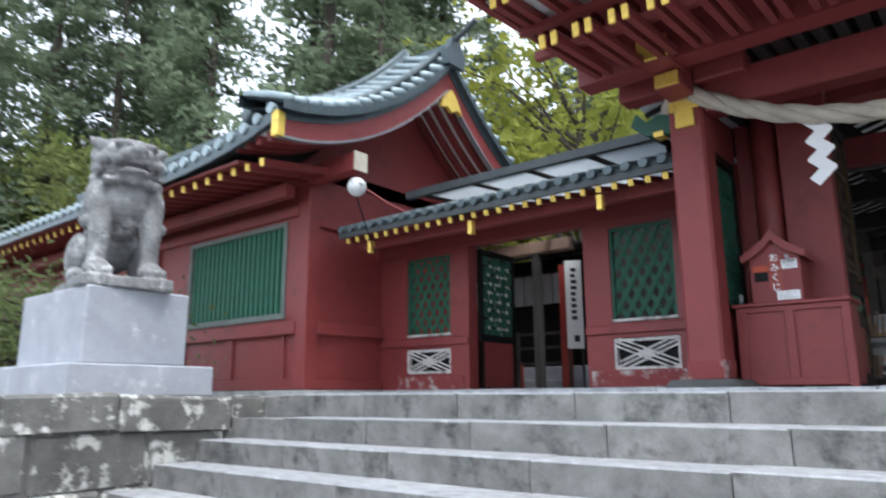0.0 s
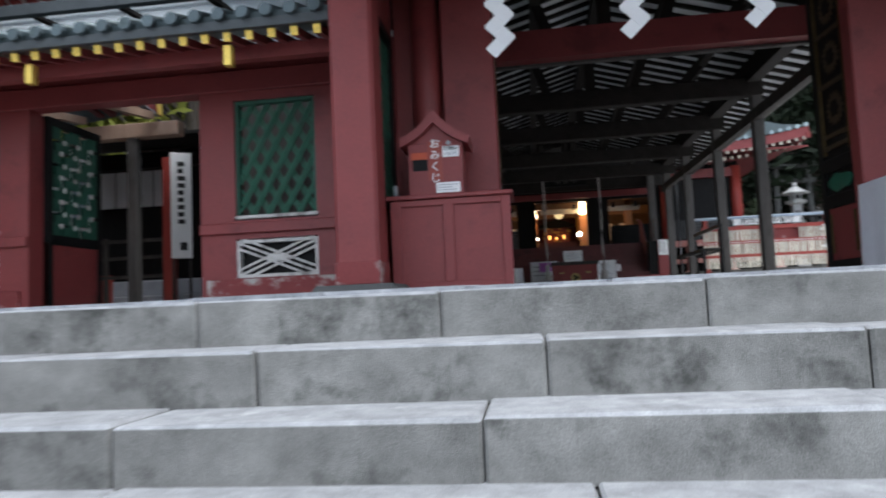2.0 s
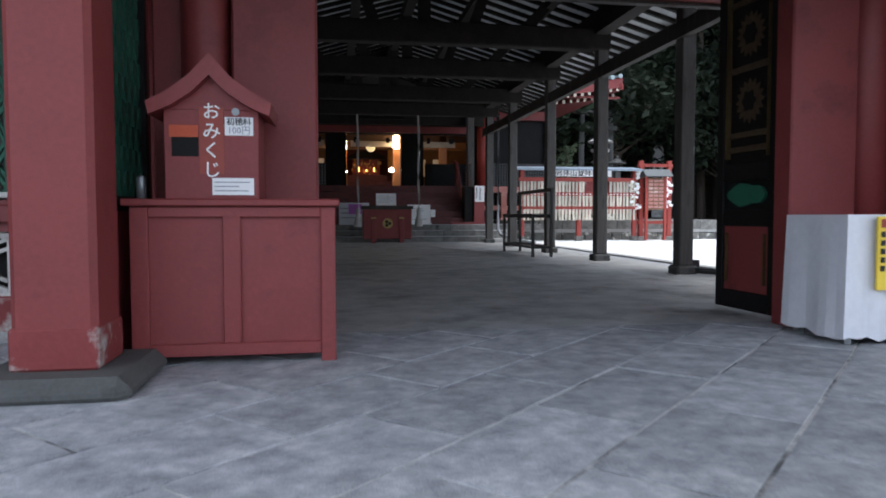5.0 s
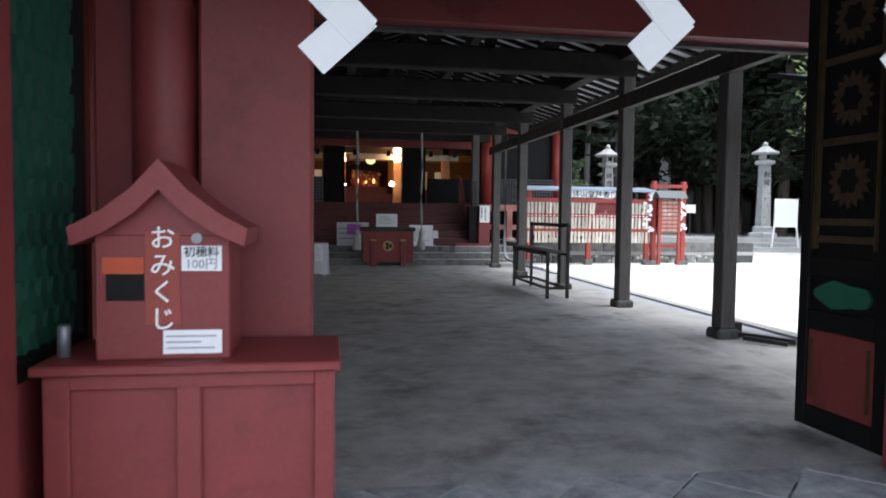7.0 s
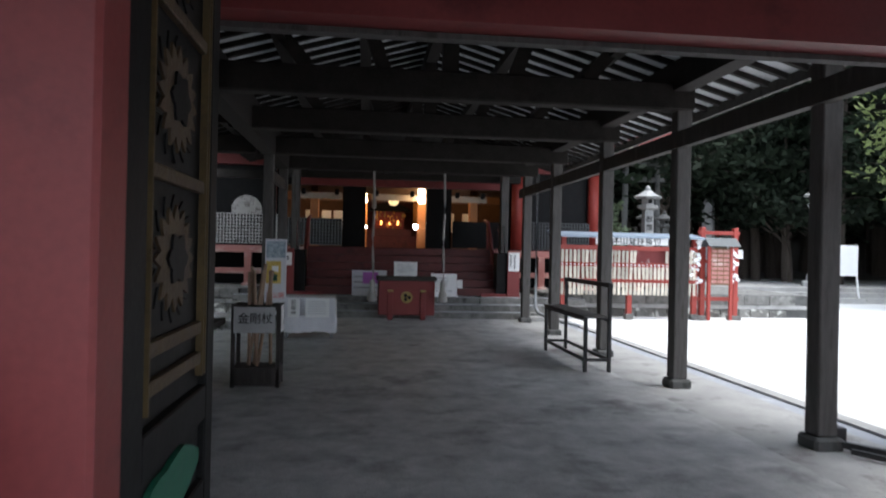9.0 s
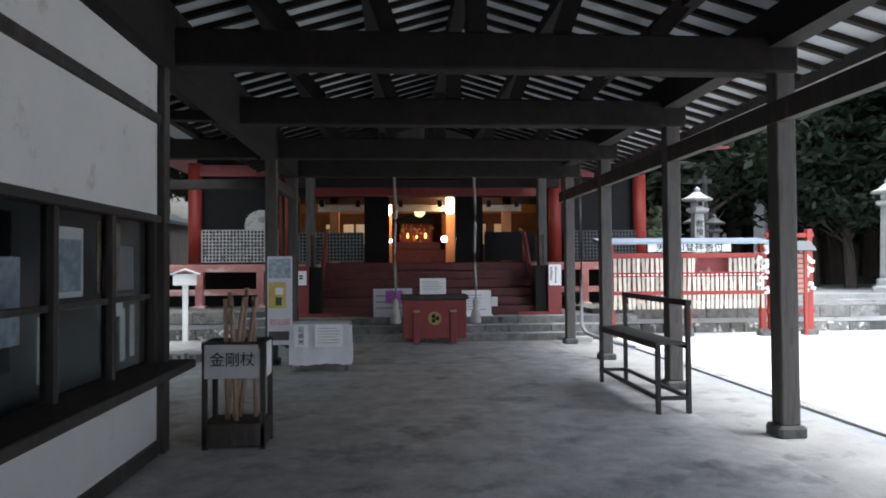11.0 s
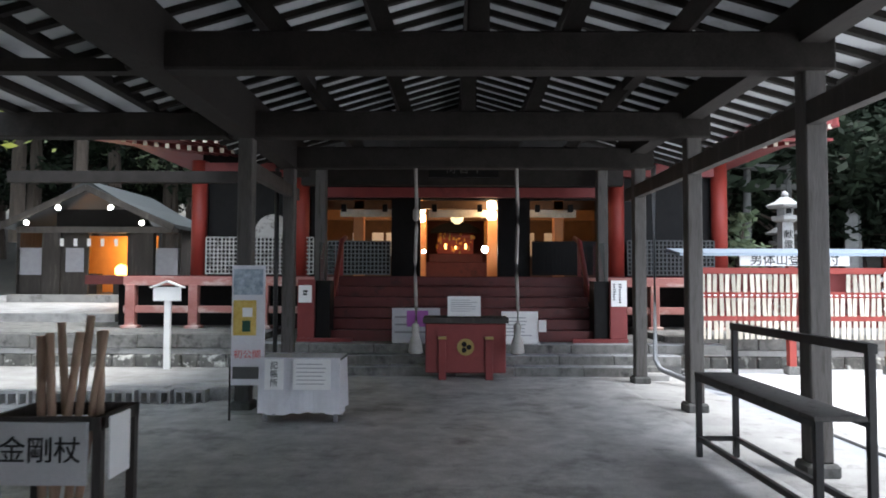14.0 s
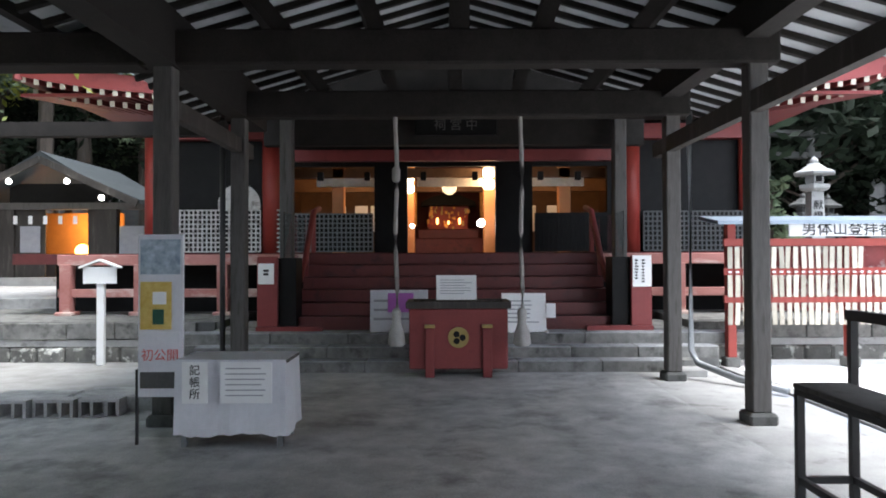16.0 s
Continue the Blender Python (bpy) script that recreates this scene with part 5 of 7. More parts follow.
for s in (-1, 1):
    part("banner", blocks((s * 0.95 - 0.1, 0.1, 0.8, s * 0.95 + 0.1, 0.14, 1.9)), ALTAR, al)
    part("side_column", blocks((s * 1.25 - 0.08, -0.1, 0, s * 1.25 + 0.08, 0.06, 2.6)), VERM, al)
part("canopy", blocks((-1.3, -0.1, 1.9, 1.3, 0.3, 2.05)), BLACK, al)
part("back_curtain", blocks((-1.5, 0.66, 0.0, 1.5, 0.7, 2.6)), surface("dark_red_curtain", (0.05, 0.012, 0.01), (0.1, 0.025, 0.018), 0.9, stretch=(8, 1, 0.3)), al, "dark red curtain")
# unseen fill lamps, added to brighten the hall interior
for i, (x, y) in enumerate(((0.4, 30.3), (2.66, 30.6), (4.9, 30.3))):
    lo = new("hall_fill_light", bpy.data.lights.new("hall_fill_light", "POINT"))
    lo.location = (x, y, 4.1)
    lo.data.energy, lo.data.color, lo.data.shadow_soft_size = (15, 2.2, 15)[i], (1.0, 0.62, 0.28), 0.25
for x, y in ((1.95, 30.1), (3.4, 28.85)):
    lo = new("door_lantern_light", bpy.data.lights.new("door_lantern_light", "POINT"))
    lo.location = (x, y, 2.85)
    lo.data.energy, lo.data.color, lo.data.shadow_soft_size = 4, (1.0, 0.5, 0.2), 0.12
for x in (-0.1, 0.45, 0.85, 4.7, 5.3):
    solid("hall_screen", blocks((x - 0.16, 31.5, 2.2, x + 0.16, 31.55, 2.85), bevel=0.01), PAPER, "pale paper screen inside hall", "screen", "hall screens")
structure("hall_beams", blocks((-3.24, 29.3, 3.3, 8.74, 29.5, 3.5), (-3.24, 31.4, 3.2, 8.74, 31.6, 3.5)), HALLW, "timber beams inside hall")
for x in (-0.1, 0.9, 2.1, 3.2, 4.6, 5.4):
    solid("hall_hanging_ornament", blocks((x - 0.06, 28.75, 3.18, x + 0.06, 28.87, 3.36), bevel=0.01), BLACK, "small dark hanging ornament", "ornament", "hanging ornaments")
# the front slab is added to keep daylight off porch and stairs
structure("ceiling_porch", blocks((-2.2, 23.7, 4.78, 7.6, 25.3, 4.86), (-2.2, 25.55, 4.3, 7.6, 28.05, 4.38)), BEAMW, "dark boarded porch roof with an added daylight-blocking slab")
structure("porch_gable", blocks((-1.6, 25.35, 3.95, 6.95, 25.5, 5.6), (-0.4, 25.3, 3.35, 5.8, 25.5, 3.94)), BEAMW, "dark boarded porch gable")
structure("porch_red_beam", blocks((-0.2, 26.4, 3.25, 5.6, 26.52, 3.45)), RED, "red porch beam in shade")
for x0, x1 in ((-0.25, 1.05), (1.95, 3.4), (4.45, 5.6)):
    solid("hall_valance", blocks((x0, 29.15, 3.08, x1, 29.18, 3.27), bevel=0.004), PLAQUE, "pale yellow valance inside hall opening", "valance", "hall valances")
pl = thing("name_plaque", (AX + 0.05, 25.15, 3.63), "dark wooden name plaque with pale characters", "plaque")
part("board", blocks((-0.66, -0.04, -0.15, 0.66, 0.03, 0.15), bevel=0.01), BLACK, pl)
lettering("inscription", "祠 宮 中", 0.2, POSTW, pl, (0, -0.045, 0.0))
# great drum behind the lattice
t = thing("drum", (-1.85, 28.9, 2.55), "large round drum with pale skin", "drum", turn=0)
bm = bmesh.new()
tube(bm, ((0, 0, 0), (0, 0.1, 0)), 0.44, 28)
part("skin", bm, PLASTER, t)
bm = bmesh.new()
tube(bm, ((0, 0.1, 0), (0, 0.3, 0), (0, 0.7, 0)), (0.45, 0.5, 0.45), 28)
part("body", bm, HALLW, t)
part("stand", blocks((-0.4, 0.2, -0.95, 0.4, 0.6, -0.42)), WOOD, t)


def hall_roof():
    t = thing("hall_roof", (AX, 27.0, 4.6), "broad hall roof with vermilion eaves and copper tiles", "roof")
    t["kind"] = "structure"
    hw = 8.1
    part("soffit", bars(((0, 0.0, 0.0), (0, 2.0, 0.25), 2 * hw, 0.06)), RED, t)
    bm = bmesh.new()
    xs = [-hw + 2 * hw * i / 24 for i in range(25)]
    def up(x):
        return 0.45 * (abs(x) / hw) ** 4
    rows_ = [[bm.verts.new((x * (1 - 0.25 * v), -0.25 + 5.5 * v, 0.2 + up(x) * (1 - v) + 3.4 * (0.5 * v + 0.5 * v * v))) for x in xs] for v in (0, 0.2, 0.4, 0.6, 0.8, 1.0)]
    for a, b in zip(rows_, rows_[1:]):
        for i in range(24):
            bm.faces.new((a[i], a[i + 1], b[i + 1], b[i]))
    part("roof_slope", bm, COPPER, t, smooth=True)
    bm = bmesh.new()
    for i in range(24):
        a, b = xs[i], xs[i + 1]
        v = [bm.verts.new(p) for p in ((a, -0.2, up(a) - 0.12), (b, -0.2, up(b) - 0.12), (b, -0.2, up(b) + 0.18), (a, -0.2, up(a) + 0.18), (a, -0.12, up(a) - 0.12), (b, -0.12, up(b) - 0.12), (b, -0.12, up(b) + 0.18), (a, -0.12, up(a) + 0.18))]
        for q in ((0, 1, 2, 3), (7, 6, 5, 4), (0, 4, 5, 1), (3, 2, 6, 7)):
            bm.faces.new([v[k] for k in q])
    part("eave_fascia", bm, RED, t)
    me = finish(blocks((-0.04, 0, -0.05, 0.04, 1.4, 0.05)), "rafter")
    tm = finish(blocks((-0.045, -0.02, -0.055, 0.045, 0, 0.055)), "rafter_tip")
    for i in range(66):
        x = -hw + 0.15 + i * (2 * hw - 0.3) / 65
        for y, z in ((-0.15, -0.16), (0.25, -0.3)):
            o = part("rafter", me, RED, t)
            o.matrix_local = pose(x, y, z + up(x), 5)
            o = part("rafter_tip", tm, PLAQUE, t, "pale rafter end")
            o.matrix_local = pose(x, y, z + up(x), 5)
    cm = cap_mesh(0.07)
    for i in range(60):
        x = -hw + 0.1 + i * (2 * hw - 0.2) / 59
        o = part("tile_cap", cm, COPPER_P, t)
        o.matrix_local = pose(x, -0.26, 0.24 + up(x))
    for s in (-1, 1):
        part("corner_beam", bars(((s * hw, -0.2, 0.35), (s * (hw - 2.0), 1.8, 0.1), 0.16, 0.2)), RED, t)
        part("side_soffit", bars(((s * (hw - 0.9), 0.0, 0.28), (s * (hw - 0.9), 8.0, 0.28), 1.8, 0.08)), RED, t)
    # porch gable roof over the stairs
    part("porch_soffit", blocks((-3.0, -2.6, -0.8, 3.0, 0.0, -0.72)), BEAMW, t)


hall_roof()
for i, (y, d, h) in enumerate(((23.15, 0.3, 0.15), (23.45, 0.3, 0.3))):
    structure("hall_step_" + str(i + 1), blocks((-0.45 - 0.4 * i, y, -0.1, 5.85 + 0.4 * i, 23.74, h - 0.003)), STEP, "stone step before hall")
structure("terrace_coping", blocks((-20, 24.36, 0.2, -0.9, 24.49, 0.3), (6.25, 24.36, 0.2, 13.5, 24.49, 0.3)), CONC_L, "pale terrace ledge")
structure("terrace_right", blocks((9.5, 30.0, -0.1, 60, 30.6, 0.16), (9.5, 30.6, -0.1, 60, 31.2, 0.32), (9.5, 31.2, -0.1, 60, 44, 0.48)), CONC_L, "low stone terrace steps across courtyard")
structure("terrace_left", blocks((-40, 27.5, 0.561, -5, 44, 0.75)), CONC, "pale raised terrace before small shrine")

# ---- offering box, ropes, papers before the hall ----
ob = thing("offering_box", (2.71, 22.75, 0.0), "red wooden offering box with brass crest", "offering box")
part("body", blocks((-0.62, 0.0, 0.1, 0.62, 0.6, 0.86), bevel=0.015), RED, ob)
part("top_frame", blocks((-0.66, -0.03, 0.86, 0.66, 0.05, 0.95), (-0.66, 0.55, 0.86, 0.66, 0.63, 0.95), (-0.66, 0.05, 0.86, -0.58, 0.55, 0.95), (0.58, 0.05, 0.86, 0.66, 0.55, 0.95), bevel=0.008), WOOD, ob)
for k in range(9):
    part("slat", blocks((-0.56 + k * 0.125, 0.05, 0.88, -0.5 + k * 0.125, 0.55, 0.93)), WOOD, ob)
for s in (-1, 1):
    part("leg", blocks((s * 0.36 - 0.06, -0.05, 0.0, s * 0.36 + 0.06, -0.002, 0.62), bevel=0.01), RED, ob)
    part("leg", blocks((s * 0.36 - 0.06, 0.602, 0.0, s * 0.36 + 0.06, 0.65, 0.62), bevel=0.01), RED, ob)
    part("leg_cap", blocks((s * 0.36 - 0.065, -0.055, 0.62, s * 0.36 + 0.065, -0.001, 0.66)), BRASS, ob)
bm = bmesh.new()
tube(bm, ((0, -0.03, 0.5), (0, -0.002, 0.5)), 0.13, 20)
crest = part("crest", bm, BRASS, ob, "round brass crest")
bm = bmesh.new()
for k in range(3):
    a = k * 2.094
    tube(bm, ((0.05 * math.cos(a), -0.045, 0.5 + 0.05 * math.sin(a)), (0.05 * math.cos(a), -0.028, 0.5 + 0.05 * math.sin(a))), 0.04, 10)
part("crest_relief", bm, BLACK, crest)
for s, x, y in ((-1, 1.95, 22.5), (1, 3.48, 22.5)):
    r = thing("bell_rope", (x, y, 0.42), "grey hanging bell rope with tassel end", "rope", "bell ropes")
    bm = bmesh.new()
    tube(bm, [(0.01 * math.sin(k), 0, 0.2 + k * 0.24) for k in range(12)], [0.024 + 0.004 * (k % 2) for k in range(12)], 8)
    part("cord", bm, ROPE_G, r, smooth=True)
    bm = bmesh.new()
    lathe(bm, ((0.035, 0.46), (0.06, 0.42), (0.05, 0.28), (0.09, 0.18), (0.11, 0.03), (0.08, 0.0))[::-1], 12)
    part("tassel", bm, ROPE_G, r, smooth=True)
    bm = bmesh.new()
    lathe(bm, ((0.03, 2.0), (0.05, 2.03), (0.05, 2.16), (0.03, 2.19)), 12)
    if s < 0:
        part("bell_sleeve", bm, ROPE_G, r, smooth=True)


def paper_board(x, y, z, w, h, rz, mat, label, n=5, tilt=-12):
    t = thing("notice_sheet", (x, y, z), label, "notice", "notices before hall", turn=rz)
    o = part("sheet", blocks((-w / 2, -0.006, 0, w / 2, 0.006, h)), mat, t)
    w2 = rows_of_print("writing", t, -w / 2 + 0.05, w / 2 - 0.05, h * 0.2, h * 0.85, -0.008, n, GREYINK, 0.25, int(x * 10))
    for q in (o, *w2):
        q.matrix_local = pose(0, 0, 0, tilt)
    return t


paper_board(2.69, 22.95, 0.96, 0.52, 0.32, 0, PAPER, "white paper notice behind offering box", 6)
tb = paper_board(1.9, 23.8, 0.46, 0.82, 0.6, 4, CLOTH, "white sheet with purple paper in middle", 3)
part("purple_sheet", blocks((-0.16, -0.02, 0.28, 0.2, -0.012, 0.55)), PURPLE, tb)
t = paper_board(3.65, 23.75, 0.46, 0.62, 0.55, -3, PAPER, "white two-leaf notice on low stand", 6)
part("second_leaf", blocks((0.31, 0.01, 0.2, 0.44, 0.02, 0.4)), PAPER, t)
part("stand", blocks((-0.2, -0.12, 0, -0.17, 0.2, 0.03), (0.3, -0.12, 0, 0.33, 0.2, 0.03)), WHITE, t)

# ---- registration table and poster board ----
tb = thing("registration_table", (0.85, 19.5, 0.0), "low table under a white cloth with notices", "table")
def cloth_cover(w, d, z0, z1, seed, mat, parent, flare=0.04):
    rnd = random.Random(seed)
    bm = bmesh.new()
    per = []
    for x0, y0, x1, y1, n in ((-w / 2, 0, w / 2, 0, 18), (w / 2, 0, w / 2, d, 8), (w / 2, d, -w / 2, d, 18), (-w / 2, d, -w / 2, 0, 8)):
        for i in range(n):
            per.append((x0 + (x1 - x0) * i / n, y0 + (y1 - y0) * i / n))
    rings = []
    for k in range(7):
        u = k / 6
        ring = []
        for i, (x, y) in enumerate(per):
            wv = flare * (1 - u) * (math.sin(i * 1.15 + seed) + 0.6 * math.sin(i * 0.37 + 2 * seed))
            cx, cy = x, y - d / 2
            L = math.hypot(cx, cy)
            z = z0 + (z1 - z0) * u + (0.012 * math.sin(i * 0.43 + seed) + 0.008 * math.sin(i * 1.9) if k == 0 else 0)
            ring.append(bm.verts.new((x + cx / L * (wv + flare * (1 - u)), y + cy / L * (wv + flare * (1 - u)), z)))
        rings.append(ring)
    for a, b in zip(rings, rings[1:]):
        for i in range(len(per)):
            j = (i + 1) % len(per)
            bm.faces.new((a[i], a[j], b[j], b[i]))
    bm.faces.new(rings[-1])
    return part("cloth", bm, mat, parent, smooth=False)


cloth_cover(0.87, 0.5, 0.1, 0.69, 3, CLOTH, tb, 0.012)
part("tabletop", blocks((-0.44, 0.02, 0.66, 0.44, 0.48, 0.685)), WOOD, tb)
for s in (-1, 1):
    for yy in (0.06, 0.44):
        part("leg", blocks((s * 0.38 - 0.02, yy - 0.02, 0, s * 0.38 + 0.02, yy + 0.02, 0.66)), GUTTER, tb)
name_sheet = part("name_sheet", blocks((-0.36, -0.055, 0.36, -0.16, -0.045, 0.68)), PAPER, tb)
lettering("inscription", "記帳所", 0.085, INK, name_sheet, (-0.26, -0.057, 0.52), vertical=True)
info_sheet = part("notice_sheet", blocks((-0.06, -0.055, 0.36, 0.34, -0.045, 0.68)), PAPER, tb)
rows_of_print("writing", info_sheet, -0.02, 0.3, 0.4, 0.65, -0.056, 6, GREYINK, 0.2, 4)

bd = thing("poster_board", (0.28, 19.6, 0.0), "tall clear-covered poster board tied to post", "poster board")
part("back_board", blocks((-0.2, 0.0, 0.38, 0.16, 0.03, 1.68), bevel=0.004), CLOTH, bd)
part("landscape_photo", blocks((-0.18, -0.008, 1.36, 0.14, -0.002, 1.64)), PHOTO, bd)
flyer = part("poster", blocks((-0.18, -0.008, 0.92, 0.07, -0.002, 1.3)), PHOTO2, bd)
part("green_figure", blocks((-0.08, -0.012, 0.96, 0.01, -0.009, 1.08)), GREEN_DK, flyer)
part("white_disc", blocks((-0.08, -0.012, 1.12, 0.03, -0.009, 1.22), bevel=0.002), PAPER, flyer)
part("white_sheet", blocks((-0.18, -0.007, 0.62, 0.14, -0.002, 0.9)), CLOTH, bd)
lettering("inscription", "初公開", 0.1, surface("red_print", (0.6, 0.1, 0.1), (0.65, 0.15, 0.15), 0.7, bump=0), bd, (-0.02, -0.009, 0.71))
part("lower_picture", blocks((-0.18, -0.007, 0.45, 0.14, -0.002, 0.58)), DARKST, bd, "dark lower photograph")
part("cover_sheet", blocks((-0.19, 0.004, 0.06, 0.15, 0.008, 0.38)), GLASS, bd, "clear plastic cover sheet")
part("frame_leg", blocks((-0.22, 0.0, 0.0, -0.2, 0.02, 0.6)), STEEL_B, bd)
part("frame_leg", blocks((0.17, 0.0, 0.0, 0.19, 0.02, 0.6)), STEEL_B, bd)

# ---- staff stand ----
ss = thing("staff_stand", (0.6, 15.25, 0.0), "dark wooden stand of pale walking staffs with sign", "stand")
for x, y in ((-0.24, 0), (0.24, 0), (-0.24, 0.34), (0.24, 0.34)):
    part("leg", blocks((x - 0.02, y - 0.02, 0.0, x + 0.02, y + 0.02, 0.9)), WOOD, ss)
part("base_box", blocks((-0.26, -0.02, 0.02, 0.26, 0.36, 0.22), bevel=0.008), WOOD, ss)
part("top_ring", blocks((-0.26, -0.03, 0.84, 0.26, 0.0, 0.9), (-0.26, 0.34, 0.84, 0.26, 0.37, 0.9), (-0.26, 0.0, 0.84, -0.23, 0.34, 0.9), (0.23, 0.0, 0.84, 0.26, 0.34, 0.9)), WOOD, ss)
panel = part("sign_panel", blocks((-0.23, -0.05, 0.6, 0.21, -0.031, 0.88)), surface("pale_grey_sign", (0.42, 0.42, 0.42), (0.52, 0.52, 0.52), 0.6, scale=4), ss, "pale sign panel")
lettering("inscription", "金剛杖", 0.125, INK, panel, (0.0, -0.053, 0.75))
part("side_sign", blocks((0.262, 0.05, 0.6, 0.27, 0.25, 0.89)), PAPER, ss)
rnd = random.Random(4)
for k in range(7):
    a, b = rnd.uniform(-0.16, 0.16), rnd.uniform(-0.12, 0.16)
    bm = bmesh.new()
    tube(bm, ((a, rnd.uniform(0.05, 0.3), 0.04), (b, rnd.uniform(0.05, 0.3), rnd.uniform(1.25, 1.36))), 0.02, 8)
    part("staff", bm, STICK, ss, "pale wooden staff", smooth=True)

# ---- bench-like steel rack ----
bn = thing("steel_bench", (4.63, 16.22, 0.0), "black steel frame bench with board seat and high back rail", "bench")
L = 1.95
legs = ((0, 0), (0.32, 0.0), (0, L), (0.32, L))
for x, y in legs:
    part("leg", blocks((x - 0.022, y - 0.022, 0.0, x + 0.022, y + 0.022, 0.7 if x < 0.1 else 1.1)), STEEL_B, bn)
part("back_rail", blocks((0.29, -0.03, 1.1, 0.35, L + 0.03, 1.16)), STEEL_B, bn)
part("seat_frame", blocks((-0.022, 0.022, 0.66, 0.022, L - 0.022, 0.7), (0.298, 0.022, 0.66, 0.342, L - 0.022, 0.7), (-0.022, -0.022, 0.7, 0.3, 0.0, 0.705)), STEEL_B, bn)
part("seat_board", blocks((-0.03, -0.02, 0.7, 0.29, L + 0.02, 0.73), bevel=0.004), POSTW, bn, "weathered seat board")
part("lower_rail", blocks((-0.018, 0.022, 0.14, 0.018, L - 0.022, 0.18), (0.302, 0.022, 0.14, 0.338, L - 0.022, 0.18), (0.02, -0.018, 0.14, 0.3, 0.018, 0.18), (0.02, L - 0.018, 0.14, 0.3, L + 0.018, 0.18)), STEEL_B, bn)

# ---- fortune-slip cabinet at the gate ----
cb = thing("fortune_cabinet", (0.87, 8.36, 0.0), "red wooden cabinet with two sunken front panels", "cabinet")
part("body", blocks((-0.44, 0.025, 0.05, 0.46, 0.46, 0.74)), RED, cb)
part("front_frame", blocks((-0.46, 0, 0.04, -0.38, 0.022, 0.74), (0.4, 0, 0.0, 0.47, 0.022, 0.74), (-0.05, 0, 0.1, 0.03, 0.022, 0.7), (-0.38, 0, 0.69, 0.4, 0.022, 0.74), (-0.38, 0, 0.04, 0.4, 0.022, 0.1), bevel=0.004), RED, cb)
part("worktop", blocks((-0.49, -0.03, 0.742, 0.49, 0.48, 0.775), bevel=0.006), RED, cb)
bx = thing("fortune_box", (0.77, 8.42, 0.775), "red house-shaped fortune-slip box with curved roof", "box")
part("body", blocks((-0.215, 0, 0, 0.215, 0.3, 0.42), bevel=0.004), RED, bx)
bm = bmesh.new()
extrude_poly(bm, ((-0.215, 0.42), (0.215, 0.42), (0.03, 0.6), (-0.03, 0.6)), 0.002, 0.298)
part("gable", bm, RED, bx)
bm = bmesh.new()
top = [(-0.28, 0.445), (-0.18, 0.5), (-0.09, 0.57), (0, 0.67), (0.09, 0.57), (0.18, 0.5), (0.28, 0.445)]
low = [(0.27, 0.385), (0.17, 0.43), (0.08, 0.49), (0, 0.57), (-0.08, 0.49), (-0.17, 0.43), (-0.27, 0.385)]
n = 7
f = [bm.verts.new((x, -0.06, z)) for x, z in top + low]
b = [bm.verts.new((x, 0.34, z)) for x, z in top + low]
for i in range(6):
    bm.faces.new((f[i], f[i + 1], f[12 - i], f[13 - i]))
    bm.faces.new((b[i], b[13 - i], b[12 - i], b[i + 1]))
for i in range(14):
    bm.faces.new((f[i], b[i], b[(i + 1) % 14], f[(i + 1) % 14]))
part("roof", bm, RED, bx, "red ogee roof")
part("slot_surround", blocks((-0.19, -0.006, 0.29, -0.06, -0.001, 0.345)), ORANGE, bx, "orange-painted strip")
part("slot", blocks((-0.18, -0.004, 0.2, -0.06, -0.001, 0.29)), BLACK, bx)
strip = part("name_strip", blocks((-0.055, -0.005, 0.12, 0.055, -0.001, 0.43)), NAMESTRIP, bx, "dull orange-red name strip")
lettering("inscription", "おみくじ", 0.084, INKW, strip, (0.0, -0.007, 0.27), vertical=True)
price = part("price_label", blocks((0.06, -0.006, 0.3, 0.19, -0.002, 0.385)), PAPER, bx)
lettering("writing", "初穂料", 0.038, INK, price, (0.125, -0.008, 0.362))
lettering("writing", "100円", 0.042, GREYINK, price, (0.125, -0.008, 0.322))
low_label = part("lower_label", blocks((0.0, -0.006, 0.02, 0.19, -0.002, 0.1)), PAPER, bx)
rows_of_print("writing", low_label, 0.01, 0.18, 0.03, 0.09, -0.007, 3, GREYINK, 0.25, 8)
bm = bmesh.new()
tube(bm, ((0.11, -0.01, 0.41), (0.11, 0.0, 0.41)), 0.018, 12)
part("lock", bm, GUTTER, bx)
cyl = bmesh.new()
lathe(cyl, ((0.022, 0), (0.022, 0.1), (0.014, 0.11)), 12, (0.43, 8.5, 0.776))
solid("metal_bottle", cyl, GUTTER, "small steel bottle on cabinet", "bottle", "", "", True)

# ---- clothed table with yellow poster on the other side of the gate ----
tb = thing("clothed_table", (4.31, 8.3, 0.0), "small table under white vinyl cloth with yellow poster", "table")
cloth_cover(0.58, 0.5, 0.03, 0.7, 7, CLOTH, tb, 0.016)
part("tabletop", blocks((-0.28, 0.02, 0.67, 0.28, 0.48, 0.695)), WOOD, tb)
for s in (-1, 1):
    for yy in (0.06, 0.44):
        part("leg", blocks((s * 0.24 - 0.02, yy - 0.02, 0, s * 0.24 + 0.02, yy + 0.02, 0.67)), GUTTER, tb)
poster = part("poster", blocks((-0.2, -0.05, 0.3, 0.1, -0.035, 0.69)), YELLOW, tb, "bright yellow poster")
poster.location.x = 0.05
part("picture", blocks((-0.12, -0.055, 0.47, -0.02, -0.051, 0.58)), GREYINK, poster)
for k in range(5):
    part("black_print", blocks((-0.185, -0.055, 0.4 + k * 0.045, -0.16, -0.051, 0.43 + k * 0.045)), INK, poster)
part("red_print", blocks((-0.185, -0.055, 0.63, -0.13, -0.051, 0.675)), VERM, poster, "red printed block")
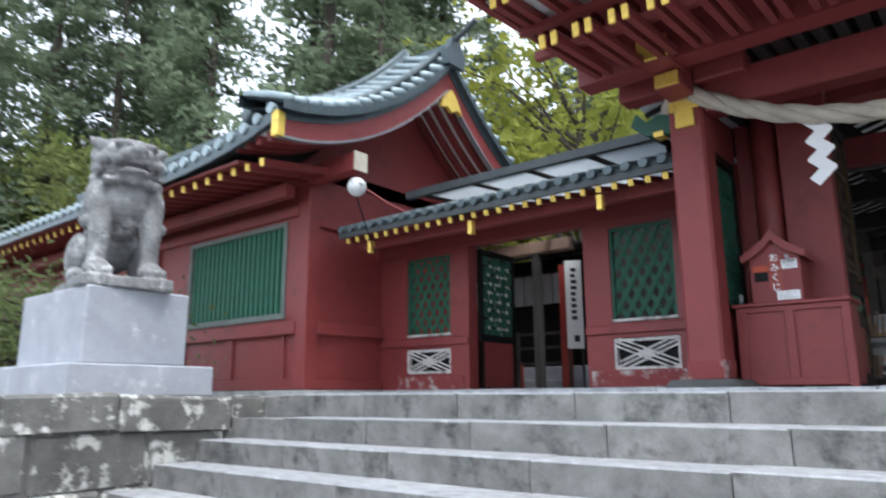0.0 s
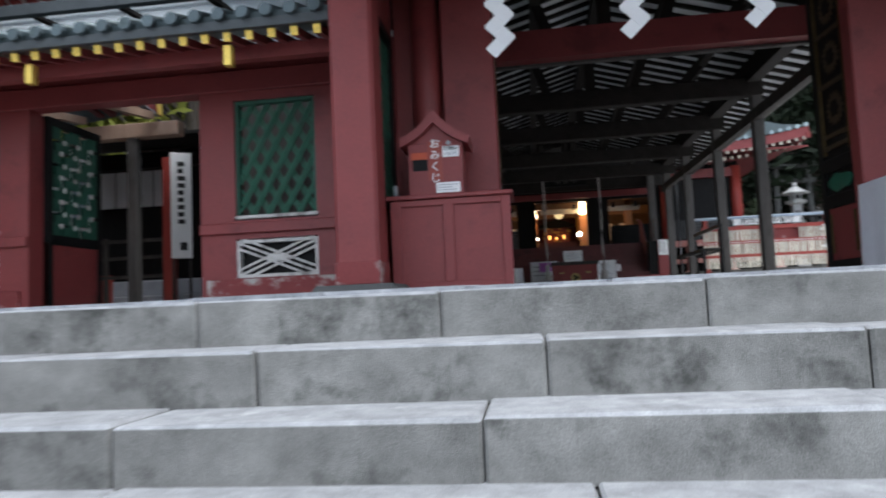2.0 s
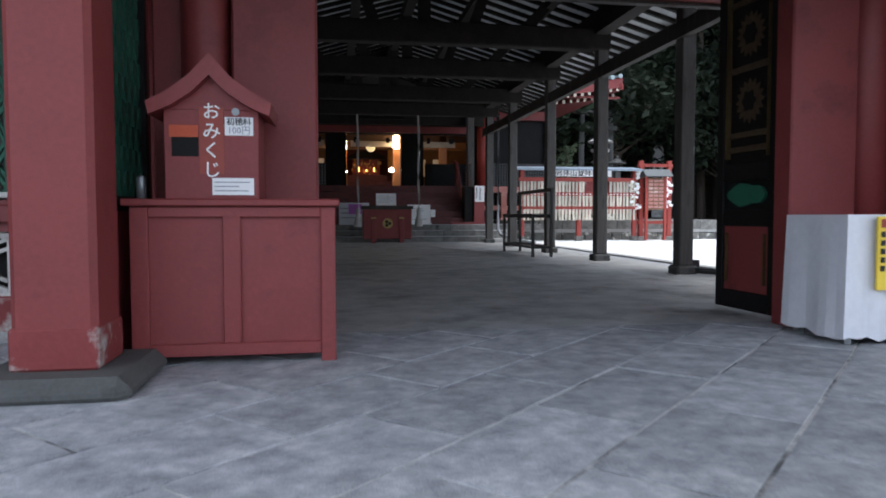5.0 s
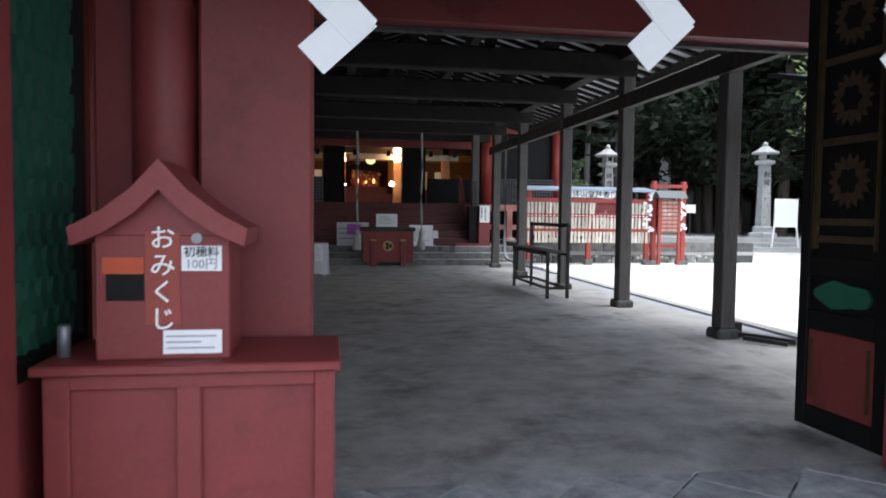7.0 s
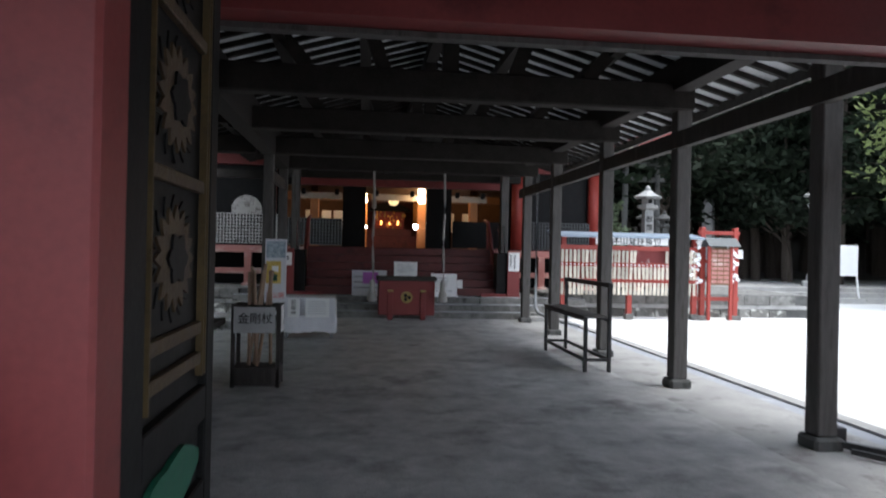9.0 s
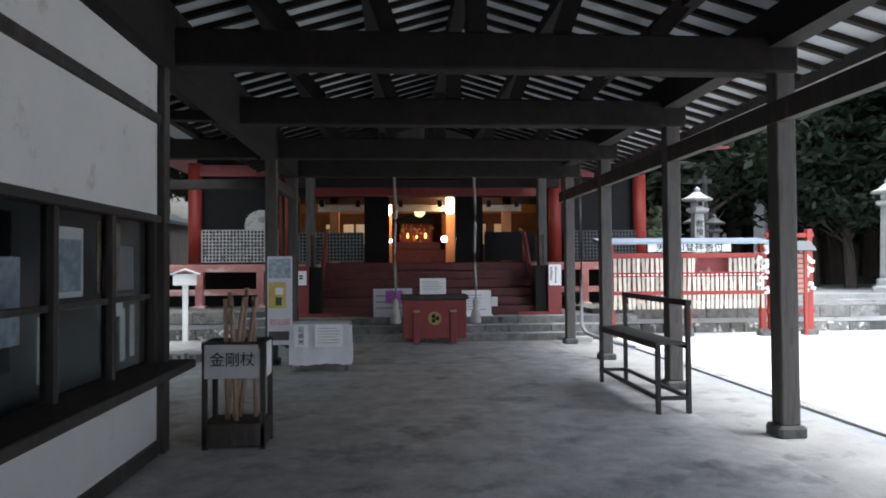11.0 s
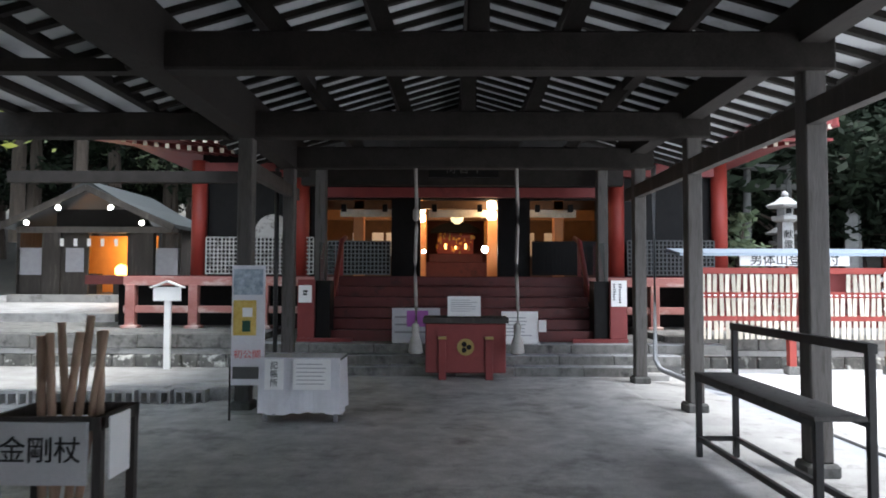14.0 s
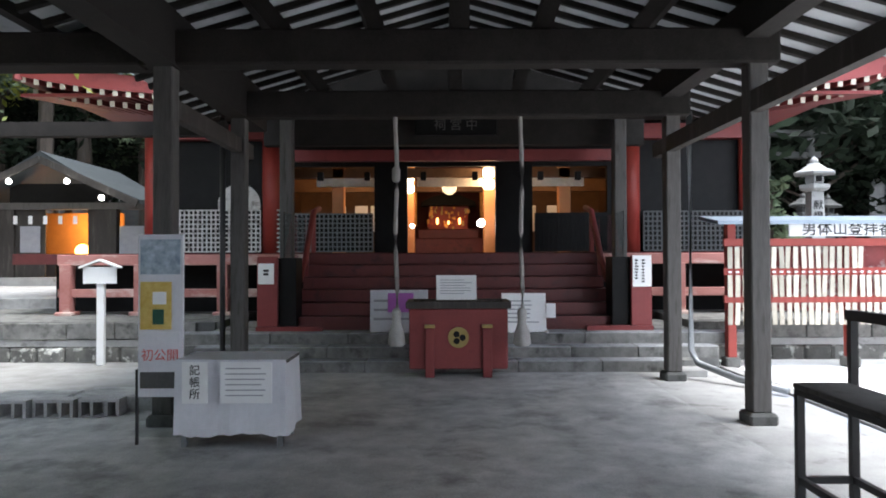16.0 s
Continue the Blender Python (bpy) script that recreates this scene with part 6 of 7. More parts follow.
for k, (px, pz) in enumerate(((0.055, 0.62), (0.03, 0.55), (0.06, 0.49), (0.035, 0.42))):
    part("brushed_character", bars(((px - 0.03, -0.053, pz - 0.012), (px + 0.03, -0.053, pz + 0.012 * (-1) ** k), 0.004, 0.014, (0, 0, 1)), ((px - 0.005, -0.053, pz - 0.028), (px + 0.008, -0.053, pz + 0.026), 0.004, 0.011, (1, 0, 0))), INK, poster)
part("white_figure", blocks((-0.1, -0.055, 0.32, 0.0, -0.051, 0.38), (-0.07, -0.055, 0.38, -0.03, -0.051, 0.45)), PAPER, poster)

# ---- straw rope with paper streamers ----
rp = thing("straw_rope", (AX, 7.89, 2.13), "thick twisted straw rope hung across gate", "rope")
path = []
for i in range(61):
    u = -1 + 2 * i / 60
    path.append((u * 2.35, 0.0, 0.62 * abs(u) ** 2.8))
for ph in (0, 2.094, 4.189):
    bm = bmesh.new()
    tube(bm, [(x, y + 0.04 * math.cos(i * 0.55 + ph), z + 0.04 * math.sin(i * 0.55 + ph)) for i, (x, y, z) in enumerate(path)], 0.052, 8)
    part("strand", bm, ROPE, rp, smooth=True)
for s in (-1, 1):
    bm = bmesh.new()
    tube(bm, [(s * 2.35, 0.0, 0.62), (s * 2.5, -0.02, 0.64), (s * 2.62, 0.1, 0.58), (s * 2.62, 0.35, 0.5)], 0.07, 8)
    part("knot_end", bm, ROPE, rp, smooth=True)
def streamer(x, z):
    t = thing("paper_streamer", (x, 7.9, z), "white zigzag folded paper streamer", "streamer", "paper streamers", turn=4)
    L, W, p = 0.118, 0.1, Vector((-0.03, 0.0, 0.555))
    for k in range(6):
        sg = -1 if k % 2 else 1
        d = Vector((sg * 0.72, 0, -0.69))
        s = Vector((0.69, 0, sg * 0.72)) if sg > 0 else Vector((0.69, 0, -0.72))
        q = p + d * L
        bm = bmesh.new()
        a, b = p - d * W * 0.42, q + d * W * 0.42
        extrude_poly(bm, [(v.x, v.z) for v in (a - s * W / 2, a + s * W / 2, b + s * W / 2, b - s * W / 2)], -0.002 + 0.005 * k, 0.002 + 0.005 * k)
        part("fold", bm, STREAMER, t)
        p = q


for x, z in ((1.33, 1.65), (2.27, 1.7), (3.1, 1.7), (4.02, 1.65)):
    streamer(x, z)

# ---- guardian statue on its pedestal ----
pd = thing("statue_pedestal", (-3.68, 4.55, -0.03), "pale granite two-tier statue pedestal", "pedestal")
part("lower_tier", blocks((-0.9, -0.62, 0.0, 0.62, 0.61, 0.25), bevel=0.012), GRANITE, pd)
part("block", blocks((-0.78, -0.46, 0.252, 0.47, 0.42, 0.87), bevel=0.014), GRANITE, pd)
def guardian(at):
    bm = bmesh.new()
    def ball(x, y, z, sx, sy, sz, rot=0):
        bmesh.ops.create_icosphere(bm, subdivisions=3, radius=1, matrix=pose(x, y, z, 0, rot, 0) @ Matrix.Diagonal((sx, sy, sz, 1)))
    def limb(pts, radii):
        tube(bm, pts, radii, 12)
    ball(0.14, 0, 0.74, 0.2, 0.25, 0.24, -10)      # chest
    ball(-0.04, 0, 0.66, 0.26, 0.21, 0.22, 35)     # back
    ball(-0.27, 0, 0.42, 0.24, 0.25, 0.27, 30)     # rump
    ball(0.14, 0, 1.0, 0.19, 0.22, 0.17)           # neck
    ball(0.2, 0, 1.13, 0.2, 0.23, 0.15)            # skull
    ball(0.14, 0, 1.25, 0.17, 0.22, 0.055)         # flat crown
    ball(0.38, 0, 1.1, 0.1, 0.15, 0.075)           # muzzle
    ball(0.47, 0, 1.13, 0.045, 0.075, 0.045)       # nose
    ball(0.35, 0, 0.955, 0.11, 0.14, 0.04)         # lower jaw
    ball(0.27, 0, 1.03, 0.1, 0.11, 0.05)           # mouth
    for s in (-1, 1):
        ball(0.37, s * 0.1, 1.19, 0.06, 0.085, 0.04, -12)    # brow
        ball(0.39, s * 0.095, 1.145, 0.035, 0.04, 0.03)      # eye
        ball(0.36, s * 0.14, 1.05, 0.06, 0.05, 0.05)         # cheek
        limb(((0.16, s * 0.19, 1.2), (0.13, s * 0.27, 1.24), (0.12, s * 0.33, 1.27)), (0.075, 0.055, 0.015))   # ear
        ball(0.14, s * 0.22, 0.7, 0.14, 0.11, 0.22)          # shoulder
        limb(((0.18, s * 0.2, 0.72), (0.25, s * 0.205, 0.42), (0.24, s * 0.21, 0.2), (0.27, s * 0.215, 0.06)), (0.115, 0.088, 0.078, 0.1))
        ball(0.32, s * 0.215, 0.1, 0.12, 0.11, 0.085)        # paw
        for c in (-0.07, -0.023, 0.023, 0.07):
            ball(0.43, s * 0.215 + c, 0.075, 0.05, 0.026, 0.05)
        ball(-0.2, s * 0.26, 0.27, 0.22, 0.1, 0.22, -20)     # thigh
        ball(0.0, s * 0.3, 0.08, 0.16, 0.085, 0.065)         # hind foot
        for k in range(6):                                   # curls down the sides of the mane
            a = 0.42 * k
            ball(0.24 - 0.05 * k, s * (0.235 + 0.03 * math.sin(a)), 1.08 - 0.09 * k, 0.06, 0.05, 0.06)
            ball(0.1 - 0.05 * k, s * (0.25 - 0.014 * k), 1.14 - 0.1 * k, 0.075, 0.055, 0.07)
            ball(-0.06 - 0.03 * k, s * (0.16 + 0.012 * k), 1.17 - 0.11 * k, 0.08, 0.07, 0.08)
        for k in range(3):                                   # beard over the chest
            ball(0.34 - 0.02 * k, s * (0.045 + 0.075 * k), 0.9 - 0.012 * k, 0.055, 0.045, 0.045)
        ball(0.2, s * 0.3, 0.52, 0.04, 0.05, 0.06)           # elbow curl
    ball(0.36, 0, 0.89, 0.05, 0.05, 0.05)
    for k in range(4):
        ball(-0.15, 0, 1.18 - 0.14 * k, 0.1, 0.12, 0.1)
    for k, (dx, dz, r) in enumerate(((-0.46, 0.3, 0.11), (-0.52, 0.44, 0.12), (-0.5, 0.6, 0.12), (-0.46, 0.75, 0.1), (-0.5, 0.88, 0.065))):
        ball(dx, 0, dz, r * 0.8, r * 1.2, r)                 # tail
        for s in (-1, 1):
            ball(dx - 0.03, s * r, dz + 0.05, r * 0.5, r * 0.5, r * 0.75)
    brick_(bm, -0.62, -0.36, -0.06, 0.5, 0.36, 0.035)
    me = finish(bm, "guardian_statue", True)
    me.materials.append(STATUE)
    o = tagged(new("guardian_statue", me), "mottled grey stone guardian lion-dog on pedestal", "statue")
    o.matrix_world = pose(*at, 0, 0, -12)
    m = o.modifiers.new("fuse", "REMESH")
    m.mode, m.voxel_size, m.use_smooth_shade = "VOXEL", 0.013, True
    tx = bpy.data.textures.new("curls", "CLOUDS")
    tx.noise_scale = 0.035
    d = o.modifiers.new("curls", "DISPLACE")
    d.texture, d.strength = tx, 0.014
    return o


guardian((-3.66, 4.5, 0.9))

# globe street lamp on side building
gl = thing("globe_lamp", (-3.7, 7.42, 2.52), "clear round globe lamp on curved bracket", "lamp")
bm = bmesh.new()
bmesh.ops.create_uvsphere(bm, u_segments=20, v_segments=12, radius=0.12)
part("globe", bm, surface("frosted_globe", (0.55, 0.58, 0.58), (0.7, 0.72, 0.72), 0.25, scale=12, stain=(0.2, 0.2, 0.2), amount=0.5, stain_scale=12), gl, smooth=True)
bm = bmesh.new()
tube(bm, ((0, 0.1, 0.02), (0.05, 0.5, -0.12), (0.1, 0.9, -0.2), (-0.3, 1.7, -0.28)), 0.02, 6)
part("bracket", bm, RED, gl)
bm = bmesh.new()
tube(bm, ((-0.02, 0.02, -0.12), (-0.12, 0.3, -0.45), (-0.2, 0.55, -0.75)), 0.008, 5)
part("cable", bm, BLACK, gl)

# ---- courtyard: plaque rack, lanterns, signs ----
def plaque_rack():
    t = thing("plaque_rack", (6.4, 23.6, 0.0), "roofed red rack hung with rows of wooden plaques", "rack")
    for x in (0.1, 1.75, 3.4):
        part("post", blocks((x - 0.06, 0.0, 0.1, x + 0.06, 0.12, 1.98), bevel=0.008), VERM, t)
        part("stone_foot", blocks((x - 0.1, -0.04, -0.02, x + 0.1, 0.16, 0.12), bevel=0.015), STEP, t)
    part("roof", bars(((1.65, -0.3, 1.96), (1.65, 0.4, 2.06), 3.7, 0.05)), ROOFBLUE, t, "blue-grey metal roof")
    for z in (1.7, 1.3, 0.92):
        part("rail", blocks((-0.02, -0.04, z - 0.05, 3.45, 0.0, z + 0.05)), VERM, t)
    me = finish(blocks((-0.033, -0.07, -0.3, 0.033, -0.055, 0.0), bevel=0.004), "plaque")
    cm = finish(blocks((-0.02, -0.075, 0.01, 0.02, -0.05, 0.035)), "plaque_knot")
    rnd = random.Random(11)
    for r, z in enumerate((1.64, 1.25, 0.87)):
        for i in range(34):
            if r == 0 and 18 < i < 26:
                continue
            o = part("plaque", me, PLAQUE, t, "pale wooden votive plaque")
            o.matrix_local = pose(0.05 + i * 0.1, rnd.uniform(-0.01, 0.01), z, 0, rnd.uniform(-3, 3), 0)
            if r == 1:
                o = part("plaque_knot", cm, PAPER, t)
                o.matrix_local = pose(0.05 + i * 0.1, 0, z + 0.02)
    ban = part("banner", blocks((0.85, -0.1, 1.78, 2.65, -0.08, 1.96)), PAPER, t, "white banner with black writing")
    lettering("banner_writing", "男体山登拝番付", 0.21, INK, ban, (1.75, -0.103, 1.87))
    part("backing", blocks((0.1, 0.125, 0.75, 3.4, 0.14, 1.7)), RED_WORN, t)
    f = thing("slip_frame", (10.0, 23.6, 0.0), "red post frame tied with white paper slips", "frame")
    for x in (0.0, 0.85):
        part("post", blocks((x - 0.06, 0, 0.08, x + 0.06, 0.12, 2.25), bevel=0.008), VERM, f)
        part("stone_foot", blocks((x - 0.14, -0.06, -0.02, x + 0.14, 0.2, 0.1), bevel=0.015), STEP, f)
    for z in (2.12, 1.42, 0.5):
        part("rail", blocks((-0.1, 0.02, z - 0.045, 0.95, 0.1, z + 0.045)), VERM, f)
    rnd = random.Random(2)
    me = finish(blocks((-0.05, -0.03, -0.035, 0.05, 0.03, 0.035), bevel=0.01), "paper_slip")
    for i in range(70):
        o = part("paper_slip", me, PAPER, f)
        o.matrix_local = pose(rnd.choice((-0.3, -0.2, -0.1, 0.75, 0.7, 0.62, 0.8)) + rnd.uniform(-0.06, 0.06), rnd.uniform(-0.08, 0.02), rnd.uniform(0.9, 1.95), rnd.uniform(-30, 30), rnd.uniform(-40, 40), 0)
    s = thing("roofed_notice", (10.32, 23.35, 0.0), "small roofed wooden notice with pale strips", "notice board")
    for x in (-0.28, 0.28):
        part("post", blocks((x - 0.035, 0, 0, x + 0.035, 0.07, 1.8)), VERM, s)
    part("board", blocks((-0.245, 0.02, 0.85, 0.245, 0.05, 1.75)), HALLW, s)
    for r in range(8):
        for c in range(3):
            part("strip", blocks((-0.22 + c * 0.155, 0.008, 0.9 + r * 0.105, -0.09 + c * 0.155, 0.018, 0.97 + r * 0.105)), RED_PINK, s)
    for k in (-1, 1):
        part("roof", bars(((0, 0.03 + k * 0.22, 1.78), (0, 0.03, 1.98), 0.8, 0.03)), ROOFDK, s)


ROOFBLUE = surface("blue_grey_sheet_roof", (0.2, 0.25, 0.31), (0.28, 0.33, 0.39), 0.45, 0.2, scale=3, fine=40, bump=0.05)
plaque_rack()


def stone_lantern(x, y, z, h, mat, label, chars=True):
    t = thing("stone_lantern", (x, y, z), label, "stone lantern", "stone lanterns")
    s = h / 3.6
    bm = bmesh.new()
    lathe(bm, ((0.55, 0), (0.55, 0.16), (0.5, 0.2), (0.4, 0.22), (0.4, 0.4), (0.32, 0.44)), 6)
    part("base", bm, mat, t)
    bm = bmesh.new()
    lathe(bm, ((0.27, 0.44), (0.24, 1.5), (0.215, 2.7)), 4)
    part("shaft", bm, mat, t).matrix_local = pose(0, 0, 0, 0, 0, 45)
    bm = bmesh.new()
    lathe(bm, ((0.22, 2.7), (0.38, 2.77), (0.4, 2.86), (0.27, 2.89)), 6)
    part("table", bm, mat, t)
    bm = bmesh.new()
    lathe(bm, ((0.22, 2.89), (0.24, 3.0), (0.22, 3.12)), 6)
    part("fire_box", bm, mat, t)
    part("opening", blocks((-0.07, -0.235, 2.94, 0.07, -0.17, 3.08)), BLACK, t)
    bm = bmesh.new()
    lathe(bm, ((0.24, 3.1), (0.52, 3.13), (0.54, 3.18), (0.34, 3.26), (0.2, 3.36), (0.12, 3.42)), 6)
    part("roof", bm, mat, t)
    bm = bmesh.new()
    lathe(bm, ((0.07, 3.42), (0.1, 3.46), (0.09, 3.52), (0.035, 3.58), (0.008, 3.6)), 10)
    part("finial", bm, mat, t, smooth=True)
    if chars:
        lettering("inscription", "献燈", 0.26, INK, t, (0, -0.175, 2.2), vertical=True)
    t.scale = (s, s, s)


stone_lantern(11.95, 31.6, 0.48, 3.6, LANTERN, "tall pale granite stone lantern")
stone_lantern(18.9, 32.0, 0.48, 3.95, LANTERN, "tall pale granite stone lantern")
for x, y in ((12.9, 34.0), (13.9, 34.5)):
    stone_lantern(x, y, 0.48, 2.9, DARKST, "dark weathered stone lantern", False)
bm = bmesh.new()
lathe(bm, ((0.34, 0.3), (0.3, 3.7), (0.16, 3.95)), 4)
solid("stone_stele", bm, LANTERN, "tall grey stone memorial pillar", "stele").location = (17.6, 38.0, 0.3)

sg = thing("reception_sign", (9.1, 15.8, 0.0), "white standing sign with black writing", "sign")
part("board", blocks((-0.26, -0.02, 0.42, 0.26, 0.02, 1.44), bevel=0.005), WHITE, sg)
lettering("inscription", "登山受付", 0.2, INK, sg, (0.08, -0.023, 0.94), vertical=True)
for x in (-0.22, 0.22):
    part("leg", blocks((x - 0.02, -0.01, -0.02, x + 0.02, 0.02, 0.42)), WOOD, sg)
sg = thing("easel_sign", (18.8, 30.4, 0.0), "white board on an easel stand", "sign")
part("board", blocks((-0.5, -0.02, 0.95, 0.5, 0.02, 2.05), bevel=0.006), WHITE, sg)
for x in (-0.5, 0.5):
    part("leg", bars(((x * 1.15, 0, 0.15), (x * 0.9, 0.03, 1.2), 0.05, 0.05)), WHITE, sg)
sg = thing("small_sign", (16.5, 33.5, 0.48), "small white sign on thin pole", "sign")
part("board", blocks((-0.24, -0.01, 1.0, 0.24, 0.01, 1.35)), WHITE, sg)
part("pole", blocks((-0.02, 0.011, 0, 0.02, 0.03, 1.1)), WOOD, sg)

tg = thing("torii_gate", (13.5, 36.0, 0.48), "dark weathered torii gate before the wood", "torii")
for x in (-0.75, 0.75):
    bm = bmesh.new()
    tube(bm, ((x, 0, -0.02), (x * 0.93, 0, 4.9)), (0.15, 0.12), 12)
    part("pillar", bm, DARKST, tg, smooth=True)
bm = bmesh.new()
tube(bm, [(-1.35 + 0.27 * k, 0, 4.98 + 0.16 * (abs(k - 5) / 5) ** 2) for k in range(11)], 0.13, 8)
part("top_beam", bm, DARKST, tg)
part("tie_beam", blocks((-1.0, -0.08, 4.2, 1.0, 0.08, 4.4), bevel=0.01), DARKST, tg)

# ---- things by the hall ----
ws = thing("white_signpost", (-2.42, 24.05, -0.03), "white painted signpost with small gabled top", "signpost")
part("post", blocks((-0.055, -0.03, 0, 0.055, 0.03, 1.2), bevel=0.005), WHITE, ws)
part("board", blocks((-0.24, -0.05, 1.18, 0.24, -0.031, 1.42)), WHITE, ws)
for k in (-1, 1):
    part("gable_slope", bars(((k * 0.29, -0.03, 1.41), (0, -0.03, 1.52), 0.12, 0.025, (0, 0, 1))), WHITE, ws)
pipe = thing("downpipe", (5.58, 22.62, 0.0), "dark grey rain downpipe bending along ground", "pipe")
bm = bmesh.new()
tube(bm, ((0, 0, 3.3), (0, 0, 0.35), (0.05, -0.08, 0.2), (0.35, -0.5, 0.08), (0.7, -1.0, 0.03)), 0.04, 10)
part("pipe", bm, GUTTER, pipe, smooth=True)
part("stone", blocks((-0.15, 0.1, -0.02, 0.25, 0.35, 0.1), bevel=0.02), CONC_L, pipe)
pipe = thing("downpipe", (-0.14, 22.4, 0.0), "dark rain downpipe beside post", "pipe")
bm = bmesh.new()
tube(bm, ((0, 0, 3.2), (0, 0, 0.05)), 0.035, 10)
part("pipe", bm, STEEL_B, pipe, smooth=True)
bar = thing("steel_bracket", (5.55, 12.6, 0.0), "rusty steel bracket lying by post foot", "bracket")
part("bar", bars(((0, 0.1, 0.05), (0.42, -0.35, 0.03), 0.05, 0.05)), STEEL_B, bar)
part("bar", bars(((0.0, -0.1, 0.04), (0.25, -0.45, 0.03), 0.04, 0.04)), STEEL_B, bar)
part("plate", blocks((-0.06, 0.12, 0.0, 0.12, 0.25, 0.16)), STEEL_B, bar)
rnd = random.Random(9)
hb = bmesh.new()
for x0, x1 in ((-0.195, -0.165), (-0.085, -0.055), (0.055, 0.085), (0.165, 0.195)):
    brick_(hb, x0, -0.08, 0, x1, 0.08, 0.13)
brick_(hb, -0.195, -0.08, 0.13, 0.195, 0.08, 0.16)
brick_(hb, -0.195, -0.08, -0.03, 0.195, 0.08, 0.0)
hm = finish(hb, "concrete_block")
hm.materials.append(CONC)
for i in range(7):
    o = tagged(new("concrete_block", hm), "grey hollow concrete block on ground", "concrete block", "kerb blocks")
    o.matrix_world = pose(-0.75 - i * 0.42, 20.72 - 0.03 * i, 0.0, 0, 0, rnd.uniform(-5, 5))
for i in range(3):
    solid("paving_slab", blocks((-1.1 - i * 0.9, 20.85, -0.03, -0.3 - i * 0.9, 21.3, 0.16 - 0.03 * i), bevel=0.02), CONC, "dark flat stone slab behind blocks", "slab", "slabs")


def small_shrine(x, y, z):
    t = thing("small_shrine", (x, y, z), "small grey shrine hall lit orange inside", "shrine")
    for s in (-1, 1):
        bm = bmesh.new()
        extrude_poly(bm, [(s * a, b) for a, b in ((0, 3.75), (1.2, 3.1), (2.9, 2.4), (2.9, 2.52), (1.2, 3.25), (0, 3.95))], -0.9, 4.0)
        part("roof", bm, ROOFDK, t)
        part("bargeboard", bars(((s * 2.85, -0.92, 2.4), (s * 0.0, -0.92, 3.7), 0.08, 0.2, (0, 0, 1))), WOOD, t)
        for k in range(2):
            u = 0.35 + 0.42 * k
            bm = bmesh.new()
            bmesh.ops.create_uvsphere(bm, u_segments=10, v_segments=6, radius=0.08, matrix=pose(s * 2.4 * u, -1.0, 3.45 - 1.15 * u))
            part("bulb", bm, BULB, t, "lit round bulb", smooth=True)
        part("post", blocks((s * 1.55 - 0.3, -0.1, 0, s * 1.55 + 0.3, 0.15, 2.4)), WOOD, t)
        part("wall_panel", blocks((s * 2.3 - 0.4, 0.0, 0.9, s * 2.3 + 0.4, 0.1, 1.8)), GREYINK, t, "pale grey wall panel")
        part("side_wall", blocks((s * 2.7 - 0.06, 0, 0, s * 2.7 + 0.06, 3.5, 2.5)), WOOD, t)
        part("lower_panel", blocks((s * 2.3 - 0.4, 0.0, 0.0, s * 2.3 + 0.4, 0.1, 0.9)), WOOD, t)
    part("lintel", blocks((-2.7, -0.15, 2.3, 2.7, 0.1, 2.5)), POSTW, t)
    part("gable_infill", blocks((-1.5, 0.1, 2.5, 1.5, 0.15, 3.1)), BLACK, t)
    part("interior", blocks((-1.3, 1.6, 0.3, 1.3, 1.65, 2.3)), surface("warm_curtain", (0.6, 0.28, 0.08), (0.7, 0.34, 0.1), 0.8), t)
    part("door_panel", blocks((-1.25, 0.0, 0.25, -0.35, 0.06, 2.3)), WOOD, t, "dark sliding door panel")
    part("door_panel", blocks((0.95, 0.0, 0.25, 1.25, 0.06, 2.3)), WOOD, t, "dark sliding door panel")
    part("poster", blocks((-1.1, -0.02, 1.0, -0.5, -0.002, 1.8)), GREYINK, t, "pale grey poster")
    part("floor", blocks((-2.8, -0.4, -0.1, 2.8, 3.6, 0.25)), CONC_L, t)
    part("altar_table", blocks((-0.9, 0.3, 0.25, -0.2, 0.7, 0.95), (0.4, 0.2, 0.25, 0.8, 0.5, 0.83)), WOOD, t)
    bm = bmesh.new()
    bmesh.ops.create_uvsphere(bm, u_segments=14, v_segments=8, radius=0.22, matrix=pose(0.6, 0.35, 1.05))
    part("lantern", bm, GLOW_O, t, "lit orange paper lantern", smooth=True)
    for k in range(5):
        part("paper_streamer", blocks((-1.2 + k * 0.45, -0.2, 1.85, -1.08 + k * 0.45, -0.19, 2.1)), PAPER, t)
    lo = new("shrine_light", bpy.data.lights.new("shrine_light", "POINT"))
    lo.location = (x + 0.4, y + 0.9, z + 1.8)
    lo.data.energy, lo.data.color, lo.data.shadow_soft_size = 28, (1.0, 0.5, 0.14), 0.2


small_shrine(-9.2, 35.0, 0.75)

# ---- trees ----
def foliage(bm_pts, size, rng, flat=0.5):
    """Many small leaf sprays, two crossing blades each, at the given points."""
    pts = np.asarray(bm_pts)
    n = len(pts)
    a = rng.normal(size=(n, 3))
    a[:, 2] *= flat
    a /= np.linalg.norm(a, axis=1)[:, None]
    b = rng.normal(size=(n, 3))
    b -= (b * a).sum(1)[:, None] * a
    b /= np.linalg.norm(b, axis=1)[:, None]
    s = size * rng.uniform(0.6, 1.4, (n, 1))
    quad = np.stack([pts - a * s, pts - b * s * 0.38, pts + a * s, pts + b * s * 0.38], 1).reshape(-1, 3)
    me = bpy.data.meshes.new("crown")
    me.from_pydata(quad.tolist(), [], np.arange(4 * n).reshape(-1, 4).tolist())
    return me


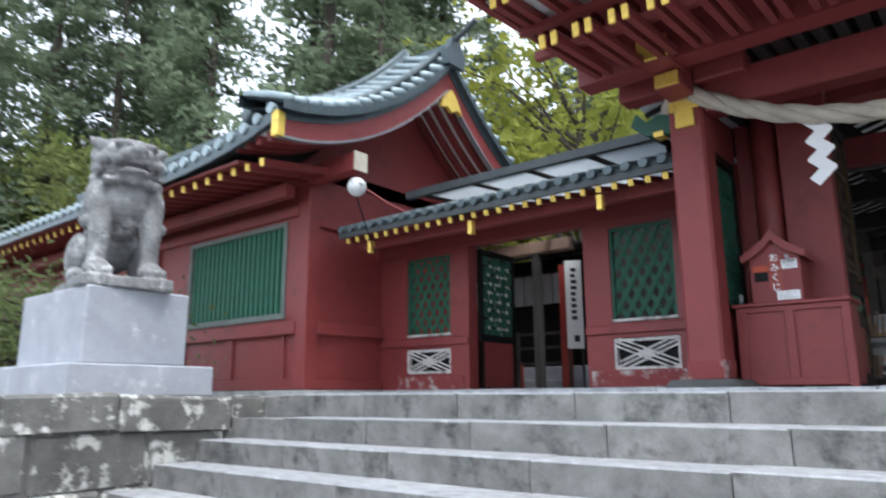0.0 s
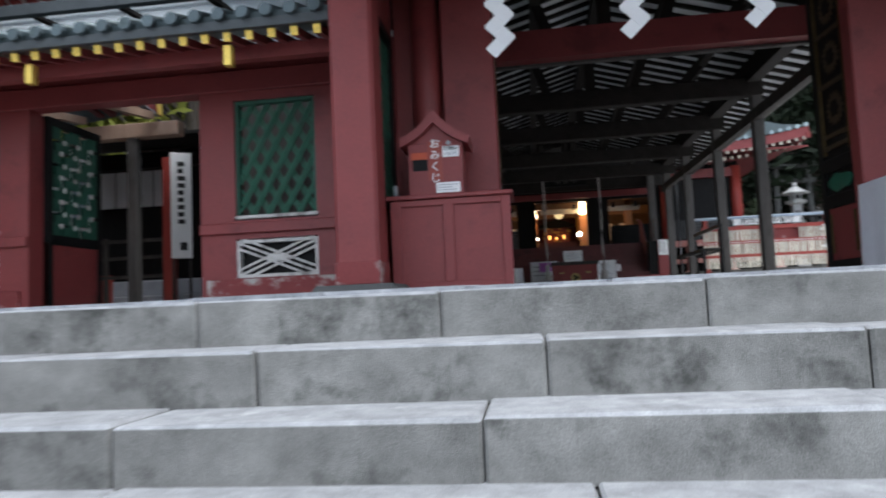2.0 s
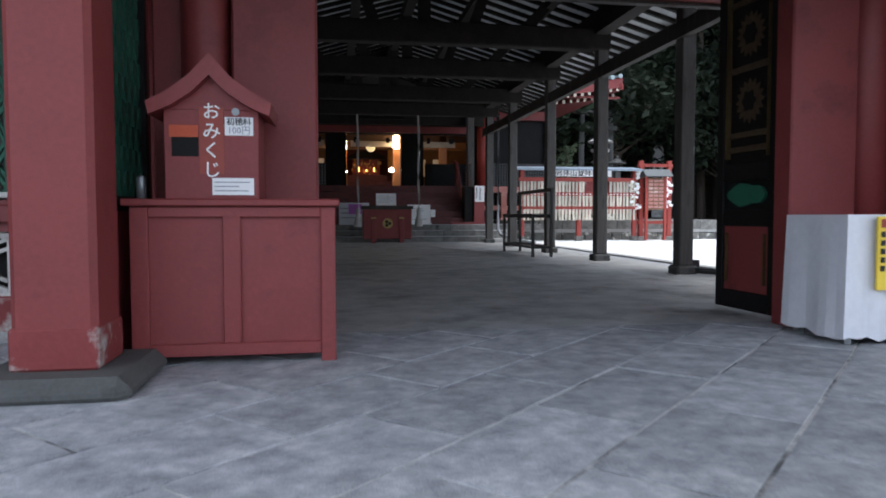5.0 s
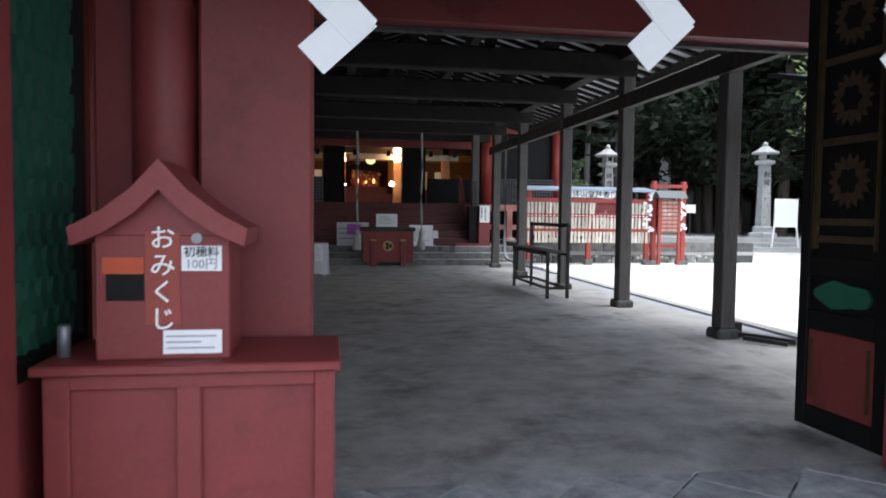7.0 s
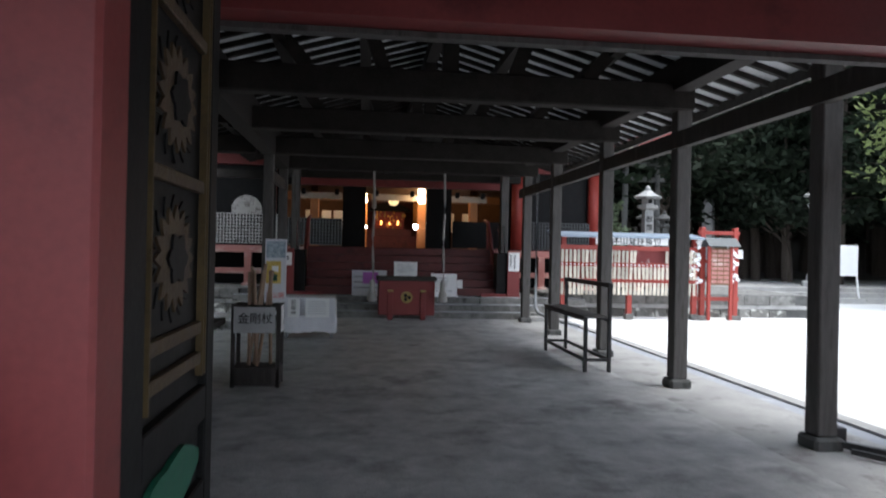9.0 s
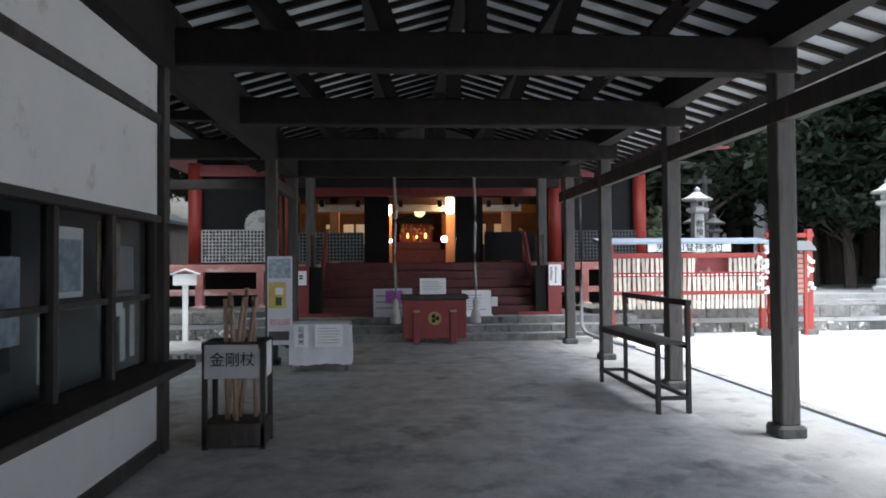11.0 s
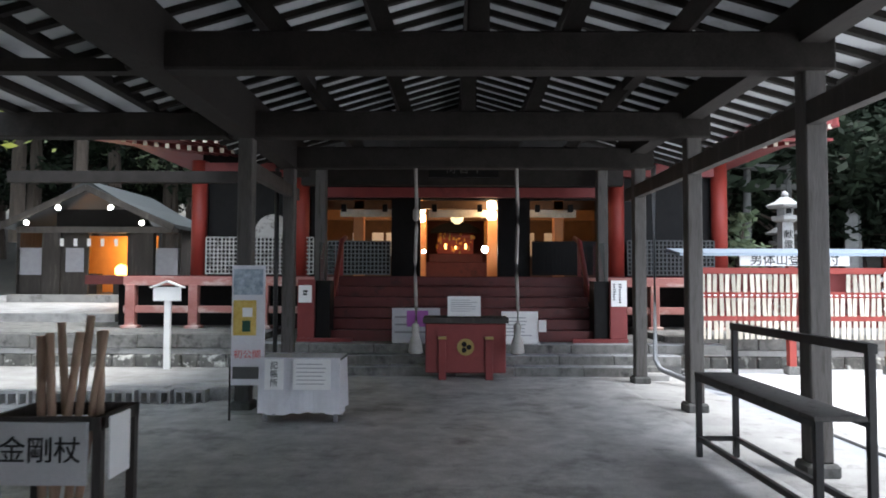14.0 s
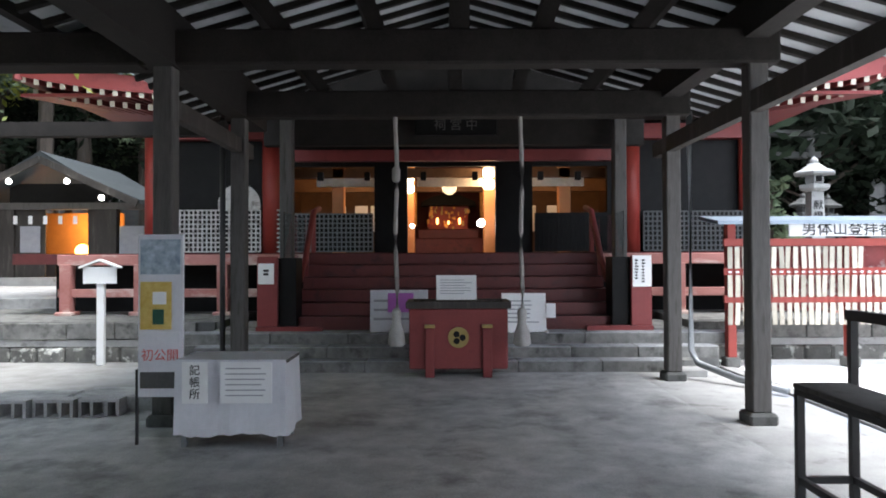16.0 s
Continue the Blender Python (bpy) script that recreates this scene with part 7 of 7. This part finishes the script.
def conifer(name, h, r, seed, leaf, label):
    rng = np.random.default_rng(seed)
    t = thing(name, (0, 0, -50), label, "tree", "background trees")
    bm = bmesh.new()
    bend = rng.uniform(-0.25, 0.25, 2)
    stem = [(bend[0] * math.sin(3 * u), bend[1] * math.sin(2.3 * u), h * u) for u in np.linspace(0, 1, 9)]
    tube(bm, stem, [0.24 * (1 - 0.9 * u) + 0.02 for u in np.linspace(0, 1, 9)], 8)
    pts = []
    n = int(h * 3.4)
    for i in range(n):
        u = 0.22 + 0.78 * (i + rng.uniform()) / n
        ang = rng.uniform(0, 2 * math.pi)
        reach = r * (1.05 - u) ** 0.7 * rng.uniform(0.55, 1.15)
        z = h * u
        p0 = np.array([bend[0] * math.sin(3 * u), bend[1] * math.sin(2.3 * u), z])
        p1 = p0 + np.array([math.cos(ang) * reach, math.sin(ang) * reach, rng.uniform(-0.3, 0.25) * reach])
        tube(bm, (p0.tolist(), ((p0 + p1) / 2 + np.array([0, 0, 0.08 * reach])).tolist(), p1.tolist()), (0.05 * (1.1 - u) + 0.012, 0.03 * (1.1 - u) + 0.01, 0.008), 5, False)
        for f in np.linspace(0.3, 1.08, 7):
            c = p0 + (p1 - p0) * f
            k = rng.integers(9, 17) if leaf is not DARKLEAF else rng.integers(12, 22)
            pts.append(c + rng.normal(size=(k, 3)) * np.array([0.24, 0.24, 0.09]) * (0.5 + 0.5 * reach))
    part("trunk", bm, BARK, t)
    part("crown", foliage(np.concatenate(pts), 0.15 if leaf is not DARKLEAF else 0.22, rng), leaf, t)
    return t


def broadleaf(name, h, r, seed, leaf, label):
    rng = np.random.default_rng(seed)
    t = thing(name, (0, 0, -50), label, "tree", "background trees")
    bm = bmesh.new()
    tube(bm, [(0.1 * math.sin(4 * u), 0.1 * math.cos(3 * u), h * 0.75 * u) for u in np.linspace(0, 1, 6)], [0.2 * (1 - 0.8 * u) + 0.02 for u in np.linspace(0, 1, 6)], 8)
    pts = []
    for i in range(46):
        u = rng.uniform(0.3, 0.8)
        ang, reach = rng.uniform(0, 2 * math.pi), r * rng.uniform(0.3, 1.0)
        p0 = np.array([0, 0, h * 0.7 * u])
        p1 = p0 + np.array([math.cos(ang) * reach, math.sin(ang) * reach, rng.uniform(0.1, 0.5) * (h * 0.5)])
        tube(bm, (p0.tolist(), ((p0 + p1) / 2 + np.array([0, 0, 0.15 * reach])).tolist(), p1.tolist()), (0.05, 0.03, 0.008), 5, False)
        for f in (0.55, 0.75, 0.9, 1.0, 1.05):
            c = p0 + (p1 - p0) * f + rng.normal(size=3) * 0.15
            pts.append(c + rng.normal(size=(rng.integers(18, 40) if leaf is not DARKLEAF else rng.integers(18, 32), 3)) * np.array([0.38, 0.38, 0.2]))
    part("trunk", bm, BARK, t)
    part("crown", foliage(np.concatenate(pts), 0.05 if h < 4 else 0.13 if leaf is not DARKLEAF else 0.18, rng, 0.7), leaf, t)
    return t


kinds = [conifer("pine_tree", 17, 3.4, 1, PINE, "tall pine tree with layered needle clumps"), conifer("pine_tree", 20, 3.0, 2, PINE, "tall pine tree with layered needle clumps"),
         broadleaf("broadleaf_tree", 9, 3.2, 3, LEAF, "leafy green broadleaf tree behind buildings"), broadleaf("yellow_tree", 10, 3.6, 4, LEAF_Y, "bright yellow-green broadleaf tree on slope"),
         conifer("cedar_tree", 18, 4.2, 5, DARKLEAF, "cedar tree with shade in its near-black leaf colour"), broadleaf("dark_tree", 8, 3.6, 6, DARKLEAF, "broadleaf tree with shade in its near-black leaf colour"),
         broadleaf("maple_tree", 9, 3.2, 13, LEAF_D, "dull green maple tree beside courtyard")]
rnd = random.Random(21)
spots = []
for i in range(95):                                   # wood behind the side building
    a, d = radians(rnd.uniform(-74, -16)), rnd.uniform(17, 46)
    x, y = 2.3 + d * math.sin(a), 1.7 + d * math.cos(a)
    if (-1.03 < a < -0.9) or (a > -0.62 and d < 27) or y < 12.8 or x > -6.5 or (y > 21 and x > -13) or (x > -16.5 and y < 13.5):
        continue
    spots.append((rnd.choice((0, 1, 0, 1, 2, 2)), x, y, max(0.0, (d - 26) * 0.16), rnd.uniform(1.0, 1.4)))
for x, y, k in ((-27, 9.0, 1), (-33, 9.5, 1)):
    spots.append((k, x, y, -0.1, 1.25))
spots.append((3, -7.8, 21.6, 0.0, 1.5))
spots.append((3, -10.8, 24.0, 0.5, 1.35))
spots.append((0, -9.6, 27.5, 0.5, 1.1))
for x, y in ((-17.5, 13.5), (-21, 12.8)):
    spots.append((2, x, y, -0.1, 1.1))
for x, y, z in ((-17, 44, 4.5), (-20.5, 46, 5.5), (-14, 46, 6.0)):
    spots.append((3, x, y, z, 1.5))
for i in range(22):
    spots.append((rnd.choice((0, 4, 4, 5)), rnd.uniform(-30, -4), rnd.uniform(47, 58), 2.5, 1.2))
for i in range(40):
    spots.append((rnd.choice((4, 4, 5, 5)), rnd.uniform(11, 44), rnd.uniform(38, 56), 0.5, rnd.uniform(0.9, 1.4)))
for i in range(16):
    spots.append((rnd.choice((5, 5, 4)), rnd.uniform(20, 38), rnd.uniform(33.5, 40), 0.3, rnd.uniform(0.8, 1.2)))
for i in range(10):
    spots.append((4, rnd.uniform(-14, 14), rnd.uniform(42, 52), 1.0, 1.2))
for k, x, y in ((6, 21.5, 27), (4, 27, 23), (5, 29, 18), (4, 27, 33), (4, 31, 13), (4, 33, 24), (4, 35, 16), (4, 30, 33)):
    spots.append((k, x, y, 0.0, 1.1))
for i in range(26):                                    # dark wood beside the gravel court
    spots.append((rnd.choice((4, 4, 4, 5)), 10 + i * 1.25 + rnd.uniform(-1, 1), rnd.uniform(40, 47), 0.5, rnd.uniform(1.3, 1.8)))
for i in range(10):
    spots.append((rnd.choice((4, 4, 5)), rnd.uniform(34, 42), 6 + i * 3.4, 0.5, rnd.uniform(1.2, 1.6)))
for k, x, y, z, s in spots:
    o = copy_thing(kinds[k], pose(x, y, z, 0, 0, rnd.uniform(0, 360)))
    o.scale = (s, s, s * rnd.uniform(0.9, 1.1))
for o in kinds:
    o.matrix_world = pose(-30 - 6 * kinds.index(o), 34 + 2 * kinds.index(o), 0)
bu = broadleaf("shrub", 2.6, 1.1, 9, LEAF_D, "leafy green shrub beside pedestal")
bu.matrix_world = pose(-6.6, 5.2, -0.9)
tagged(bu, "", "shrub")
bu2 = copy_thing(bu, pose(-7.6, 5.6, -0.7, 0, 0, 120))
# low pine beside the hall
lp = conifer("garden_pine", 3.0, 1.5, 12, PINE, "low garden pine beside hall")
lp.matrix_world = pose(9.9, 29.3, 0.2)

# ---- pieces of floor, steps and walls ----
def stone_mesh(w, d, h, bev=0.014, seed=0):
    rng = random.Random(seed)
    bm = blocks((0, 0, -h, w, d, 0))
    bmesh.ops.bevel(bm, geom=[e for e in bm.edges if max(v.co.z for v in e.verts) > -1e-6 or e.verts[0].co.xy == e.verts[1].co.xy], offset=bev, segments=1, affect="EDGES")
    for v in bm.verts:
        v.co += Vector((rng.uniform(-1, 1), rng.uniform(-1, 1), rng.uniform(-1, 1))) * 0.003
    return finish(bm, "stone_block")


rnd = random.Random(5)
lengths = (0.93, 1.04, 1.16, 1.3)
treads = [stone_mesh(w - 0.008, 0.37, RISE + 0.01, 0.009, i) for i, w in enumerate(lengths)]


def worn_skylit_top(me):
    """Upward faces turn paler, for wear and painted sky light; the rest stays rough."""
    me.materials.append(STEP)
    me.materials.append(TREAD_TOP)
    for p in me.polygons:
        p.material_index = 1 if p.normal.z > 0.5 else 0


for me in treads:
    worn_skylit_top(me)
for k in range(9):
    y, z = TOP_Y - TREAD * k, -0.02 - RISE * k
    x = (1.135 - 0.93 * 4, 1.5 - 0.93 * 4, 1.32 - 1.04 * 4)[k] if k < 3 else -2.95 - 0.2 * (k % 3)
    while x < 10.3:
        i = rnd.randrange(4)
        if k < 3 and x < 4:
            i = (0, 0, 1)[k]
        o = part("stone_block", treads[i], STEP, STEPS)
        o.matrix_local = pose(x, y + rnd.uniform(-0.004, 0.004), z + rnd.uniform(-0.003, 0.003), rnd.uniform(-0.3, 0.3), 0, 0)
        x += lengths[i]


def clip_poly(poly, x0, x1, y0, y1):
    for ax, lim, sgn in ((0, x0, 1), (0, x1, -1), (1, y0, 1), (1, y1, -1)):
        out = []
        for i in range(len(poly)):
            a, b = poly[i - 1], poly[i]
            ia, ib = (a[ax] - lim) * sgn >= 0, (b[ax] - lim) * sgn >= 0
            if ia != ib:
                t = (lim - a[ax]) / (b[ax] - a[ax])
                out.append((a[0] + t * (b[0] - a[0]), a[1] + t * (b[1] - a[1])))
            if ib:
                out.append(b)
        poly = out
        if len(poly) < 3:
            return []
    return poly


FLAGS = structure("pavement", blocks((-2.95, 6.0, -0.044, 9.5, 9.15, -0.007)), MORTAR, "diagonal flagstone pavement before gate")
S, T, GAP = 0.78, 0.425, 0.017
c45 = math.sqrt(0.5)
for j in range(-22, 36):
    for i in range(-12, 18):
        u0, v0 = i * S + (S * 0.5 if j % 2 else 0.08) + GAP / 2, j * T + GAP / 2
        quad = [(u0, v0), (u0 + S - GAP, v0), (u0 + S - GAP, v0 + T - GAP), (u0, v0 + T - GAP)]
        quad = [(1.2 + (u - v) * c45, 6.0 + (u + v) * c45) for u, v in quad]
        quad = clip_poly(quad, -2.95, 9.5, 5.975, 9.15)
        if len(quad) < 3:
            continue
        bm = bmesh.new()
        dz = rnd.uniform(-0.003, 0.003)
        up = [bm.verts.new((x, y, dz)) for x, y in quad]
        dn = [bm.verts.new((x, y, -0.03)) for x, y in quad]
        bm.faces.new(up)
        for a in range(len(quad)):
            b = (a + 1) % len(quad)
            bm.faces.new((up[a], up[b], dn[b], dn[a]))
        part("flagstone", bm, FLAG, FLAGS)
# stones of the retaining wall beside the steps
stones = [stone_mesh(w, 0.16, h, 0.03, 20 + i) for i, (w, h) in enumerate(((0.62, 0.27), (0.8, 0.27), (0.98, 0.27)))]
big = [stone_mesh(w, 0.16, h, 0.035, 30 + i) for i, (w, h) in enumerate(((0.5, 0.4), (0.68, 0.4), (0.84, 0.4)))]
row, z = 0, -0.01
while z > -1.5:
    y = 2.7 + 0.17 * row
    ms, h = (stones, 0.28) if row == 0 else (big, 0.41)
    while y < 5.9:
        i = rnd.randrange(3)
        o = part("stone", ms[i], LICHEN, WALL)
        o.matrix_local = pose(-2.95 + rnd.uniform(-0.03, 0.02), y, z + rnd.uniform(-0.008, 0.004), 0, rnd.uniform(-1.5, 1.5), 90)
        y += ((0.63, 0.81, 0.99) if row == 0 else (0.51, 0.69, 0.85))[i]
    z -= h
    row += 1
# terrace walls beside the hall
TERR = structure("terrace_wall", blocks((-20, 24.42, -0.1, -0.9, 24.5, 0.55), (6.25, 24.42, -0.1, 13.5, 24.5, 0.55)), DARKST, "low rubble terrace wall")
low_st = [stone_mesh(w, 0.12, 0.22, 0.03, 40 + i) for i, w in enumerate((0.3, 0.4, 0.5))]
up_st = [stone_mesh(w, 0.12, 0.24, 0.012, 50 + i) for i, w in enumerate((0.7, 0.95, 1.2))]
for x0, x1 in ((-11, -0.95), (6.25, 12.8)):
    for ms, ws, z in ((low_st, (0.31, 0.41, 0.51), 0.19), (up_st, (0.71, 0.96, 1.21), 0.55)):
        x = x0
        while x < x1 - 0.3:
            i = rnd.randrange(3)
            o = part("stone", ms[i], LICHEN if ms is low_st else STEP, TERR)
            o.matrix_local = pose(x, 24.34 + rnd.uniform(-0.012, 0.012), z + rnd.uniform(-0.01, 0.01))
            x += ws[i]
HS = structure("hall_steps", blocks((-0.4, 23.4, -0.1, 5.8, 23.74, 0.1)), STEP, "stone steps before hall")
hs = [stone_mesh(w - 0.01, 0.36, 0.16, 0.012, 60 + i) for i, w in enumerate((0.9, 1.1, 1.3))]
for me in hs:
    worn_skylit_top(me)
for k, (y, z) in enumerate(((23.12, 0.152), (23.42, 0.302), (23.72, 0.456))):
    x = -0.5 - 0.35 * k
    while x < 5.2 + 0.35 * k:
        i = rnd.randrange(3)
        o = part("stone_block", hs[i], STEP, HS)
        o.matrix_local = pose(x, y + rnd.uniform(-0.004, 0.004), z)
        x += (0.9, 1.1, 1.3)[i]

# dark post and board of a neighbouring shelter at the courtyard edge
sh = thing("shelter_post", (6.25, 12.1, -0.02), "dark timber shelter post with grey eave board", "post")
part("shaft", blocks((-0.07, -0.07, 0.0, 0.07, 0.07, 2.6), bevel=0.008), WOOD, sh)
part("eave_board", blocks((-0.35, -0.25, 2.35, 1.6, -0.2, 2.55)), POSTW, sh)
part("roof", bars(((0.6, -0.35, 2.56), (0.6, 0.6, 2.8), 2.0, 0.05)), ROOFDK, sh)
